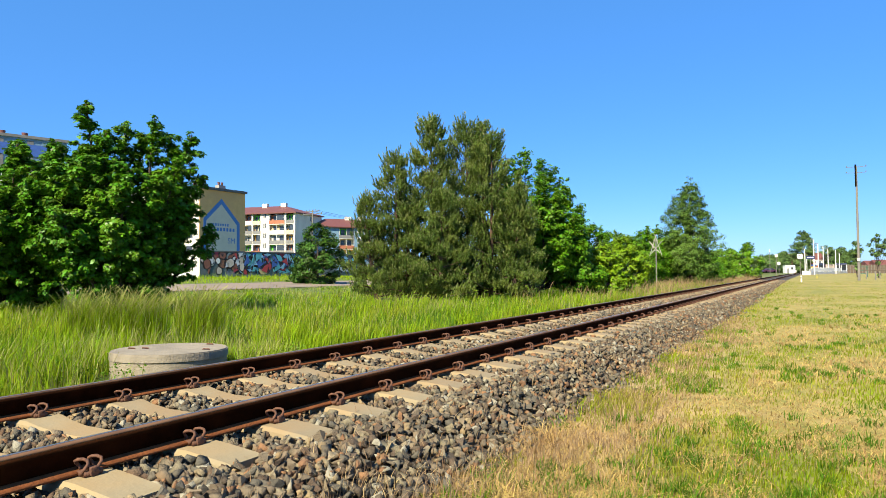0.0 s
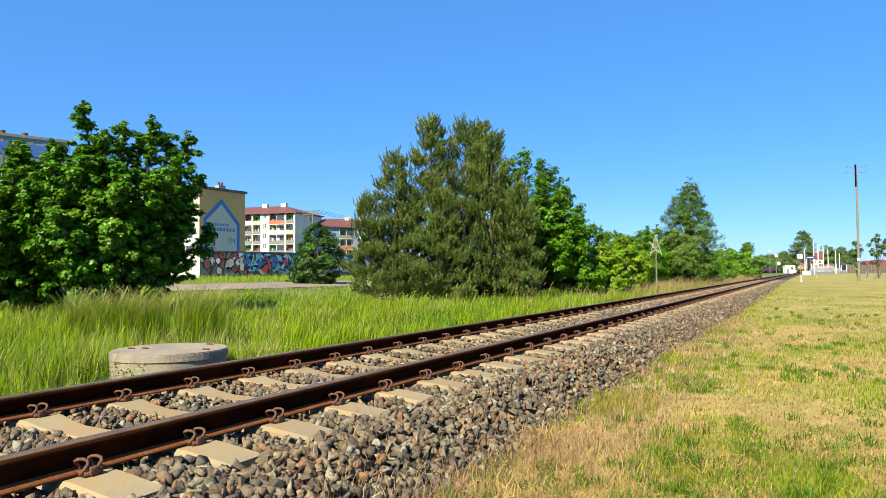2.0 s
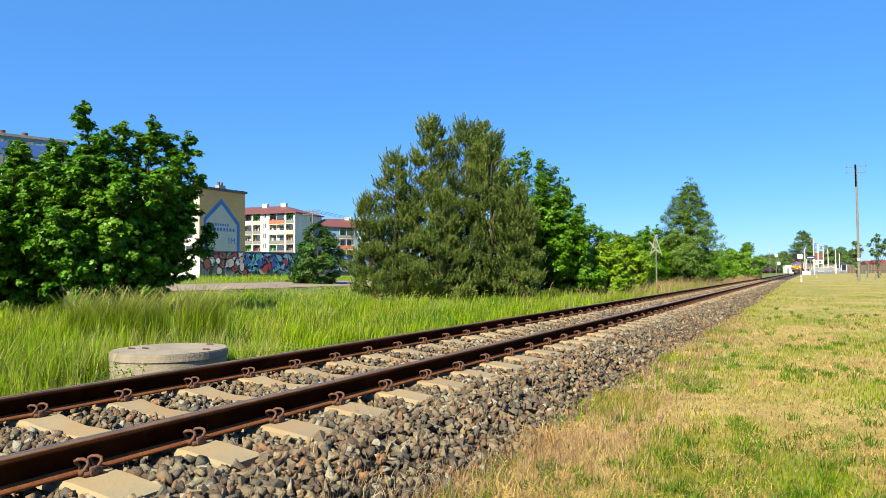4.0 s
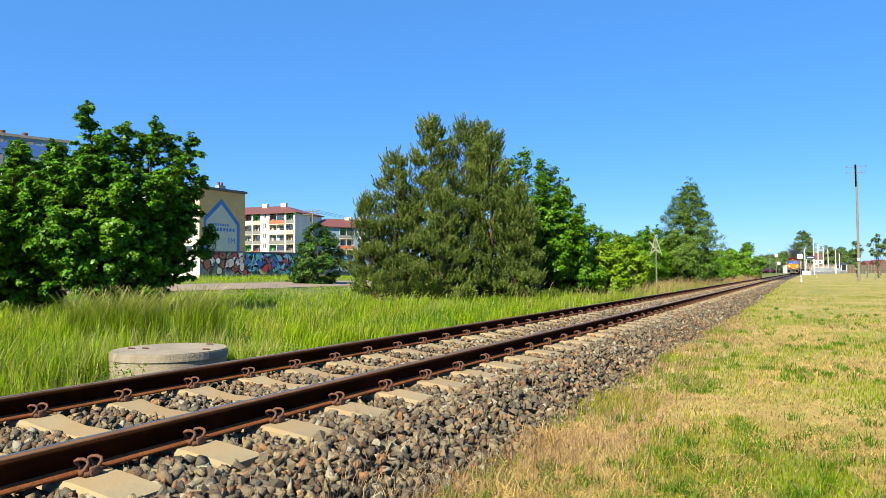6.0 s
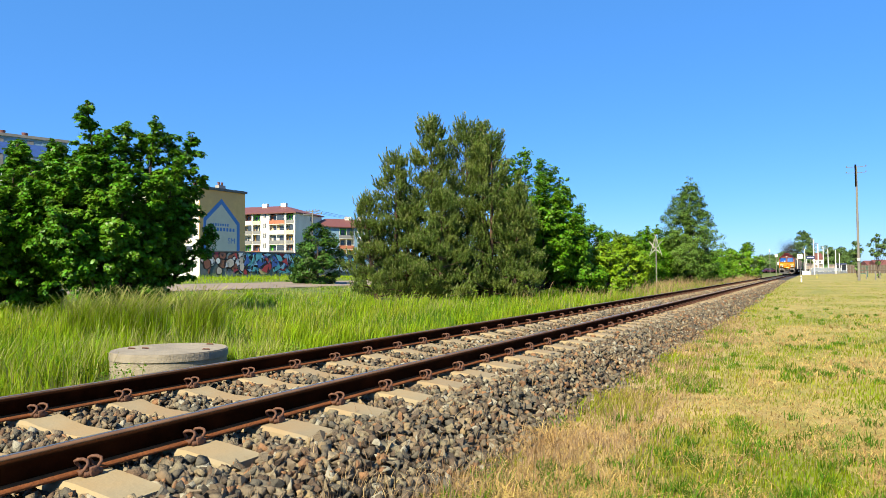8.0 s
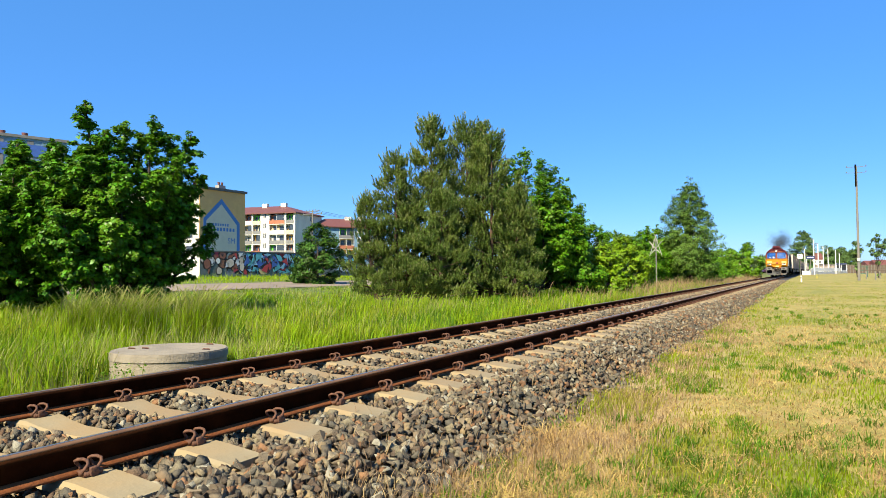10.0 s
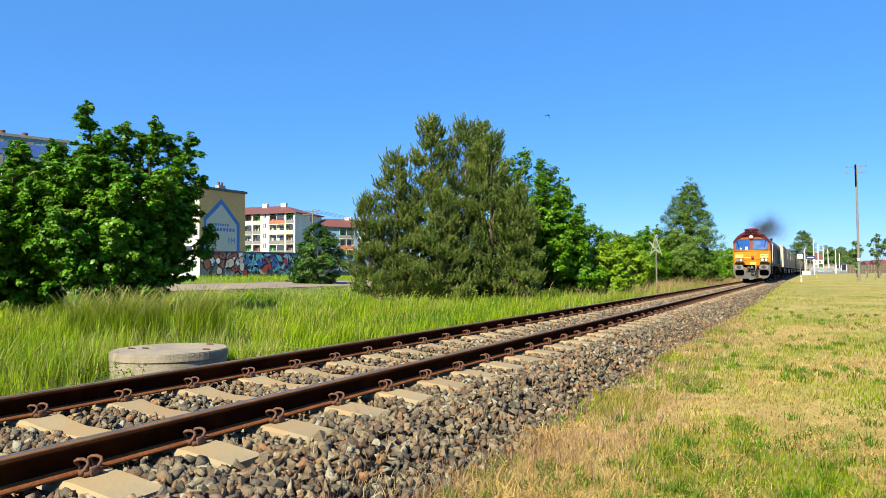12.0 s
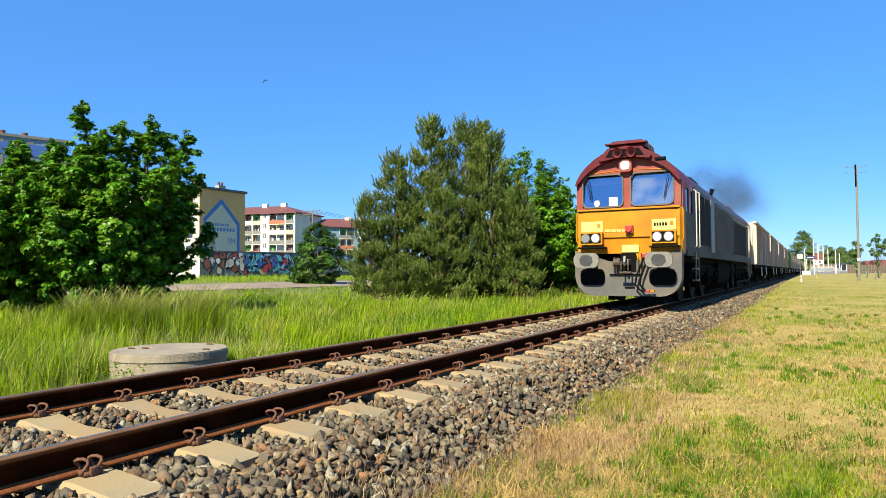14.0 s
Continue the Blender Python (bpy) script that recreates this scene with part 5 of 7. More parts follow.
        part("upper_front", bm, M["faded_red"], cab, "sun-faded red cab front")
        for s in (1, -1):
            x0, x1 = (0.09, 1.14) if s > 0 else (-1.14, -0.09)
            bm = B()
            outer, inner = rounded(x0 - 0.012, x1 + 0.012, 2.348, 3.165, 0.15), rounded(x0 + 0.018, x1 - 0.018, 2.38, 3.135, 0.13)
            k = len(outer)
            vo = [[bm.verts.new((x, y, z)) for x, z in ring] for ring, y in ((outer, -0.045), (inner, -0.045), (inner, 0.03), (outer, -0.019))]
            for r0, r1 in ((0, 1), (1, 2), (3, 0)):
                for i in range(k):
                    bm.faces.new((vo[r0][i], vo[r0][(i + 1) % k], vo[r1][(i + 1) % k], vo[r1][i]))
            ws = part("windscreen_frame", bm, M["beam"], cab, "grey rubber windscreen surround")
            bm = B()
            slab(bm, rounded(x0 - 0.004, x1 + 0.004, 2.355, 3.16, 0.10), 0.0, 0.012)
            for v in bm.verts:
                v.co.y += 0.10 * (v.co.z - 2.39)
            part("windscreen", bm, M["dusty"] if s > 0 else M["pane"], cab, "dusty windscreen" if s > 0 else "windscreen reflecting blue sky").visible_shadow = False
            bm = B()
            xx = x0 + 0.12 if s < 0 else x1 - 0.12
            tube(bm, [(xx, -0.06, 3.22), (xx + 0.02 * s, -0.07, 3.0), (xx - 0.10 * s, -0.055, 2.55)], 0.006, 5)
            tube(bm, [(xx - 0.02 * s, -0.055, 3.05), (xx - 0.12 * s, -0.05, 2.50)], 0.008, 5)
            part("wiper", bm, M["black"], cab)
        # yellow nose
        bm = B()
        rows_ = [(2.31, -0.02), (2.26, -0.06), (1.62, -0.10), (1.56, -0.08), (1.22, -0.06)]
        vs = []
        for z, y in rows_:
            vs.append([bm.verts.new((x, yy, z)) for x, yy in ((-1.325, 0.42), (-1.325, 0.06), (-1.27, y + 0.015), (-1.0, y), (1.0, y), (1.27, y + 0.015), (1.325, 0.06), (1.325, 0.42))])
        for a, b in zip(vs, vs[1:]):
            for i in range(7):
                bm.faces.new((a[i], a[i + 1], b[i + 1], b[i]))
        nose = part("nose", bm, M["yellow"], cab, "orange-yellow nose panel")
        bm = B()
        box(bm, -1.28, 1.28, -0.085, -0.03, 2.275, 2.318, 0.008)
        part("nose_trim", bm, M["yellow"], nose)
        bm = B()
        tube(bm, [(-1.25, -0.10, 1.60), (1.25, -0.10, 1.60)], 0.008, 5)
        tube(bm, [(-1.24, -0.075, 2.262), (1.24, -0.075, 2.262)], 0.010, 5)
        part("seam", bm, M["under"], nose)
        for s in (1, -1):
            x0, x1 = (0.62, 1.19) if s > 0 else (-1.16, -0.60)
            bm = B()
            box(bm, x0, x1, -0.118, -0.05, 1.755, 2.01, 0.006)
            pn = part("number_panel", bm, M["pale_yellow"], cab, "pale yellow panel")
            if s > 0:
                for i in range(5):
                    bm = B()
                    box(bm, x0 + 0.05 + i * 0.066, x0 + 0.095 + i * 0.066, -0.123, -0.117, 1.855, 1.93)
                    part("number_bar", bm, M["black"], pn)
            bm = B()
            box(bm, x1 - 0.14, x1 - 0.06, -0.123, -0.117, 1.86, 1.95)
            part("marking", bm, M["yellow"], pn)
            bm = B()
            slab(bm, rounded(x0 - 0.02, x1 + 0.02, 1.44, 1.745, 0.03), -0.24, -0.05)
            hb = part("headlight_box", bm, M["yellow"], cab, "yellow headlight box")
            bm = B()
            slab(bm, rounded(x0 + 0.02, x1 - 0.02, 1.475, 1.715, 0.03), -0.246, -0.22)
            part("lamp_face", bm, M["black"], hb)
            for i, lx in enumerate((x0 + 0.15, x1 - 0.15)):
                bm = B()
                disc(bm, lx, -0.262, -0.24, 1.595, 0.118)
                part("lamp_bezel", bm, M["beam"], hb)
                bm = B()
                disc(bm, lx, -0.272, -0.255, 1.595, 0.098)
                part("headlight", bm, M["lens"] if (i == 0) == (s > 0) or s > 0 else M["lens_off"], hb, "round clear headlight")
            bm = B()
            box(bm, x0 - 0.04, x1 + 0.10, -0.30, -0.05, 1.345, 1.385, 0.01)
            part("step", bm, M["black"], cab, "black step under the headlights")
        for i in range(9):
            bm = B()
            x = -0.55 + i * 0.062
            box(bm, x, x + 0.042, -0.104, -0.094, 1.745, 1.81)
            part("number_bar", bm, M["pale_yellow"], nose)
        bm = B()
        box(bm, -0.02, 0.17, -0.19, -0.06, 1.70, 1.89, 0.01)
        disc(bm, 0.075, -0.23, -0.18, 1.80, 0.075, 14)
        part("jumper_socket", bm, M["red"], cab, "red cable socket on the nose")
        bm = B()
        box(bm, -0.12, 0.30, -0.13, -0.05, 1.24, 1.42, 0.01)
        part("centre_panel", bm, M["pale_yellow"], cab)
        bm = B()
        box(bm, -0.12, 0.34, -0.10, -0.02, 1.02, 1.245)
        part("lower_yellow", bm, M["yellow"], cab)
        # top marker lamp and horn grille
        bm = B()
        slab(bm, rounded(-0.16, 0.16, 3.18, 3.47, 0.07), -0.16, -0.01)
        tl = part("lamp_housing", bm, M["faded_red"], cab, "boxed top headlight")
        bm = B()
        slab(bm, rounded(-0.11, 0.11, 3.23, 3.43, 0.06), -0.175, -0.15)
        part("headlight", bm, M["lens"], tl, "lit white headlight")
        bm = B()
        slab(bm, [(-0.60, 3.46), (-0.20, 3.52), (0.20, 3.52), (0.60, 3.46), (0.66, 3.52), (0.42, 3.76), (-0.42, 3.76), (-0.66, 3.52)], -0.22, -0.06)
        hg = part("horn_recess", bm, M["maroon"], cab, "weathered horn housing on the brow")
        bm = B()
        slab(bm, [(-0.48, 3.54), (0.48, 3.54), (0.36, 3.72), (-0.36, 3.72)], -0.226, -0.20)
        part("grille", bm, M["black"], hg)
        for x in (-0.17, 0.17):
            bm = B()
            bmesh.ops.create_cone(bm, cap_ends=False, segments=20, radius1=0.125, radius2=0.06, depth=0.05, matrix=Matrix.Translation((x, -0.245, 3.63)) @ Matrix.Rotation(-math.pi / 2, 4, "X"))
            part("horn", bm, M["maroon"], hg)
        bm = B()
        box(bm, 0.72, 0.98, -0.16, -0.06, 3.40, 3.47, 0.01)
        part("bracket", bm, M["black"], hg)
        bm = B()
        prism(bm, [(0.46, 3.78), (0.44, 3.92), (0.36, 3.97), (-0.36, 3.97), (-0.44, 3.92), (-0.46, 3.78)], 0.05, 1.15)
        pod = part("roof_pod", bm, M["maroon"], cab, "maroon roof pod")
        bm = B()
        box(bm, -0.52, 0.52, -0.10, 0.10, 3.86, 3.91, 0.01)
        part("pod_visor", bm, M["maroon"], pod)
        for k in range(3):
            bm = B()
            y = 0.35 + 0.25 * k
            tube(bm, [(0.40, y, 3.97), (0.47, y, 3.90), (0.50, y, 3.76)], 0.012, 5)
            part("pod_rib", bm, M["loco_roof"], pod)
        # buffer beam and snowplough
        bm = B()
        out = [(-1.30, 1.30), (-1.32, 0.62)]
        for k in range(7):
            a = radians(180 + 90 * k / 6)
            out.append((-0.82 + 0.50 * math.cos(a), 0.70 + 0.50 * math.sin(a)))
        out = [(-1.32, 1.30)] + out[2:] + [(-x, z) for x, z in out[:1:-1]] + [(1.32, 1.30), (1.12, 1.24), (0.72, 1.12), (0.45, 1.03), (-0.45, 1.03), (-0.72, 1.12), (-1.12, 1.24)]
        slab(bm, out, -0.16, 0.10)
        beam = part("buffer_beam", bm, M["beam"], cab, "scuffed dark grey buffer beam and plough")
        for s in (1, -1):
            x0, x1 = (0.55, 1.18) if s > 0 else (-1.18, -0.55)
            # flat black slab on the beam, painting the shade of an opening
            bm = B()
            slab(bm, rounded(x0, x1, 0.46, 0.86, 0.13), -0.166, -0.15)
            part("beam_opening", bm, M["black"], beam, "opening under the buffer, its shade a black slab")
            bm = B()
            disc(bm, s * 0.875, -0.58, -0.14, 1.055, 0.15)
            bf = part("buffer", bm, M["beam"], cab)
            bm = B()
            slab(bm, rounded(s * 0.875 - 0.32, s * 0.875 + 0.32, 0.88, 1.23, 0.15, 6), -0.66, -0.60)
            bmesh.ops.bevel(bm, geom=[e for e in bm.edges if e.calc_face_angle(0) > 1.2], offset=0.02, segments=2, affect="EDGES")
            part("buffer_head", bm, M["buffer"], bf, "worn oval steel buffer head")
            bm = B()
            slab(bm, [(s * 0.875 + q[0], 1.055 + q[1]) for q in ((-0.15, -0.08), (-0.05, -0.14), (0.09, -0.13), (0.17, -0.04), (0.15, 0.08), (0.04, 0.13), (-0.10, 0.12), (-0.17, 0.03))], -0.668, -0.655)
            part("grease_mark", bm, M["grease"], bf, "dark greasy patch")
        # pocket drawn as a flat slab, its inner shade painted black
        bm = B()
        slab(bm, rounded(-0.14, 0.24, 0.78, 1.225, 0.03), -0.172, -0.15)
        cp = part("coupling_pocket", bm, M["black"], cab, "coupling pocket, its shade a black slab")
        bm = B()
        box(bm, -0.03, 0.11, -0.42, -0.16, 0.95, 1.08, 0.02)
        tube(bm, [(0.04, -0.40, 1.06), (0.04, -0.50, 1.12), (0.04, -0.54, 1.02), (0.04, -0.48, 0.94)], 0.035, 8)
        part("hook", bm, M["buffer"], cp, "steel coupling hook")
        for sx in (-0.045, 0.125):
            bm = B()
            tube(bm, [(sx, -0.47, 1.03), (sx, -0.52, 0.94), (sx, -0.50, 0.82), (sx, -0.44, 0.74)], 0.020, 6)
            part("coupling_link", bm, M["rusty_gear"], cp, "rusty coupling link")
        bm = B()
        cyl(bm, (-0.10, -0.46, 0.76), (0.18, -0.46, 0.76), 0.032, 0.032, 10)
        cyl(bm, (-0.26, -0.34, 1.00), (-0.10, -0.34, 1.00), 0.10, 0.10, 14)
        part("coupling_screw", bm, M["rusty_gear"], cp, "rusty coupling screw")
        for sx in (-0.30, -0.22, 0.30, 0.38):
            bm = B()
            tube(bm, [(sx, -0.16, 1.12), (sx, -0.24, 1.08), (sx + 0.02, -0.27, 0.90), (sx + 0.01, -0.22, 0.76)], 0.014, 6)
            part("air_pipe", bm, M["rusty_gear"], cp)
        bm = B()
        box(bm, -0.42, 0.36, -0.20, -0.15, 0.70, 0.73)
        box(bm, -0.05, 0.20, -0.19, -0.15, 0.40, 0.43)
        part("bracket", bm, M["under"], cp)
        for i, (hx, mt) in enumerate(((0.45, "red"), (0.56, "yellow"))):
            bm = B()
            tube(bm, [(hx, -0.18, 1.15), (hx, -0.30, 1.08), (hx - 0.16, -0.34, 0.70), (hx - 0.20, -0.34, 0.48), (hx - 0.08, -0.32, 0.34), (hx + 0.08, -0.30, 0.32)], 0.024, 7)
            hose = part("brake_hose", bm, M["black"], cab, "hanging black brake hose")
            bm = B()
            box(bm, hx - 0.06, hx + 0.06, -0.26, -0.14, 1.10 - 0.16 * i, 1.22 - 0.16 * i, 0.02)
            box(bm, hx + 0.04, hx + 0.14, -0.34, -0.26, 0.30, 0.36, 0.01)
            part("cock", bm, M[mt], hose, "painted brake cock")
        bm = B()
        box(bm, -0.50, -0.36, -0.05, 0.5, 0.10, 0.22)
        box(bm, 0.30, 0.45, -0.05, 0.5, 0.10, 0.22)
        part("rail_guard", bm, M["under"], cab)
    # roof fittings
    bm = B()
    box(bm, -0.5, 0.5, 6.6, 8.2, 3.70, 3.86, 0.04)
    part("exhaust", bm, M["black"], loco, "sooty exhaust outlet")
    bm = B()
    cyl(bm, (1.05, 7.2, 3.28), (1.12, 7.2, 3.48), 0.06, 0.08, 10)
    part("roof_horn", bm, M["black"], loco)
    # running gear
    bm = B()
    prism(bm, [(1.22, 1.05), (1.28, 0.85), (1.18, 0.40), (0.85, 0.26), (-0.85, 0.26), (-1.18, 0.40), (-1.28, 0.85), (-1.22, 1.05)], 7.6, 12.6)
    part("fuel_tank", bm, M["under"], loco, "fuel tank, near black with the shade under the train")
    bm = B()
    box(bm, -1.15, 1.15, 0.3, 19.9, 1.0, 1.18)
    # added dark core that blocks the view through, in place of deep shade
    box(bm, -0.62, 0.62, 0.6, 19.6, 0.42, 1.0)
    part("underframe", bm, M["under"], loco)
    # added dark plates behind the bogie frames, standing for shade
    for s in (1, -1):
        bm = B()
        box(bm, min(s * 0.96, s * 1.0), max(s * 0.96, s * 1.0), 0.8, 19.4, 0.62, 1.0)
        part("side_skirt", bm, M["under"], loco)
    for s in (1, -1):
        for y0, y1, z0, z1 in ((7.0, 7.5, 0.55, 1.05), (12.8, 13.3, 0.5, 1.05), (10.9, 11.2, 0.35, 1.1)):
            bm = B()
            box(bm, min(s * 1.1, s * 1.3), max(s * 1.1, s * 1.3), y0, y1, z0, z1, 0.02)
            part("equipment_box", bm, M["under"], loco)
    spin = []
    for yc in (4.3, 15.9):
        bg = empty("bogie")
        bg.parent = loco
        bg.matrix_basis = pose(0, yc, 0)
        for s in (1, -1):
            bm = B()
            prism_pts = [(-2.75, 0.62), (-2.6, 0.86), (-1.2, 0.98), (1.2, 0.98), (2.6, 0.86), (2.75, 0.62), (2.2, 0.50), (1.3, 0.66), (-1.3, 0.66), (-2.2, 0.50)]
            x0, x1 = (1.02, 1.16) if s > 0 else (-1.16, -1.02)
            a = [bm.verts.new((x0, y, z)) for y, z in prism_pts]
            b = [bm.verts.new((x1, y, z)) for y, z in prism_pts]
            for i in range(10):
                bm.faces.new((a[i], a[(i + 1) % 10], b[(i + 1) % 10], b[i]))
            bm.faces.new(a[::-1])
            bm.faces.new(b)
            part("side_frame", bm, M["under"], bg)
            for ax in (-2.05, 0, 2.05):
                bm = B()
                box(bm, min(s * 1.08, s * 1.26), max(s * 1.08, s * 1.26), ax - 0.17, ax + 0.17, 0.38, 0.74, 0.03)
                disc2 = s * 1.27
                cyl(bm, (s * 1.25, ax, 0.53), (disc2 + s * 0.03, ax, 0.53), 0.13, 0.13, 14)
                part("axle_box", bm, M["under"], bg)
                bm = B()
                for k in range(5):
                    cyl(bm, (s * 1.17, ax + 0.42, 0.56 + 0.07 * k), (s * 1.17, ax + 0.42, 0.60 + 0.07 * k), 0.10, 0.10, 10)
                part("spring", bm, M["under"], bg)
        for ax in (-2.05, 0, 2.05):
            spin.append(wheel_parts(bg, ax, 0.53))
    return loco, spin


def build_wagon(material, label):
    """A high-sided open freight wagon, 14 m over buffers; its front end at y = 0."""
    w = empty("freight_wagon")
    tagged(w, label, "freight wagon", "wagons of the train")
    y0, y1 = 0.62, 13.42
    for s in (1, -1):
        bm = B()
        box(bm, min(s * 1.30, s * 1.36), max(s * 1.30, s * 1.36), y0, y1, 1.12, 3.28)
        side = part("side_wall", bm, material, w)
        for i in range(12):
            y = y0 + 0.06 + i * (y1 - y0 - 0.20) / 11
            bm = B()
            prism(bm, [(s * 1.361, 1.12), (s * 1.445, 1.16), (s * 1.445, 3.14), (s * 1.361, 3.20)], y, y + 0.11)
            part("stanchion", bm, material, side)
        bm = B()
        box(bm, min(s * 1.28, s * 1.46), max(s * 1.28, s * 1.46), y0 - 0.02, y1 + 0.02, 3.22, 3.34, 0.02)
        part("top_rail", bm, material, side)
        bm = B()
        box(bm, min(s * 1.05, s * 1.38), max(s * 1.05, s * 1.38), y0 - 0.02, y1 + 0.02, 0.92, 1.12, 0.01)
        part("sole_bar", bm, M["under"], w)
        for yy, mt in ((y0 + 0.5, "pale_yellow"), (y0 + 6.0, "white_rail"), (y1 - 1.2, "red")):
            bm = B()
            box(bm, min(s * 1.362, s * 1.372), max(s * 1.362, s * 1.372), yy, yy + 0.5, 1.4, 1.9)
            part("marking", bm, M[mt], side)
        bm = B()
        for yy in (y0 + 4.2, y0 + 8.6):
            tube(bm, [(s * 1.40, yy, 1.0), (s * 1.42, yy, 0.5), (s * 1.42, yy + 0.35, 0.5), (s * 1.40, yy + 0.35, 1.0)], 0.022, 5)
        part("step", bm, M["white_rail"], w, "pale foot step")
    for y, d in ((y0, 1), (y1, -1)):
        bm = B()
        box(bm, -1.30, 1.30, min(y, y + d * 0.06), max(y, y + d * 0.06), 1.12, 3.28)
        ew = part("end_wall", bm, material, w)
        for x in (-1.2, -0.6, 0.0, 0.6, 1.2):
            bm = B()
            box(bm, x - 0.06, x + 0.06, min(y, y - d * 0.10), max(y, y - d * 0.10), 1.12, 3.25, 0.01)
            part("stanchion", bm, material, ew)
        for s in (1, -1):
            bm = B()
            yb = y - d * 0.62
            cyl(bm, (s * 0.875, y, 1.05), (s * 0.875, yb + d * 0.03, 1.05), 0.10, 0.10, 10)
            cyl(bm, (s * 0.875, yb + d * 0.04, 1.05), (s * 0.875, yb, 1.05), 0.22, 0.22, 14)
            part("buffer", bm, M["under"], w)
    bm = B()
    box(bm, -1.28, 1.28, y0 + 0.06, y1 - 0.06, 1.06, 1.14)
    # added dark box under the floor, where only shade would be
    box(bm, -0.6, 0.6, y0 + 0.3, y1 - 0.3, 0.45, 1.06)
    part("floor", bm, M["under"], w)
    for yc in (2.9, 11.14):
        bg = empty("bogie")
        bg.parent = w
        bg.matrix_basis = pose(0, yc, 0)
        for s in (1, -1):
            bm = B()
            box(bm, min(s * 0.95, s * 1.08), max(s * 0.95, s * 1.08), -1.25, 1.25, 0.42, 0.72, 0.03)
            for ax in (-0.9, 0.9):
                box(bm, min(s * 1.0, s * 1.14), max(s * 1.0, s * 1.14), ax - 0.16, ax + 0.16, 0.32, 0.62, 0.02)
            part("side_frame", bm, M["under"], bg)
        for ax in (-0.9, 0.9):
            bm = B()
            for s in (1, -1):
                cyl(bm, (s * 0.70, ax, 0.46), (s * 0.82, ax, 0.46), 0.46, 0.46, 18)
            cyl(bm, (-0.8, ax, 0.46), (0.8, ax, 0.46), 0.07, 0.07, 8)
            part("wheelset", bm, M["tyre"], bg)
    return w


def build_smoke():
    """Diesel smoke: a rolling plume of thin dark puffs behind the exhaust."""
    m = bpy.data.materials.new("diesel_soot")
    m.use_nodes = True
    n_, l_ = m.node_tree.nodes, m.node_tree.links
    n_["Principled BSDF"].inputs["Base Color"].default_value = (0.035, 0.037, 0.045, 1)
    n_["Principled BSDF"].inputs["Roughness"].default_value = 1.0
    n_["Principled BSDF"].inputs["Specular IOR Level"].default_value = 0.0
    clear, thin = n_.new("ShaderNodeBsdfTransparent"), n_.new("ShaderNodeMixShader")
    thin.inputs[0].default_value = 0.20
    l_.new(clear.outputs[0], thin.inputs[1])
    l_.new(n_["Principled BSDF"].outputs[0], thin.inputs[2])
    l_.new(thin.outputs[0], n_["Material Output"].inputs["Surface"])
    plume = empty("smoke_plume")
    tagged(plume, "thin dark grey diesel smoke trailing above the locomotive", "smoke")
    rng = np.random.default_rng(77)
    puffs = []
    for i in range(16):
        u = (i + 0.5) / 16
        r = 0.25 + 1.05 * u ** 0.8
        size = 0.018 + 0.016 * u
        n = int(2 * math.pi * r * r * (0.12 + 0.17 * math.sin(math.pi * u)) / 0.20 / (0.5 * size * size * 1.2))
        c = rng.normal(size=(n, 3)) * (r * 0.85, r * 1.3, r * 0.75)
        c += 0.35 * r * np.sin(c[:, [1, 2, 0]] * 3.1 / r)
        tri = rng.normal(size=(n, 3, 3))
        tri = tri / np.linalg.norm(tri, axis=2, keepdims=True) * size
        ob = arrays("puff", (c[:, None, :] + tri).reshape(-1, 3), np.arange(n * 3).reshape(-1, 3), m, plume)
        ob["kind"] = "stuff"
        p = (-1.0 * u + 0.3 * rng.normal() * u, 9.0 + 38 * u, 4.1 + 2.6 * u ** 0.7 + 0.35 * rng.normal() * u)
        ob.matrix_basis = pose(*p)
        puffs.append((ob, p))
    return plume, puffs


def build_bird():
    bird = empty("bird")
    tagged(bird, "small dark swift in flight with long curved wings", "bird")
    mt = M["black"]
    bm = B()
    bmesh.ops.create_uvsphere(bm, u_segments=12, v_segments=8, radius=1, matrix=Matrix.Diagonal((0.022, 0.085, 0.022, 1)))
    part("body", bm, mt, bird, smooth=True)
    bm = B()
    a = [bm.verts.new(p) for p in ((0, 0.06, 0.004), (0.03, 0.15, 0), (0, 0.12, 0), (-0.03, 0.15, 0))]
    b = [bm.verts.new((v.co.x, v.co.y, -0.006)) for v in a]
    for i in range(4):
        bm.faces.new((a[i], a[(i + 1) % 4], b[(i + 1) % 4], b[i]))
    bm.faces.new(a[::-1])
    bm.faces.new(b)
    part("tail", bm, mt, bird)
    wings = []
    for s in (1, -1):
        bm = B()
        top = [bm.verts.new(p) for p in ((0, -0.045, 0), (s * 0.10, -0.06, 0.004), (s * 0.21, 0.03, 0), (s * 0.10, -0.015, 0), (0, 0.03, 0))]
        low = [bm.verts.new((v.co.x, v.co.y, v.co.z - 0.006)) for v in top]
        for i in range(5):
            bm.faces.new((top[i], top[(i + 1) % 5], low[(i + 1) % 5], low[i]))
        bm.faces.new(top[::-1])
        bm.faces.new(low)
        w = part("wing", bm, mt, bird)
        w.matrix_basis = pose(s * 0.012, 0, 0.008)
        wings.append((w, s))
    return bird, wings

# ---------------------------------------------------------------- buildings, road, platform


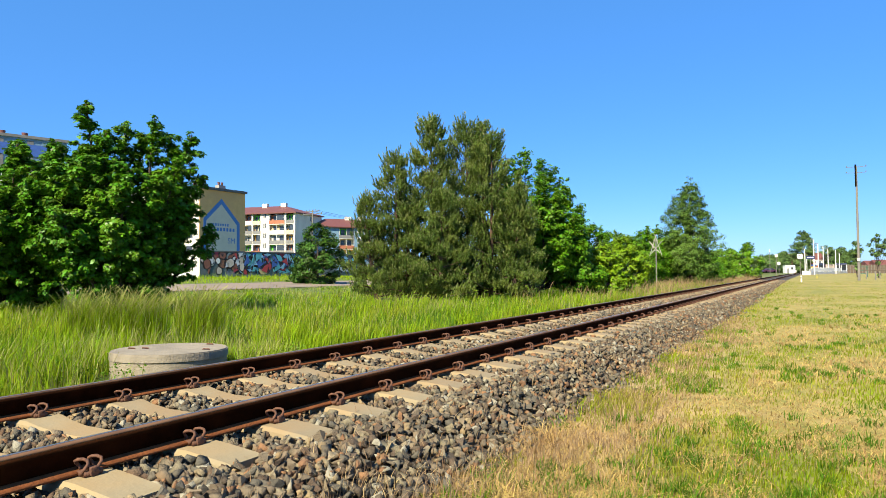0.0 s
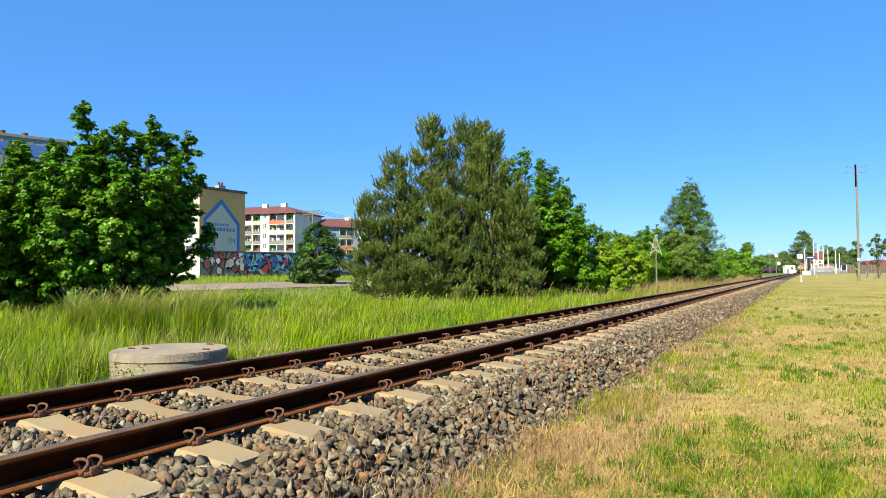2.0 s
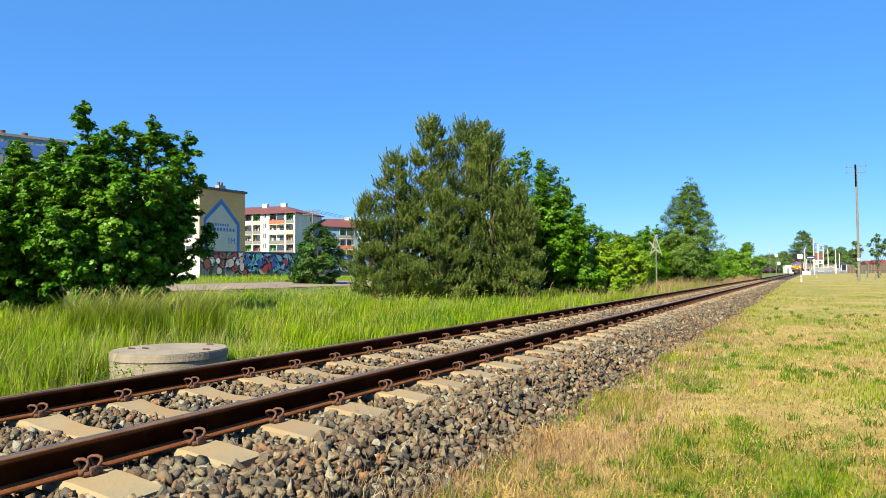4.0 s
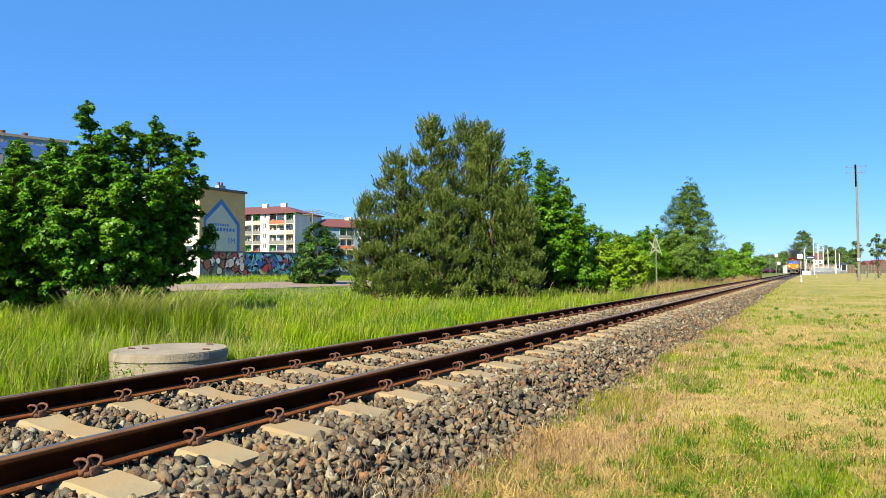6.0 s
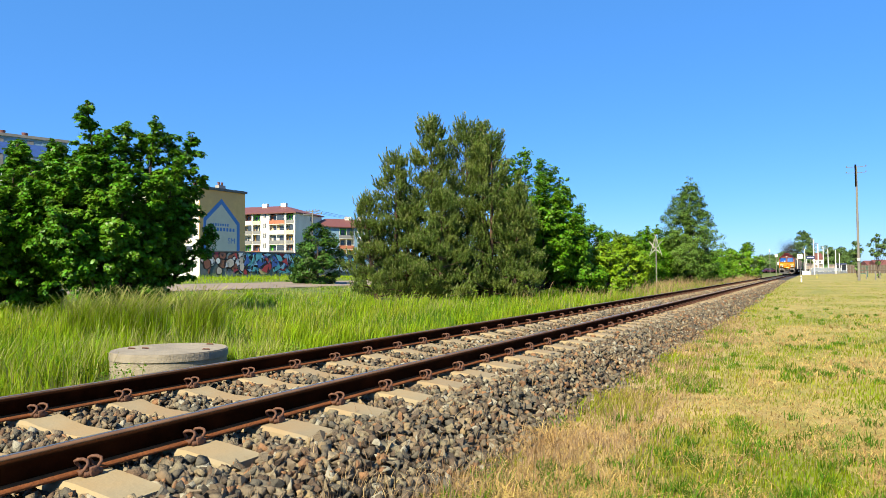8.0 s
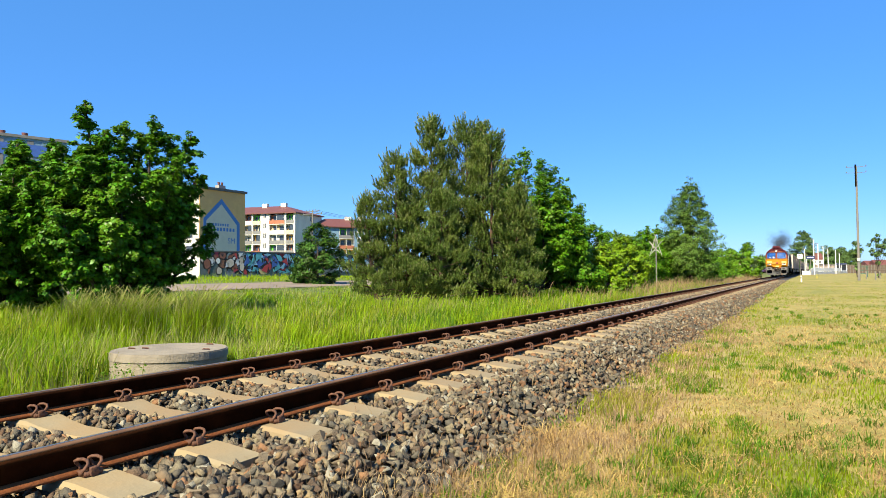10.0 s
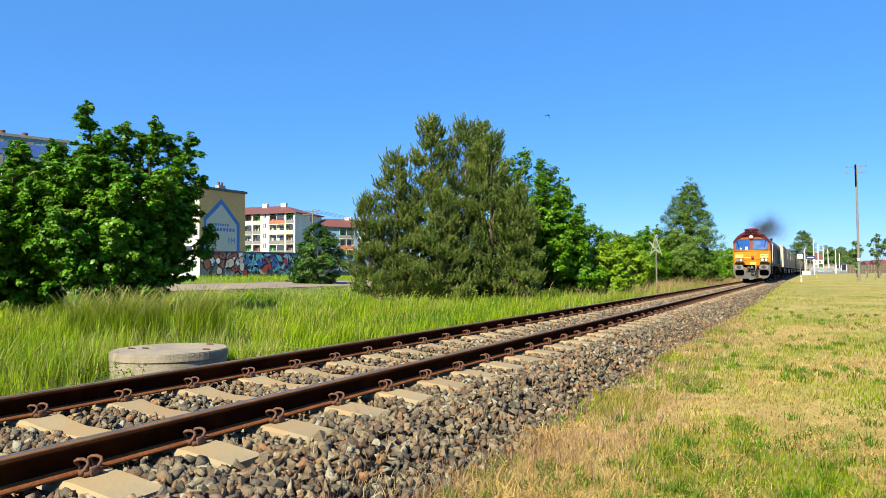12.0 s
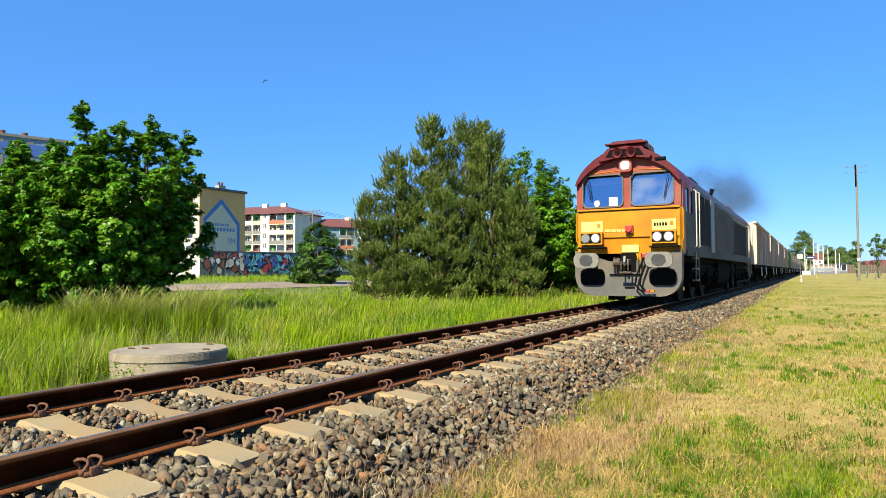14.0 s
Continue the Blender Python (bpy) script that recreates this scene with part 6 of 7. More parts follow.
def setting_materials():
    M.update({
        "ochre": surf("ochre_render", (0.64, 0.385, 0.150), (0.56, 0.335, 0.130), 1.2, 0.9, 0, 0.1, 20, c3=(0.53, 0.32, 0.135), scale3=0.2),
        "mural_grey": surf("mural_beige", (0.57, 0.53, 0.41), (0.52, 0.48, 0.38), 1.0, 0.9),
        "mural_blue": surf("mural_blue", (0.064, 0.184, 0.448), (0.052, 0.160, 0.400), 1.0, 0.8),
        "white_render": surf("white_render", (0.60, 0.56, 0.49), (0.53, 0.49, 0.43), 0.8, 0.9, 0, 0.1, 15, c3=(0.63, 0.59, 0.52), scale3=0.25),
        "white_wall": surf("whitewashed_wall", (0.66, 0.63, 0.56), (0.57, 0.54, 0.48), 1.0, 0.9, 0, 0.2, 12, c3=(0.48, 0.46, 0.42), scale3=0.5),
        "grey_render": surf("grey_render", (0.258, 0.253, 0.243), (0.228, 0.223, 0.214), 0.8, 0.9),
        "roof_red": surf("red_brown_roof", (0.132, 0.044, 0.034), (0.100, 0.034, 0.027), 1.5, 0.6, 0, 0.1, 8),
        "cap_grey": surf("grey_coping", (0.119, 0.119, 0.119), (0.084, 0.084, 0.084), 2, 0.8),
        "wall_base": surf("painted_wall_base", (0.084, 0.120, 0.112), (0.056, 0.076, 0.080), 1.0, 0.8, 0, 0.2, 12, rand=0.2, c3=(0.136, 0.160, 0.176), scale3=0.6),
        "window": surf("window_glass", (0.050, 0.065, 0.084), (0.025, 0.030, 0.040), 2, 0.15),
        "p_yellow": surf("loggia_yellow", (0.66, 0.36, 0.07), None, 2, 0.9),
        "p_orange": surf("parapet_terracotta", (0.36, 0.13, 0.07), None, 2, 0.9),
        "p_grey": surf("parapet_grey", (0.178, 0.178, 0.178), None, 2, 0.9),
        "p_green": surf("loggia_green", (0.13, 0.46, 0.05), None, 2, 0.9),
        "p_blue": surf("facade_blue", (0.149, 0.258, 0.367), None, 2, 0.9),
        "deep_blue": surf("facade_deep_blue", (0.044, 0.120, 0.416), None, 2, 0.8),
        "p_cream": surf("loggia_cream", (0.66, 0.50, 0.30), None, 2, 0.9),
        "steel_white": surf("white_steel", (0.72, 0.71, 0.68), (0.66, 0.65, 0.62), 4, 0.5),
        "sign_blue": surf("sign_blue", (0.015, 0.030, 0.109), None, 4, 0.5),
        "pole_grey": surf("weathered_pole", (0.178, 0.164, 0.144), (0.134, 0.124, 0.109), 3, 0.9, 0, 0.2, 20, stretch=(1, 1, 0.2)),
        "fence_brown": surf("brown_fence", (0.119, 0.090, 0.065), (0.084, 0.062, 0.045), 2, 0.9),
        "yellow_post": surf("yellow_post", (0.397, 0.327, 0.025), None, 4, 0.6),
        "car_purple": surf("dark_plum_paint", (0.050, 0.015, 0.037), (0.040, 0.012, 0.030), 4, 0.3),
        "stake": surf("green_stake", (0.050, 0.109, 0.079), (0.034, 0.079, 0.059), 4, 0.8),
        "lattice": surf("pale_lattice", (0.34, 0.32, 0.27), (0.27, 0.25, 0.215), 4, 0.7),
    })


def wall_frame(a, b):
    """Pose with x along a to b on plan, y away behind the wall, and the length."""
    d = Vector((b.x - a.x, b.y - a.y, 0))
    ang = math.atan2(d.y, d.x)
    return pose(a.x, a.y, 0, 0, 0, math.degrees(ang)), d.length


def bar(bm, u0, u1, z0, z1, y0, y1):
    return box(bm, u0, u1, y0, y1, z0, z1)


def window_part(parent, u0, u1, z0, z1, y=-0.03, frame_mat="white_render"):
    """A window: proud frame and a recessed-looking pane with a middle bar."""
    bm = B()
    t = 0.10
    for a in ((u0, u1, z0, z0 + t), (u0, u1, z1 - t, z1), (u0, u0 + t, z0 + t, z1 - t), (u1 - t, u1, z0 + t, z1 - t), ((u0 + u1) / 2 - 0.05, (u0 + u1) / 2 + 0.05, z0 + t, z1 - t)):
        bar(bm, *a, y - 0.05, y + 0.02)
    w = part("window", bm, M[frame_mat], parent)
    bm = B()
    bar(bm, u0 + 0.02, u1 - 0.02, z0 + 0.02, z1 - 0.02, y - 0.012, y + 0.015)
    part("pane", bm, M["window"], w)


def build_mural_house():
    a, b = ray_point(352, 440, 95), ray_point(432, 440, 102.2)
    m, W = wall_frame(a, b)
    top = ray_point(352, 333, 95).z
    L = 34.0
    h = empty("apartment_block", m)
    tagged(h, "flat-roofed apartment block, ochre gable with a painted house outline", "apartment building")
    bm = B()
    bar(bm, 0, W, 0.0, top, 0, L)
    wall = part("wall", bm, M["white_render"], h, "white rendered facade")
    bm = B()
    bar(bm, -0.04, W + 0.04, 0.0, top - 0.02, -0.12, -0.002)
    gable = part("gable", bm, M["ochre"], h, "ochre gable wall")
    bm = B()
    bar(bm, -0.3, W + 0.3, top, top + 0.35, -0.35, L + 0.3)
    roof = part("roof", bm, M["cap_grey"], h, "flat roof with grey edge")
    for u, y, s in ((W * 0.18, 3, 0.5), (W * 0.62, 2.0, 0.9), (W * 0.5, 12, 0.6)):
        bm = B()
        bar(bm, u, u + s * 1.4, top + 0.3, top + 0.3 + s, y, y + s)
        c = part("chimney", bm, M["grey_render"], roof)
        bm = B()
        for k in range(2):
            cyl(bm, (u + s * (0.35 + 0.7 * k), y + s / 2, top + 0.3 + s), (u + s * (0.35 + 0.7 * k), y + s / 2, top + 0.8 + s), 0.16, 0.2, 10)
        part("cowl", bm, M["roof_red"], c)

    def uz(px_, py_):
        # place on the gable plane under that line of sight
        d = (ray_point(px_, py_, 1.0) - EYE)
        e = m.inverted() @ EYE
        r = m.to_3x3().inverted() @ d
        k = (-0.125 - e.y) / r.y
        q = e + r * k
        return q.x, q.z

    pts = [uz(360, 440), uz(360, 386), uz(392, 352), uz(424, 396), uz(424, 440)]
    inner = [uz(365, 440), uz(365, 390), uz(392, 362), uz(419, 399), uz(419, 440)]
    for k in (0, 4):
        pts[k] = (pts[k][0], 2.0)
        inner[k] = (inner[k][0], 2.0)
    bm = B()
    n = 5
    vo = [[bm.verts.new((u, y, z)) for u, z in ring] for ring, y in ((pts, -0.135), (inner, -0.135), (inner, -0.121), (pts, -0.121))]
    for r0, r1 in ((0, 1), (1, 2), (2, 3), (3, 0)):
        for i in range(4):
            bm.faces.new((vo[r0][i], vo[r0][i + 1], vo[r1][i + 1], vo[r1][i]))
    part("blue_outline", bm, M["mural_blue"], gable, "painted blue house outline")
    bm = B()
    prism(bm, inner, -0.128, -0.121)
    part("mural_field", bm, M["mural_grey"], gable, "painted beige field")
    # the lettered address lines stay plain bars
    for (x0, y0), (x1, y1) in (((372, 396), (406, 401)), ((372, 404), (417, 410))):
        u0, z0 = uz(x0, y1)
        u1, z1 = uz(x1, y0)
        k, step = 0, (u1 - u0) / 8
        for k in range(8):
            bm = B()
            bar(bm, u0 + k * step, u0 + k * step + step * 0.62, z0 + 0.15, z1 - 0.1, -0.136, -0.127)
            part("lettering_bar", bm, M["mural_blue"], gable)
    u0, z0 = uz(403, 431)
    cu = bpy.data.curves.new("lettering", "FONT")
    cu.body, cu.size, cu.extrude = "SM", 1.15, 0.004
    tmp = bpy.data.objects.new("lettering", cu)
    me = bpy.data.meshes.new_from_object(tmp)
    bpy.data.objects.remove(tmp)
    t = link_mesh("lettering", me, M["mural_blue"], gable)
    t.matrix_basis = pose(u0, -0.134, z0, 90, 0, 0)
    # long facade towards the road
    for fl in range(5):
        z = 1.2 + fl * (top - 1.5) / 5
        for k in range(9):
            y = 1.2 + k * 3.6
            bm = B()
            box(bm, -0.07, 0.02, y, y + 1.6, z, z + 1.4)
            w = part("window", bm, M["white_wall"], wall)
            bm = B()
            box(bm, -0.085, -0.03, y + 0.1, y + 1.5, z + 0.1, z + 1.3)
            part("pane", bm, M["window"], w)
        for k in range(4):
            y = 3.2 + k * 7.2
            bm = B()
            box(bm, -1.2, -0.002, y, y + 2.4, z - 0.3, z - 0.15)
            box(bm, -1.2, -1.12, y, y + 2.4, z - 0.15, z + 0.7)
            part("balcony", bm, M["p_cream"] if (k + fl) % 2 else M["p_grey"], wall)


def hip_roof(bm, W, L, z, rise, over=0.6):
    a = [bm.verts.new(p) for p in ((-over, -over, z), (W + over, -over, z), (W + over, L + over, z), (-over, L + over, z))]
    e = [bm.verts.new((v.co.x, v.co.y, z + 0.25)) for v in a]
    i = L / 2
    r = [bm.verts.new((i, L / 2, z + rise)), bm.verts.new((W - i, L / 2, z + rise))]
    bm.faces.new(a[::-1])
    for k in range(4):
        bm.faces.new((a[k], a[(k + 1) % 4], e[(k + 1) % 4], e[k]))
    bm.faces.new((e[0], e[1], r[1], r[0]))
    bm.faces.new((e[1], e[2], r[1]))
    bm.faces.new((e[2], e[3], r[0], r[1]))
    bm.faces.new((e[3], e[0], r[0]))
    return bm


def build_loggia_block(label, left_px, left_d, right_px, right_d, eave_px, extra, depth, cols, storey_px, rows_n, top_row_px, palette, walls, roof_rise, seed):
    """A block of flats whose loggias open on the front; cols are pairs of sight lines along the front."""
    a, b = ray_point(left_px, 440, left_d), ray_point(right_px, 440, right_d)
    d = (a - b).normalized()
    a = a + d * extra
    m, W = wall_frame(a, b)
    top = ray_point(right_px, eave_px, right_d).z
    h = empty("apartment_block", m)
    tagged(h, label, "apartment building")
    e, inv = m.inverted() @ EYE, m.to_3x3().inverted()

    def u_of(px_):
        r = inv @ (ray_point(px_, 440, 1.0) - EYE)
        return (e + r * (-e.y / r.y)).x

    sc = right_d / 1171.6
    st = storey_px * sc
    body = B()
    # front wall piers between the loggias, then the mass behind
    us = sorted(cols)
    edges = [0.0]
    for p0, p1 in us:
        edges += [u_of(p0), u_of(p1)]
    edges.append(W)
    for k in range(0, len(edges), 2):
        if edges[k + 1] > edges[k] + 0.02:
            bm = B()
            bar(bm, edges[k], edges[k + 1], 0.2, top, 0.0, 1.498)
            part("pier", bm, M[walls], h)
    bar(body, 0, W, 0.2, top, 1.5, depth)
    wall = part("wall", body, M[walls], h)
    bm = B()
    hip_roof(bm, W, depth, top, roof_rise)
    roof = part("roof", bm, M["roof_red"], h, "red-brown metal hipped roof")
    for u in (W * 0.55, W * 0.74):
        bm = B()
        bar(bm, u, u + 1.6, top + roof_rise * 0.55, top + roof_rise + 0.7, depth * 0.42, depth * 0.42 + 1.0)
        part("chimney", bm, M["white_render"], roof)
    rng = random.Random(seed)
    z_top = top - top_row_px * sc
    for c, (p0, p1) in enumerate(us):
        u0, u1 = u_of(p0), u_of(p1)
        for r in range(rows_n + 2):
            z1 = z_top - r * st
            z0 = z1 - st
            lg = None
            bm = B()
            bar(bm, u0, u1, z0, z0 + 0.22, -0.10, 1.5)
            lg = part("loggia", bm, M["white_render"], h, "recessed balcony")
            bm = B()
            bar(bm, u0 + 0.002, u1 - 0.002, z0 + 0.22, z1, 0.90, 1.498)
            part("back_wall", bm, M[palette[(c * 3 + r * 5 + seed) % len(palette)]], lg)
            bm = B()
            w = u1 - u0
            bar(bm, u0 + w * 0.18, u0 + w * 0.42, z0 + 0.25, z1 - 0.35, 0.83, 0.898)
            bar(bm, u0 + w * 0.58, u0 + w * 0.86, z0 + 0.9, z1 - 0.35, 0.83, 0.898)
            part("window", bm, M["window"], lg)
            for k in range(3 if w > 3.0 else 2):
                um = u0 + 0.05 + (w - 0.18) * k / (2 if w > 3.0 else 1)
                bm = B()
                bar(bm, um, um + 0.09, z0 + 0.22, z1, -0.07, 0.05)
                part("frame_post", bm, M["steel_white"], lg)
            if (c + 2 * r) % 3 == 0:
                bm = B()
                bar(bm, u0 + w * 0.52, u1 - 0.15, z0 + 1.16, z1 - 0.12, -0.05, -0.02)
                part("glazing", bm, M["window"], lg, "dark balcony glazing")
            bm = B()
            bar(bm, u0 + 0.02, u1 - 0.02, z0 + 0.20, z0 + 1.15, -0.14, -0.08)
            part("parapet", bm, M[("p_grey", "p_orange", "p_grey", "p_grey", "white_render", "p_grey", "p_cream")[(c * 2 + r * 3 + seed) % 7]], lg)
    # stair windows and end windows
    for k in range(0, len(edges), 2):
        if edges[k + 1] - edges[k] > 1.6 and edges[k] > 0:
            um = (edges[k] + edges[k + 1]) / 2
            for r in range(rows_n + 1):
                window_part(wall, um - 0.5, um + 0.5, z_top - r * st - st * 0.35, z_top - r * st + 0.5)
    for r in range(rows_n + 1):
        for y in (depth * 0.55,):
            bm = B()
            z = z_top - r * st - st * 0.55
            box(bm, W - 0.02, W + 0.05, y, y + 1.3, z, z + 1.3)
            part("window", bm, M["window"], wall)


def build_blue_block():
    a, b = ray_point(-70, 300, 92), ray_point(118, 300, 101)
    m, W = wall_frame(a, b)
    top = ray_point(0, 239, 95).z
    h = empty("apartment_block", m)
    tagged(h, "tall flat-roofed apartment block with blue and white stripes", "apartment building")
    bm = B()
    bar(bm, 0, W, 0.2, top, 0, 14)
    wall = part("wall", bm, M["p_blue"], h, "pale blue facade")
    for k in range(7):
        bm = B()
        u = 0.4 + k * W / 7
        bar(bm, u, u + W / 16, 0.2, top - 0.3, -0.06, -0.002)
        part("stripe", bm, M["p_blue"] if k % 2 else M["p_grey"], wall)
    for k in range(10):
        for fl in range(3):
            u, z = 0.9 + k * W / 10, top - 6.6 - fl * 2.8
            window_part(wall, u, u + 1.3, z, z + 1.4, -0.07)
    bm = B()
    bar(bm, W * 0.30, W * 0.80, top - 2.6, top - 0.9, -0.10, -0.062)
    part("blue_band", bm, M["deep_blue"], wall, "deep blue facade band")
    bm = B()
    bar(bm, -0.2, W + 0.2, top, top + 0.4, -0.2, 14.2)
    roof = part("roof", bm, M["p_grey"], h)
    for u in (W * 0.40, W * 0.62):
        bm = B()
        cyl(bm, (u, 3, top + 0.4), (u, 3, top + 1.3), 0.35, 0.45, 12)
        part("chimney", bm, M["roof_red"], roof)


def build_painted_wall():
    p1, p2 = ray_point(353, 492, 61), ray_point(690, 488, 81)
    m, W = wall_frame(p1, p2)
    z0, z1 = float(ground_z(p1.x, p1.y)) - 0.1, ray_point(353, 443, 61).z
    wall = empty("painted_wall", m)
    tagged(wall, "long concrete panel wall covered in colourful graffiti", "wall")
    n = 9
    for k in range(n):
        bm = B()
        bar(bm, k * W / n + 0.012, (k + 1) * W / n - 0.012, z0, z1 - 0.10, 0, 0.22)
        part("panel", bm, M["wall_base"], wall)
    bm = B()
    bar(bm, -0.05, W, z1 - 0.098, z1, -0.06, 0.28)
    part("coping", bm, M["cap_grey"], wall)
    rng = random.Random(19)
    hgt = z1 - z0 - 0.25
    tones = {k: surf("spray_" + k, c, tuple(0.8 * v for v in c), 4, 0.7, rand=0.15) for k, c in {
        "cream": (0.480, 0.432, 0.360), "brown": (0.192, 0.080, 0.052), "white": (0.528, 0.552, 0.576), "black": (0.010, 0.010, 0.012), "teal": (0.080, 0.320, 0.376), "sky": (0.192, 0.376, 0.528),
        "blue": (0.040, 0.104, 0.360), "red": (0.336, 0.040, 0.048), "sand": (0.464, 0.384, 0.184), "mist": (0.288, 0.352, 0.400)}.items()}

    def shape(u, z, ru, rz, kind, tone, layer, parent):
        bm = B()
        k = 14 if kind == "blob" else rng.choice((4, 5, 6))
        a0 = rng.uniform(0, 6.28)
        pts = []
        for i in range(k):
            a = a0 + 2 * math.pi * i / k
            r = rng.uniform(0.85, 1.12) if kind == "blob" else (rng.uniform(0.35, 0.6) if i % 2 else rng.uniform(0.9, 1.3))
            zz = min(max(z + rz * r * math.sin(a), z0 + 0.35), z1 - 0.14)
            pts.append((min(max(u + ru * r * math.cos(a), 0.05), W - 0.1), zz))
        prism(bm, pts, -0.004 * layer - 0.003, -0.001)
        part("spray_shape", bm, tones[tone], parent)

    zones = [(0.2, 4.6, ("cream", "cream", "brown", "white", "cream", "brown"), 18, "blob", 0.36), (0.2, 4.6, ("brown", "white", "red", "brown"), 16, "star", 0.36),
             (4.4, 11.6, ("teal", "sky", "teal", "red", "blue", "teal", "sky", "blue"), 66, "star", 0.45), (6.6, 7.6, ("sand", "blue"), 2, "blob", 0.5), (11.0, 14.2, ("mist", "mist", "teal", "black"), 18, "star", 0.4), (17.0, W - 0.3, ("mist", "teal", "sky", "mist", "black"), 34, "star", 0.45)]
    for u0, u1, pal, cnt, kind, size in zones:
        for i in range(cnt):
            u, z = rng.uniform(u0, u1), z0 + 0.4 + hgt * rng.uniform(0.1, 0.85)
            ru, rz = size * rng.uniform(0.6, 1.2), size * rng.uniform(0.7, 1.4)
            shape(u, z, ru * 1.22, rz * 1.18, kind, "black", 1 + 2 * (i % 5), wall)
            shape(u, z, ru, rz, kind, pal[i % len(pal)], 2 + 2 * (i % 5), wall)
    # whitewashed return facing the sun
    d = Vector((m[0][1], m[1][1], 0)).normalized()
    q = p1 + d * 13.0
    m2, W2 = wall_frame(q, p1)
    ret = empty("white_wall", m2)
    tagged(ret, "whitewashed concrete wall with faint spray lines", "wall")
    for k in range(5):
        bm = B()
        bar(bm, k * W2 / 5 + 0.01, (k + 1) * W2 / 5 - 0.01, z0, z1 - 0.05, 0.0, 0.2)
        part("panel", bm, M["white_wall"], ret)
    for i in range(9):
        bm = B()
        u = W2 - 0.6 - i * 0.75
        zc = z0 + 1.1
        tube(bm, [(u + 0.35 * math.cos(a) * (0.6 + 0.1 * i % 3), -0.004, zc + 0.55 * math.sin(a)) for a in [k * 0.55 for k in range(9 + i % 4)]], 0.03, 4)
        part("spray_line", bm, M["p_grey"], ret)


def build_road():
    ys = np.arange(-200, 420, 6.0)
    v, f = [], []
    for y in ys:
        for x in (-34.2, -30.6, -26.6):
            v.append((x, y, float(ground_z(x, y)) + 0.03))
    for i in range(len(ys) - 1):
        for k in range(2):
            a = i * 3 + k
            f.append((a, a + 1, a + 4, a + 3))
    tagged(arrays("road", np.array(v), np.array(f), M["asphalt"]), "worn grey asphalt road along the far side of the meadow", "road", kind="structure")


def pole_with_arms(name, label, p, h, r, arms, mat="pole_grey", cat="utility pole"):
    o = empty(name, pose(p.x, p.y, p.z))
    tagged(o, label, cat)
    bm = B()
    cyl(bm, (0, 0, -0.3), (0, 0, h), r, r * 0.7, 12)
    part("mast", bm, M[mat], o)
    for z, w, t in arms:
        bm = B()
        box(bm, -w, w, -t, t, z - t, z + t)
        a = part("crossarm", bm, M["cap_grey"], o)
        for s in (-1, -0.5, 0.5, 1):
            bm = B()
            cyl(bm, (s * w * 0.95, 0, z + t), (s * w * 0.95, 0, z + t + 0.22), 0.05, 0.04, 8)
            part("insulator", bm, M["cap_grey"], a)
    return o


def flat_ground(px_, d):
    p = ray_point(px_, 480, d)
    p.z = float(ground_z(p.x, p.y))
    return p


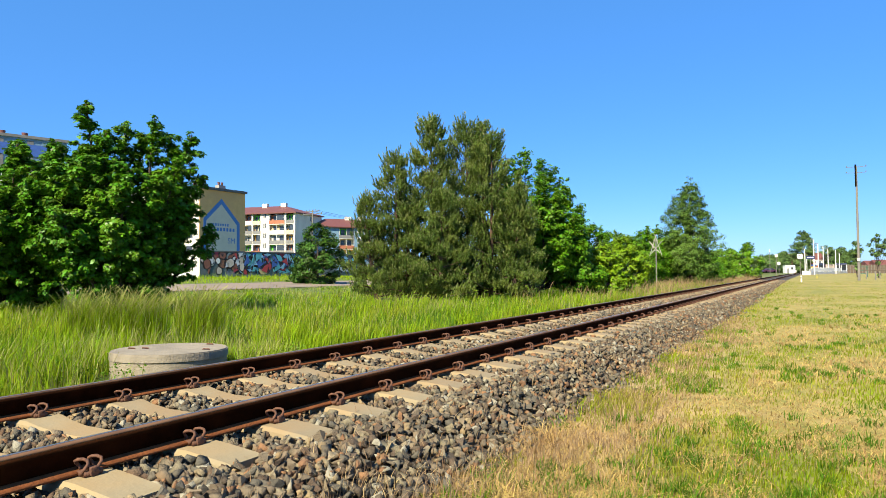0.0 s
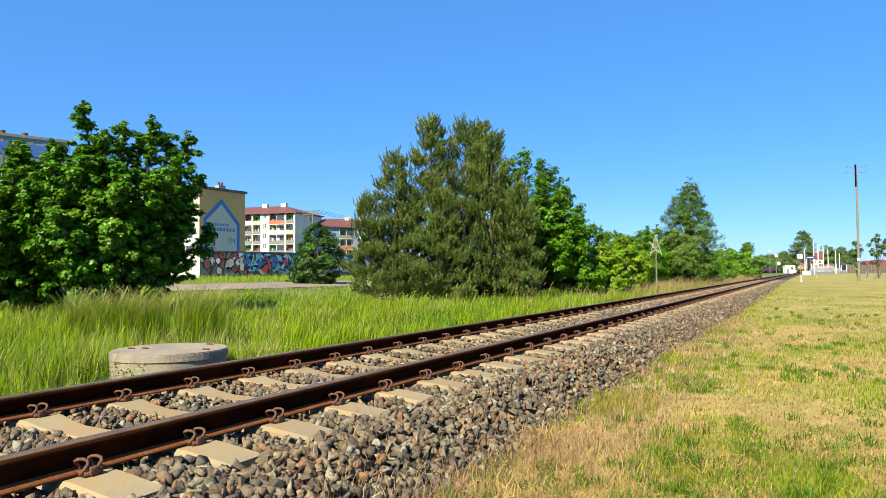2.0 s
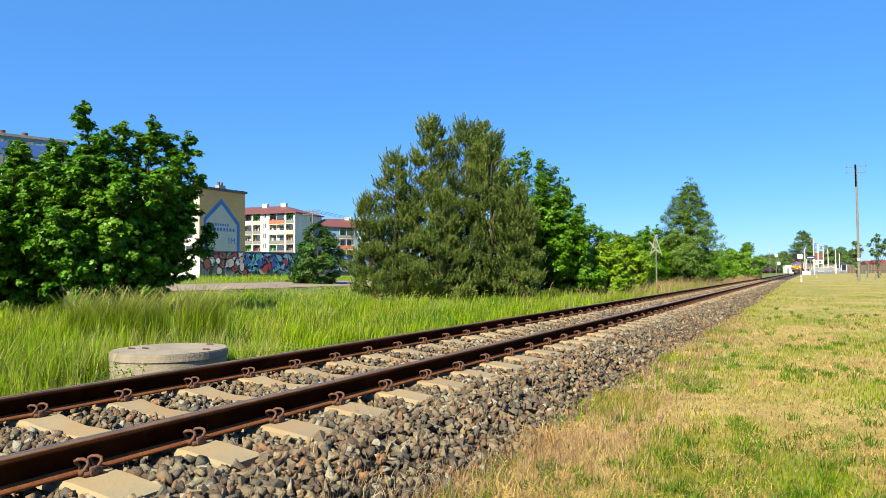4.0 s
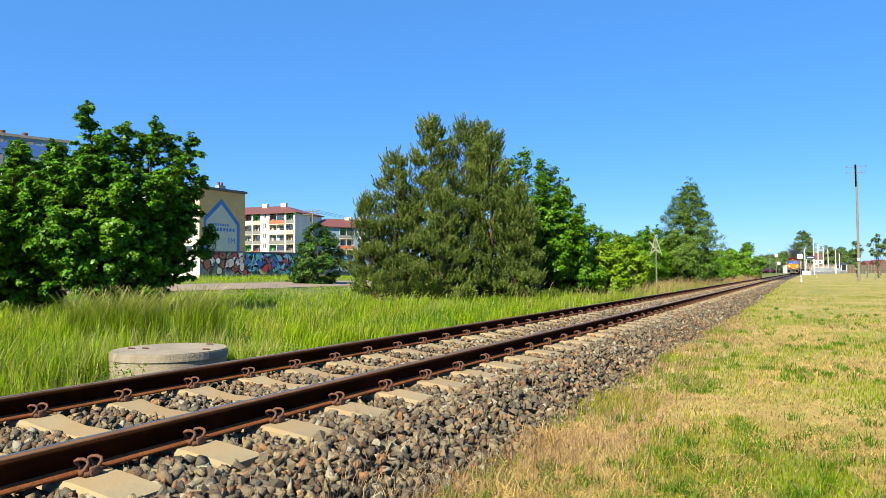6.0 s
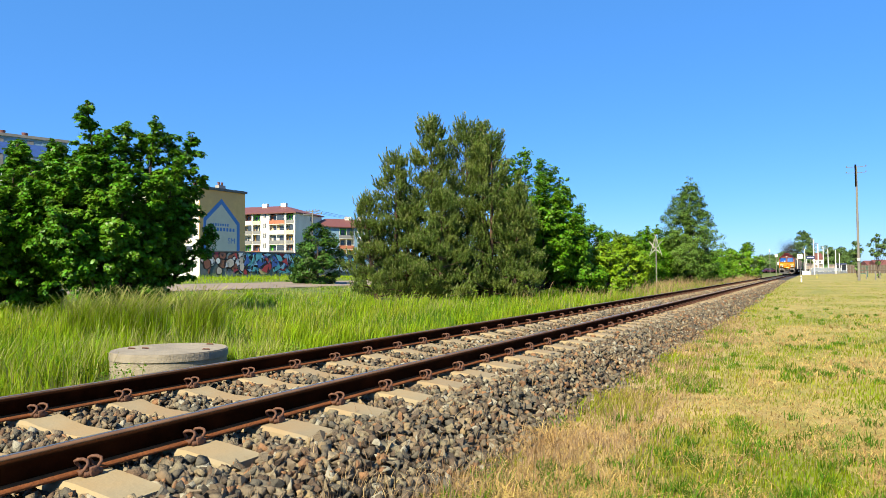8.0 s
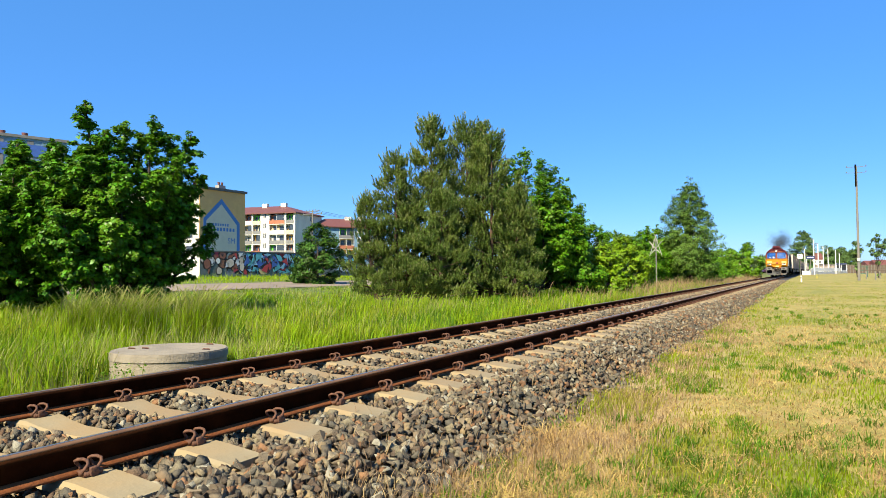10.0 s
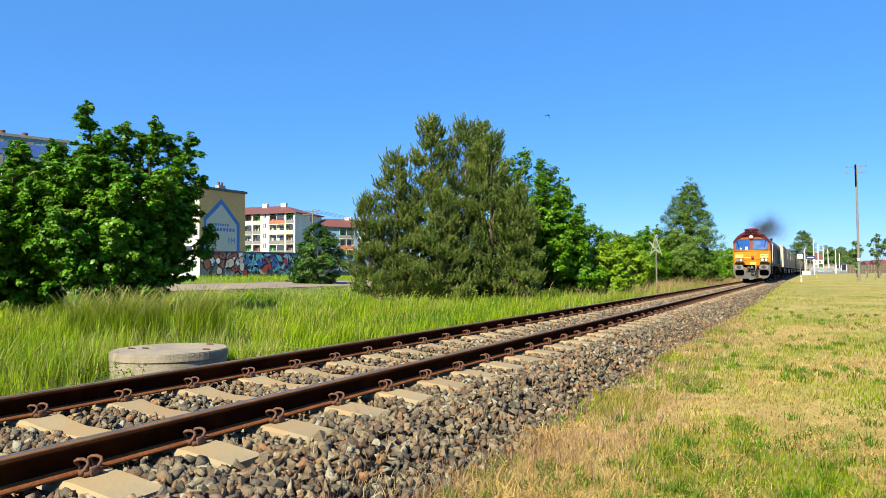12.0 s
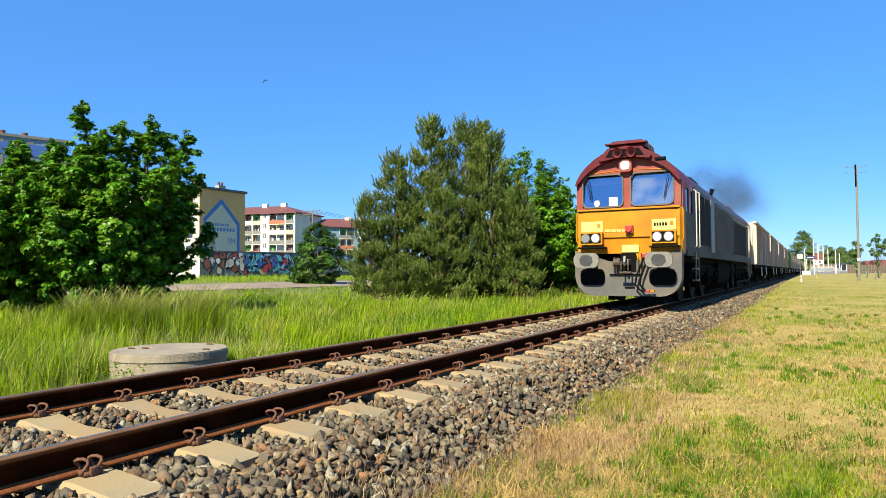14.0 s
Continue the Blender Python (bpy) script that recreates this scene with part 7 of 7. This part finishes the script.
def build_lineside():
    # tall lineside pole on the lawn
    p = ray_point(1520.5, 497, 68)
    p.z = float(ground_z(p.x, p.y))
    h = ray_point(1516, 292, 68).z - p.z
    o = pole_with_arms("utility_pole", "tall slim weathered pole with short wire arms", p, h - 0.1, 0.125, ())
    bm = B()
    box(bm, -0.14, 0.02, -0.10, 0.10, h - 2.2, h + 0.1, 0.02)
    part("pole_head", bm, M["under"], o, "dark pole head bracket")
    for z in (h - 0.15, h - 0.75):
        bm = B()
        box(bm, -0.85, 0.85, -0.025, 0.025, z - 0.02, z + 0.02)
        a = part("crossarm", bm, M["cap_grey"], o)
        for s in (-0.85, 0.85):
            bm = B()
            cyl(bm, (s, 0, z), (s, 0, z + 0.16), 0.05, 0.04, 8)
            part("insulator", bm, M["cap_grey"], a)
    bm = B()
    box(bm, -0.13, 0.13, -0.19, -0.165, 2.0, 2.3)
    part("plate", bm, M["white_rail"], o)
    # lattice trackside marker
    p = ray_point(1162, 500, 45)
    p.z = float(ground_z(p.x, p.y))
    top = ray_point(1162, 415, 45).z - p.z
    o = empty("lattice_marker", pose(p.x, p.y, p.z, 0, 0, -8))
    tagged(o, "pale slatted lattice marker on a thin post", "marker post")
    bm = B()
    cyl(bm, (0, 0, -0.2), (0, 0, top), 0.04, 0.035, 10)
    part("post", bm, M["pole_grey"], o)
    for x0, z0, x1, z1 in ((-0.42, top - 1.45, 0.06, top), (0.42, top - 1.45, -0.06, top), (-0.45, top - 0.45, 0.30, top - 1.30), (0.45, top - 0.45, -0.30, top - 1.30), (-0.45, top - 0.45, -0.1, top - 0.95), (-0.16, top - 0.4, 0.16, top - 0.4), (-0.2, top - 1.12, 0.2, top - 1.12)):
        bm = B()
        tube(bm, [(x0, -0.06, z0), (x1, -0.06, z1)], 0.023, 5)
        part("slat", bm, M["lattice"], o)
    # wooden utility pole behind the wall
    p = ray_point(553, 440, 100)
    p.z = 0.4
    pole_with_arms("utility_pole", "forked wooden pole with crossarms and wires", p, ray_point(553, 371, 100).z - 0.4, 0.16, ((ray_point(553, 374, 100).z - 0.4, 1.3, 0.06), (ray_point(553, 379, 100).z - 0.4, 1.8, 0.05)))
    for k in (-1, 0, 1):
        cz = ray_point(553, 373, 100).z
        bm = B()
        q = ray_point(720, 398, 175)
        pts = []
        for i in range(9):
            u = i / 8
            s = Vector((p.x + k, p.y, cz)).lerp(Vector((q.x + k, q.y, q.z)), u)
            s.z -= 1.2 * 4 * u * (1 - u) * 0.4
            pts.append(s)
        tube(bm, pts, 0.025, 4)
        ob = part("overhead_wire", bm, M["cap_grey"], None)
        tagged(ob, "thin dark overhead wire between poles", "wire", "wires behind the wall")


def post_sign(name, label, px_, top_px, d, w, hgt, mat, base_px=486):
    p = ray_point(px_, base_px, d)
    p.z = float(ground_z(p.x, p.y))
    top = ray_point(px_, top_px, d).z - p.z
    o = empty(name, pose(p.x, p.y, p.z))
    tagged(o, label, "sign")
    bm = B()
    cyl(bm, (0, 0.05, -0.2), (0, 0.05, top), 0.06, 0.05, 8)
    part("post", bm, M["pole_grey"], o)
    bm = B()
    box(bm, -w / 2, w / 2, -0.03, 0.0, top - hgt, top, 0.01)
    part("board", bm, M[mat], o)
    return o, top


def build_platform():
    o, t = post_sign("trackside_sign", "white square trackside board on a dark post", 1416.5, 450, 135, 0.92, 0.92, "steel_white")
    bm = B()
    box(bm, -0.30, 0.22, -0.036, -0.031, t - 0.34, t - 0.22)
    box(bm, -0.10, -0.02, -0.036, -0.031, t - 0.60, t - 0.34)
    part("lettering_bar", bm, M["pole_grey"], o)
    o, t = post_sign("station_sign", "dark blue station name board on white legs", 1435, 453, 150, 1.7, 0.75, "sign_blue")
    for s in (-0.75, 0.75):
        bm = B()
        cyl(bm, (s, 0.06, -0.2), (s, 0.06, t), 0.06, 0.06, 8)
        part("leg", bm, M["steel_white"], o, "white post")
    bm = B()
    box(bm, -0.6, 0.6, -0.036, -0.031, t - 0.42, t - 0.28)
    part("lettering_bar", bm, M["steel_white"], o)
    for px_, tp, d in ((1363, 442, 150), (1374.5, 450, 150), (1379, 464, 140), (1446, 465, 170)):
        post_sign("small_sign", "small white board on a thin lineside post", px_, tp, d, 0.55 if tp > 445 else 0.12, 0.6, "steel_white")
    # platform with its ramp and white railing wall
    a, b = ray_point(1431, 486, 152), ray_point(1502, 482, 236)
    m, W = wall_frame(a, b)
    m.translation.z = float(ground_z(a.x, a.y)) - 0.05
    pf = empty("platform", m)
    tagged(pf, "low white station platform with a pale railing", "platform")
    bm = B()
    prism(bm, [(0, 0.0), (8, 0.75), (W, 0.75), (W, 0.0)], 0, 1.4)
    part("platform_body", bm, M["white_wall"], pf)
    for k in range(int(W / 2.4)):
        u = 1.0 + k * 2.4
        z = min(u / 8, 1) * 0.75
        bm = B()
        box(bm, u - 0.03, u + 0.03, -0.02, 0.04, z, z + 1.1)
        part("railing_post", bm, M["steel_white"], pf)
        bm = B()
        z2 = min((u + 2.4) / 8, 1) * 0.75
        prism_v = [(u + 0.035, z + 0.08), (u + 2.365, z2 + 0.08), (u + 2.365, z2 + 1.05), (u + 0.035, z + 1.05)]
        prism(bm, prism_v, 0.0, 0.03)
        part("railing_panel", bm, M["steel_white"], pf)
    # ramp block by the track end
    p = flat_ground(1427, 152)
    bm = B()
    box(bm, -0.85, 0.95, -1.0, 1.0, -0.1, 0.95, 0.03)
    rb = part("concrete_ramp_end", bm, M["white_wall"], None)
    rb.matrix_basis = pose(p.x, p.y, p.z)
    tagged(rb, "pale concrete block at the platform end", "concrete block")
    # lamp posts
    for px_, tp, d in ((1441, 424, 165), (1448.5, 431, 172), (1457.5, 436, 182), (1466, 440, 190), (1479.5, 443, 200), (1486, 448, 212), (1425, 440, 190)):
        p = flat_ground(px_, d)
        h = ray_point(px_, tp, d).z - p.z
        lp = empty("platform_lamp", pose(p.x, p.y, p.z))
        tagged(lp, "slim white platform lamp post", "lamp post", "platform lamps")
        bm = B()
        cyl(bm, (0, 0, -0.1), (0, 0, h), 0.13, 0.08, 10)
        part("mast", bm, M["steel_white"], lp)
        bm = B()
        box(bm, -0.7, 0.1, -0.12, 0.12, h - 0.05, h + 0.06, 0.02)
        part("lamp_head", bm, M["p_grey"], lp)
    # shelter
    p = flat_ground(1489, 215)
    sh = empty("platform_shelter", pose(p.x, p.y, 0.4))
    tagged(sh, "platform shelter with a blue roof edge", "shelter")
    bm = B()
    box(bm, -1.5, 1.5, -1, 1, 2.2, 2.6, 0.03)
    part("roof", bm, M["sign_blue"], sh)
    for x in (-1.4, 0, 1.4):
        bm = B()
        cyl(bm, (x, -0.9, 0), (x, -0.9, 2.2), 0.06, 0.06, 8)
        part("post", bm, M["steel_white"], sh)
    bm = B()
    box(bm, -1.4, 1.4, 0.9, 0.95, 0.3, 2.15)
    part("rear_panel", bm, M["p_grey"], sh)
    # white cabin across the line
    p = flat_ground(1396.5, 285)
    cb = empty("white_cabin", pose(p.x, p.y, p.z, 0, 0, 20))
    tagged(cb, "small white lineside cabin with a flat roof", "cabin")
    bm = B()
    box(bm, -2.05, 2.05, -1.4, 1.4, 0, 3.5, 0.03)
    part("wall", bm, M["steel_white"], cb)
    bm = B()
    box(bm, -2.2, 2.2, -1.55, 1.55, 3.502, 3.65, 0.02)
    part("roof", bm, M["p_grey"], cb)
    bm = B()
    box(bm, 0.3, 1.1, -1.45, -1.402, 1.6, 2.6)
    part("window", bm, M["window"], cb)
    bm = B()
    box(bm, -1.3, -0.4, -1.45, -1.402, 0.05, 2.2)
    part("door", bm, M["p_grey"], cb)
    # parked car
    p = flat_ground(1361, 215)
    car = empty("car", pose(p.x, p.y, p.z + 0.55, 0, 0, 28))
    tagged(car, "dark plum car parked beyond the line", "car")
    bm = B()
    prism(bm, [(-2.1, 0.25), (-2.1, 0.75), (-1.3, 0.92), (-0.7, 1.42), (0.8, 1.45), (1.5, 0.98), (2.1, 0.85), (2.1, 0.25)], -0.85, 0.85)
    bmesh.ops.bevel(bm, geom=bm.edges[:], offset=0.06, segments=2, affect="EDGES")
    part("body", bm, M["car_purple"], car)
    bm = B()
    prism(bm, [(-1.15, 0.95), (-0.65, 1.36), (0.75, 1.38), (1.3, 0.98)], -0.87, 0.87)
    part("side_glass", bm, M["window"], car)
    for x in (-1.3, 1.3):
        for y in (-0.8, 0.8):
            bm = B()
            cyl(bm, (x, y - 0.1, 0.32), (x, y + 0.1, 0.32), 0.32, 0.32, 16)
            part("wheel", bm, M["under"], car)
    # short posts in the grass
    for px_, d, tp, bp, mt, lb in ((1418.5, 62, 492, 503, "steel_white", "short white marker post at the lawn edge"), (1446, 88, 487.5, 495, "yellow_post", "short yellow marker post in the grass")):
        p = ray_point(px_, bp, d)
        p.z = float(ground_z(p.x, p.y))
        h = (bp - tp) / 1171.6 * d
        o = empty("marker_post", pose(p.x, p.y, p.z))
        tagged(o, lb, "marker post")
        bm = B()
        box(bm, -0.06, 0.06, -0.05, 0.05, -0.1, h, 0.02)
        part("post", bm, M[mt], o)
        bm = B()
        box(bm, -0.05, 0.05, -0.056, -0.052, h * 0.55, h * 0.75)
        part("band", bm, M["p_grey"], o)
    # brown fence and allotment clutter on the right
    a, b = ray_point(1500, 480, 205), ray_point(1600, 480, 190)
    m, W = wall_frame(a, b)
    m.translation.z = float(ground_z(a.x, a.y))
    fc = empty("board_fence", m)
    tagged(fc, "long brown board fence beyond the lawn", "fence")
    n = 18
    for k in range(n):
        bm = B()
        box(bm, k * W / n + 0.03, (k + 1) * W / n - 0.03, 0, 0.05, 0.15, 2.6, 0.01)
        part("board_panel", bm, M["fence_brown"], fc)
        bm = B()
        box(bm, k * W / n - 0.07, k * W / n + 0.029, -0.05, 0.1, 0, 2.75)
        part("fence_post", bm, M["pole_grey"], fc)
    for px_, d in ((1528, 100),):
        p = flat_ground(px_, d)
        st = empty("tree_stake_frame", pose(p.x, p.y, p.z))
        tagged(st, "green painted stakes round a young tree", "stakes")
        for x, y in ((-0.5, -0.5), (0.5, -0.5), (0.5, 0.5), (-0.5, 0.5)):
            bm = B()
            cyl(bm, (x, y, -0.1), (x * 0.9, y * 0.9, 1.7), 0.06, 0.05, 8)
            part("stake", bm, M["stake"], st)
        for z in (0.5, 1.0, 1.5):
            bm = B()
            box(bm, -0.55, 0.55, -0.56, -0.52, z, z + 0.10)
            part("slat", bm, M["stake"], st)
    for px_, d in ((1545, 78), (1562, 74)):
        p = flat_ground(px_, d)
        tb = empty("wooden_rail", pose(p.x, p.y, p.z, 0, 0, 15))
        tagged(tb, "low weathered timber rail standing on the lawn", "rail stand")
        bm = B()
        box(bm, -0.9, 0.9, -0.1, 0.1, 1.0, 1.12, 0.02)
        part("top_beam", bm, M["fence_brown"], tb)
        for x in (-0.7, 0.7):
            bm = B()
            box(bm, x - 0.05, x + 0.05, -0.05, 0.05, -0.1, 1.0)
            part("leg", bm, M["pole_grey"], tb)
    # far houses with red roofs
    for px_, d, w, eave, rise in ((1386, 380, 8, 4.5, 3.0), (1310, 330, 8, 4.5, 3.0), (1437, 400, 10, 7.5, 4.0), (1541, 330, 6, 3.4, 2.4), (1558, 325, 7, 3.4, 2.6), (1408, 420, 10, 6.5, 5.5)):
        p = flat_ground(px_, d)
        ho = empty("distant_house", pose(p.x, p.y, p.z, 0, 0, 22))
        tagged(ho, "distant house with a red tiled roof", "house", "houses beyond the platform")
        bm = B()
        box(bm, -w / 2, w / 2, -4, 4, 0, eave)
        wl = part("wall", bm, M["white_render"], ho)
        for u in (-w * 0.3, 0.0, w * 0.3):
            window_part(wl, u - 0.6, u + 0.6, eave - 2.2, eave - 0.7, -4.03)
        bm = B()
        v = [bm.verts.new(q) for q in ((-w / 2 - 0.4, -4.4, eave), (w / 2 + 0.4, -4.4, eave), (w / 2 + 0.4, 4.4, eave), (-w / 2 - 0.4, 4.4, eave), (-w / 2 - 0.4, 0, eave + rise), (w / 2 + 0.4, 0, eave + rise))]
        for fc_ in ((0, 1, 5, 4), (2, 3, 4, 5), (1, 2, 5), (3, 0, 4), (3, 2, 1, 0)):
            bm.faces.new([v[i] for i in fc_])
        part("roof", bm, M["roof_red"], ho)


def build_setting():
    setting_materials()
    build_road()
    build_mural_house()
    build_loggia_block("red-roofed apartment block with rows of coloured loggias", 432, 185, 522, 180, 377, 16, 15, [(414, 428), (432.5, 446), (447, 461), (476, 503.5), (505.5, 519.5)], 18.0, 4, 1.5, ("p_yellow", "p_cream", "p_green", "white_render", "p_cream", "p_orange"), "white_render", 2.9, 2)
    build_loggia_block("red-roofed apartment block, cream and blue, with balconies", 598, 192, 676, 198, 405, 8, 12, [(600, 627), (644, 658)], 18.0, 3, 1.5, ("p_yellow", "p_cream", "p_green"), "p_blue", 3.0, 5)
    build_blue_block()
    build_painted_wall()
    build_lineside()
    build_platform()

# ---------------------------------------------------------------- build

build_ground()
build_rails()
build_well()
maple = build_trees()
build_grass()
train_materials()
build_setting()
loco, spin = build_loco()
for ob in loco.children_recursive:
    if ob.type == "MESH" and ob.parent.name.split(".")[0] not in ("wheelset", "bogie"):
        ob.data.transform(Matrix.Diagonal((0.955, 1, 1, 1)))
cream = build_wagon(M["cream"], "high-sided open freight wagon in weathered cream")
lime = build_wagon(M["green_wagon"], "high-sided open freight wagon in bright green")
wagons = []
for i in range(26):
    green = i in (4, 11, 16)
    src = lime if green else cream
    wagons.append(src if (i in (0, 4)) else copy_thing(src, pose(0, 0, 0)))
plume, puffs = build_smoke()
bird, wings = build_bird()
build_sleepers()
build_ballast()

# ---------------------------------------------------------------- what moves

TIMES = [(0.0, 301.0), (1.0, 280.4), (2.0, 259.8), (3.2, 235.2), (5.3, 192.3), (6.5, 167.8), (8.2, 133.2), (9.3, 111.0), (10.3, 90.4), (10.6, 84.6), (11.0, 76.4), (11.5, 65.3), (12.0, 54.7), (12.5, 44.3), (13.0, 34.5), (13.5, 25.3), (13.8, 19.8), (14.0, 16.1)]


def front_at(t):
    return float(np.interp(t, [a for a, _ in TIMES], [b for _, b in TIMES]))


def on_line(s_front, length):
    """Pose of a vehicle whose ends both lie on the track's axis."""
    x0, y0, _ = line_at(s_front)
    x1, y1, _ = line_at(s_front + length)
    return pose(x0, y0, 0, 0, 0, -math.degrees(math.atan2(x1 - x0, y1 - y0)))


def motions():
    grid = [t for t, _ in TIMES]
    walk(loco, [(t, on_line(front_at(t), 20.2)) for t in grid])
    walk(plume, [(t, on_line(front_at(t), 20.2)) for t in grid])
    for i, w in enumerate(wagons):
        walk(w, [(t, on_line(front_at(t) + 20.85 + 14.04 * i, 14.04)) for t in grid])
    # wheels of the locomotive roll
    steps = [k / FPS for k in range(int(14 * FPS) + 1)]
    s0 = front_at(0)
    for wheel in spin:
        y = wheel.matrix_basis.translation.y
        walk(wheel, [(t, pose(0, y, 0.53) @ Matrix.Rotation((s0 - front_at(t)) / 0.53, 4, "X")) for t in steps])
    # smoke rolls and spreads a little
    rng = random.Random(8)
    for ob, c in puffs:
        a, b, g = rng.uniform(0, 6.28), rng.uniform(0.5, 1.1), rng.uniform(0.1, 0.35)
        walk(ob, [(0.5 * k, pose(c[0] + g * math.sin(a + b * k), c[1] + 1.6 * g * math.sin(1.7 * a + b * k), c[2] + g * math.cos(a + b * k), 6 * math.sin(k * b), 0, 8 * math.sin(k * b + a))) for k in range(29)])
    # the swift
    way = [(0.0, 1900, 470, 150), (4.0, 1760, 455, 120), (8.2, 1500, 430, 80), (10.3, 1351, 406, 44), (10.5, 1326, 392, 42), (11.0, 1226, 332, 38), (11.5, 1123, 279, 35), (11.8, 1030, 230, 32), (12.1, 942, 194, 29), (12.5, 826, 164, 26),
           (12.7, 768, 162, 26), (13.0, 687, 162, 27), (13.3, 626, 166, 29), (13.6, 558, 166, 30), (13.8, 513, 150, 31), (14.0, 470, 142, 32)]
    pts = [(t, ray_point(a, b, d)) for t, a, b, d in way]
    rows = []
    for i, (t, p) in enumerate(pts):
        q = pts[min(i + 1, len(pts) - 1)][1] - pts[max(i - 1, 0)][1]
        rows.append((t, Matrix.Translation(p) @ (-q).to_track_quat("Y", "Z").to_matrix().to_4x4() @ Matrix.Rotation(0.5, 4, "Y")))
    walk(bird, rows)
    for w, s in wings:
        walk(w, [(0.1 * k, pose(s * 0.012, 0, 0.008, 0, s * (-38 if k % 2 else 30), 0)) for k in range(141)])
    # the maple sways in the wind
    base = maple.matrix_basis.copy()
    sway = [(0, 0.0), (0.7, -0.5), (1.5, -1.1), (2.2, -0.4), (3.0, 0.1), (4.0, -0.6), (5.3, 0.2), (6.5, 0.2), (7.5, 0.25), (8.2, 0.1), (9.3, -0.7), (10.3, 0.0), (11.0, 0.2), (12.0, 0.1), (12.5, -0.1), (13.2, -0.6), (14.0, -1.0)]
    walk(maple, [(t, base @ Matrix.Rotation(radians(a), 4, Vector((-0.2, 1.0, 0.0)))) for t, a in sway])


motions()
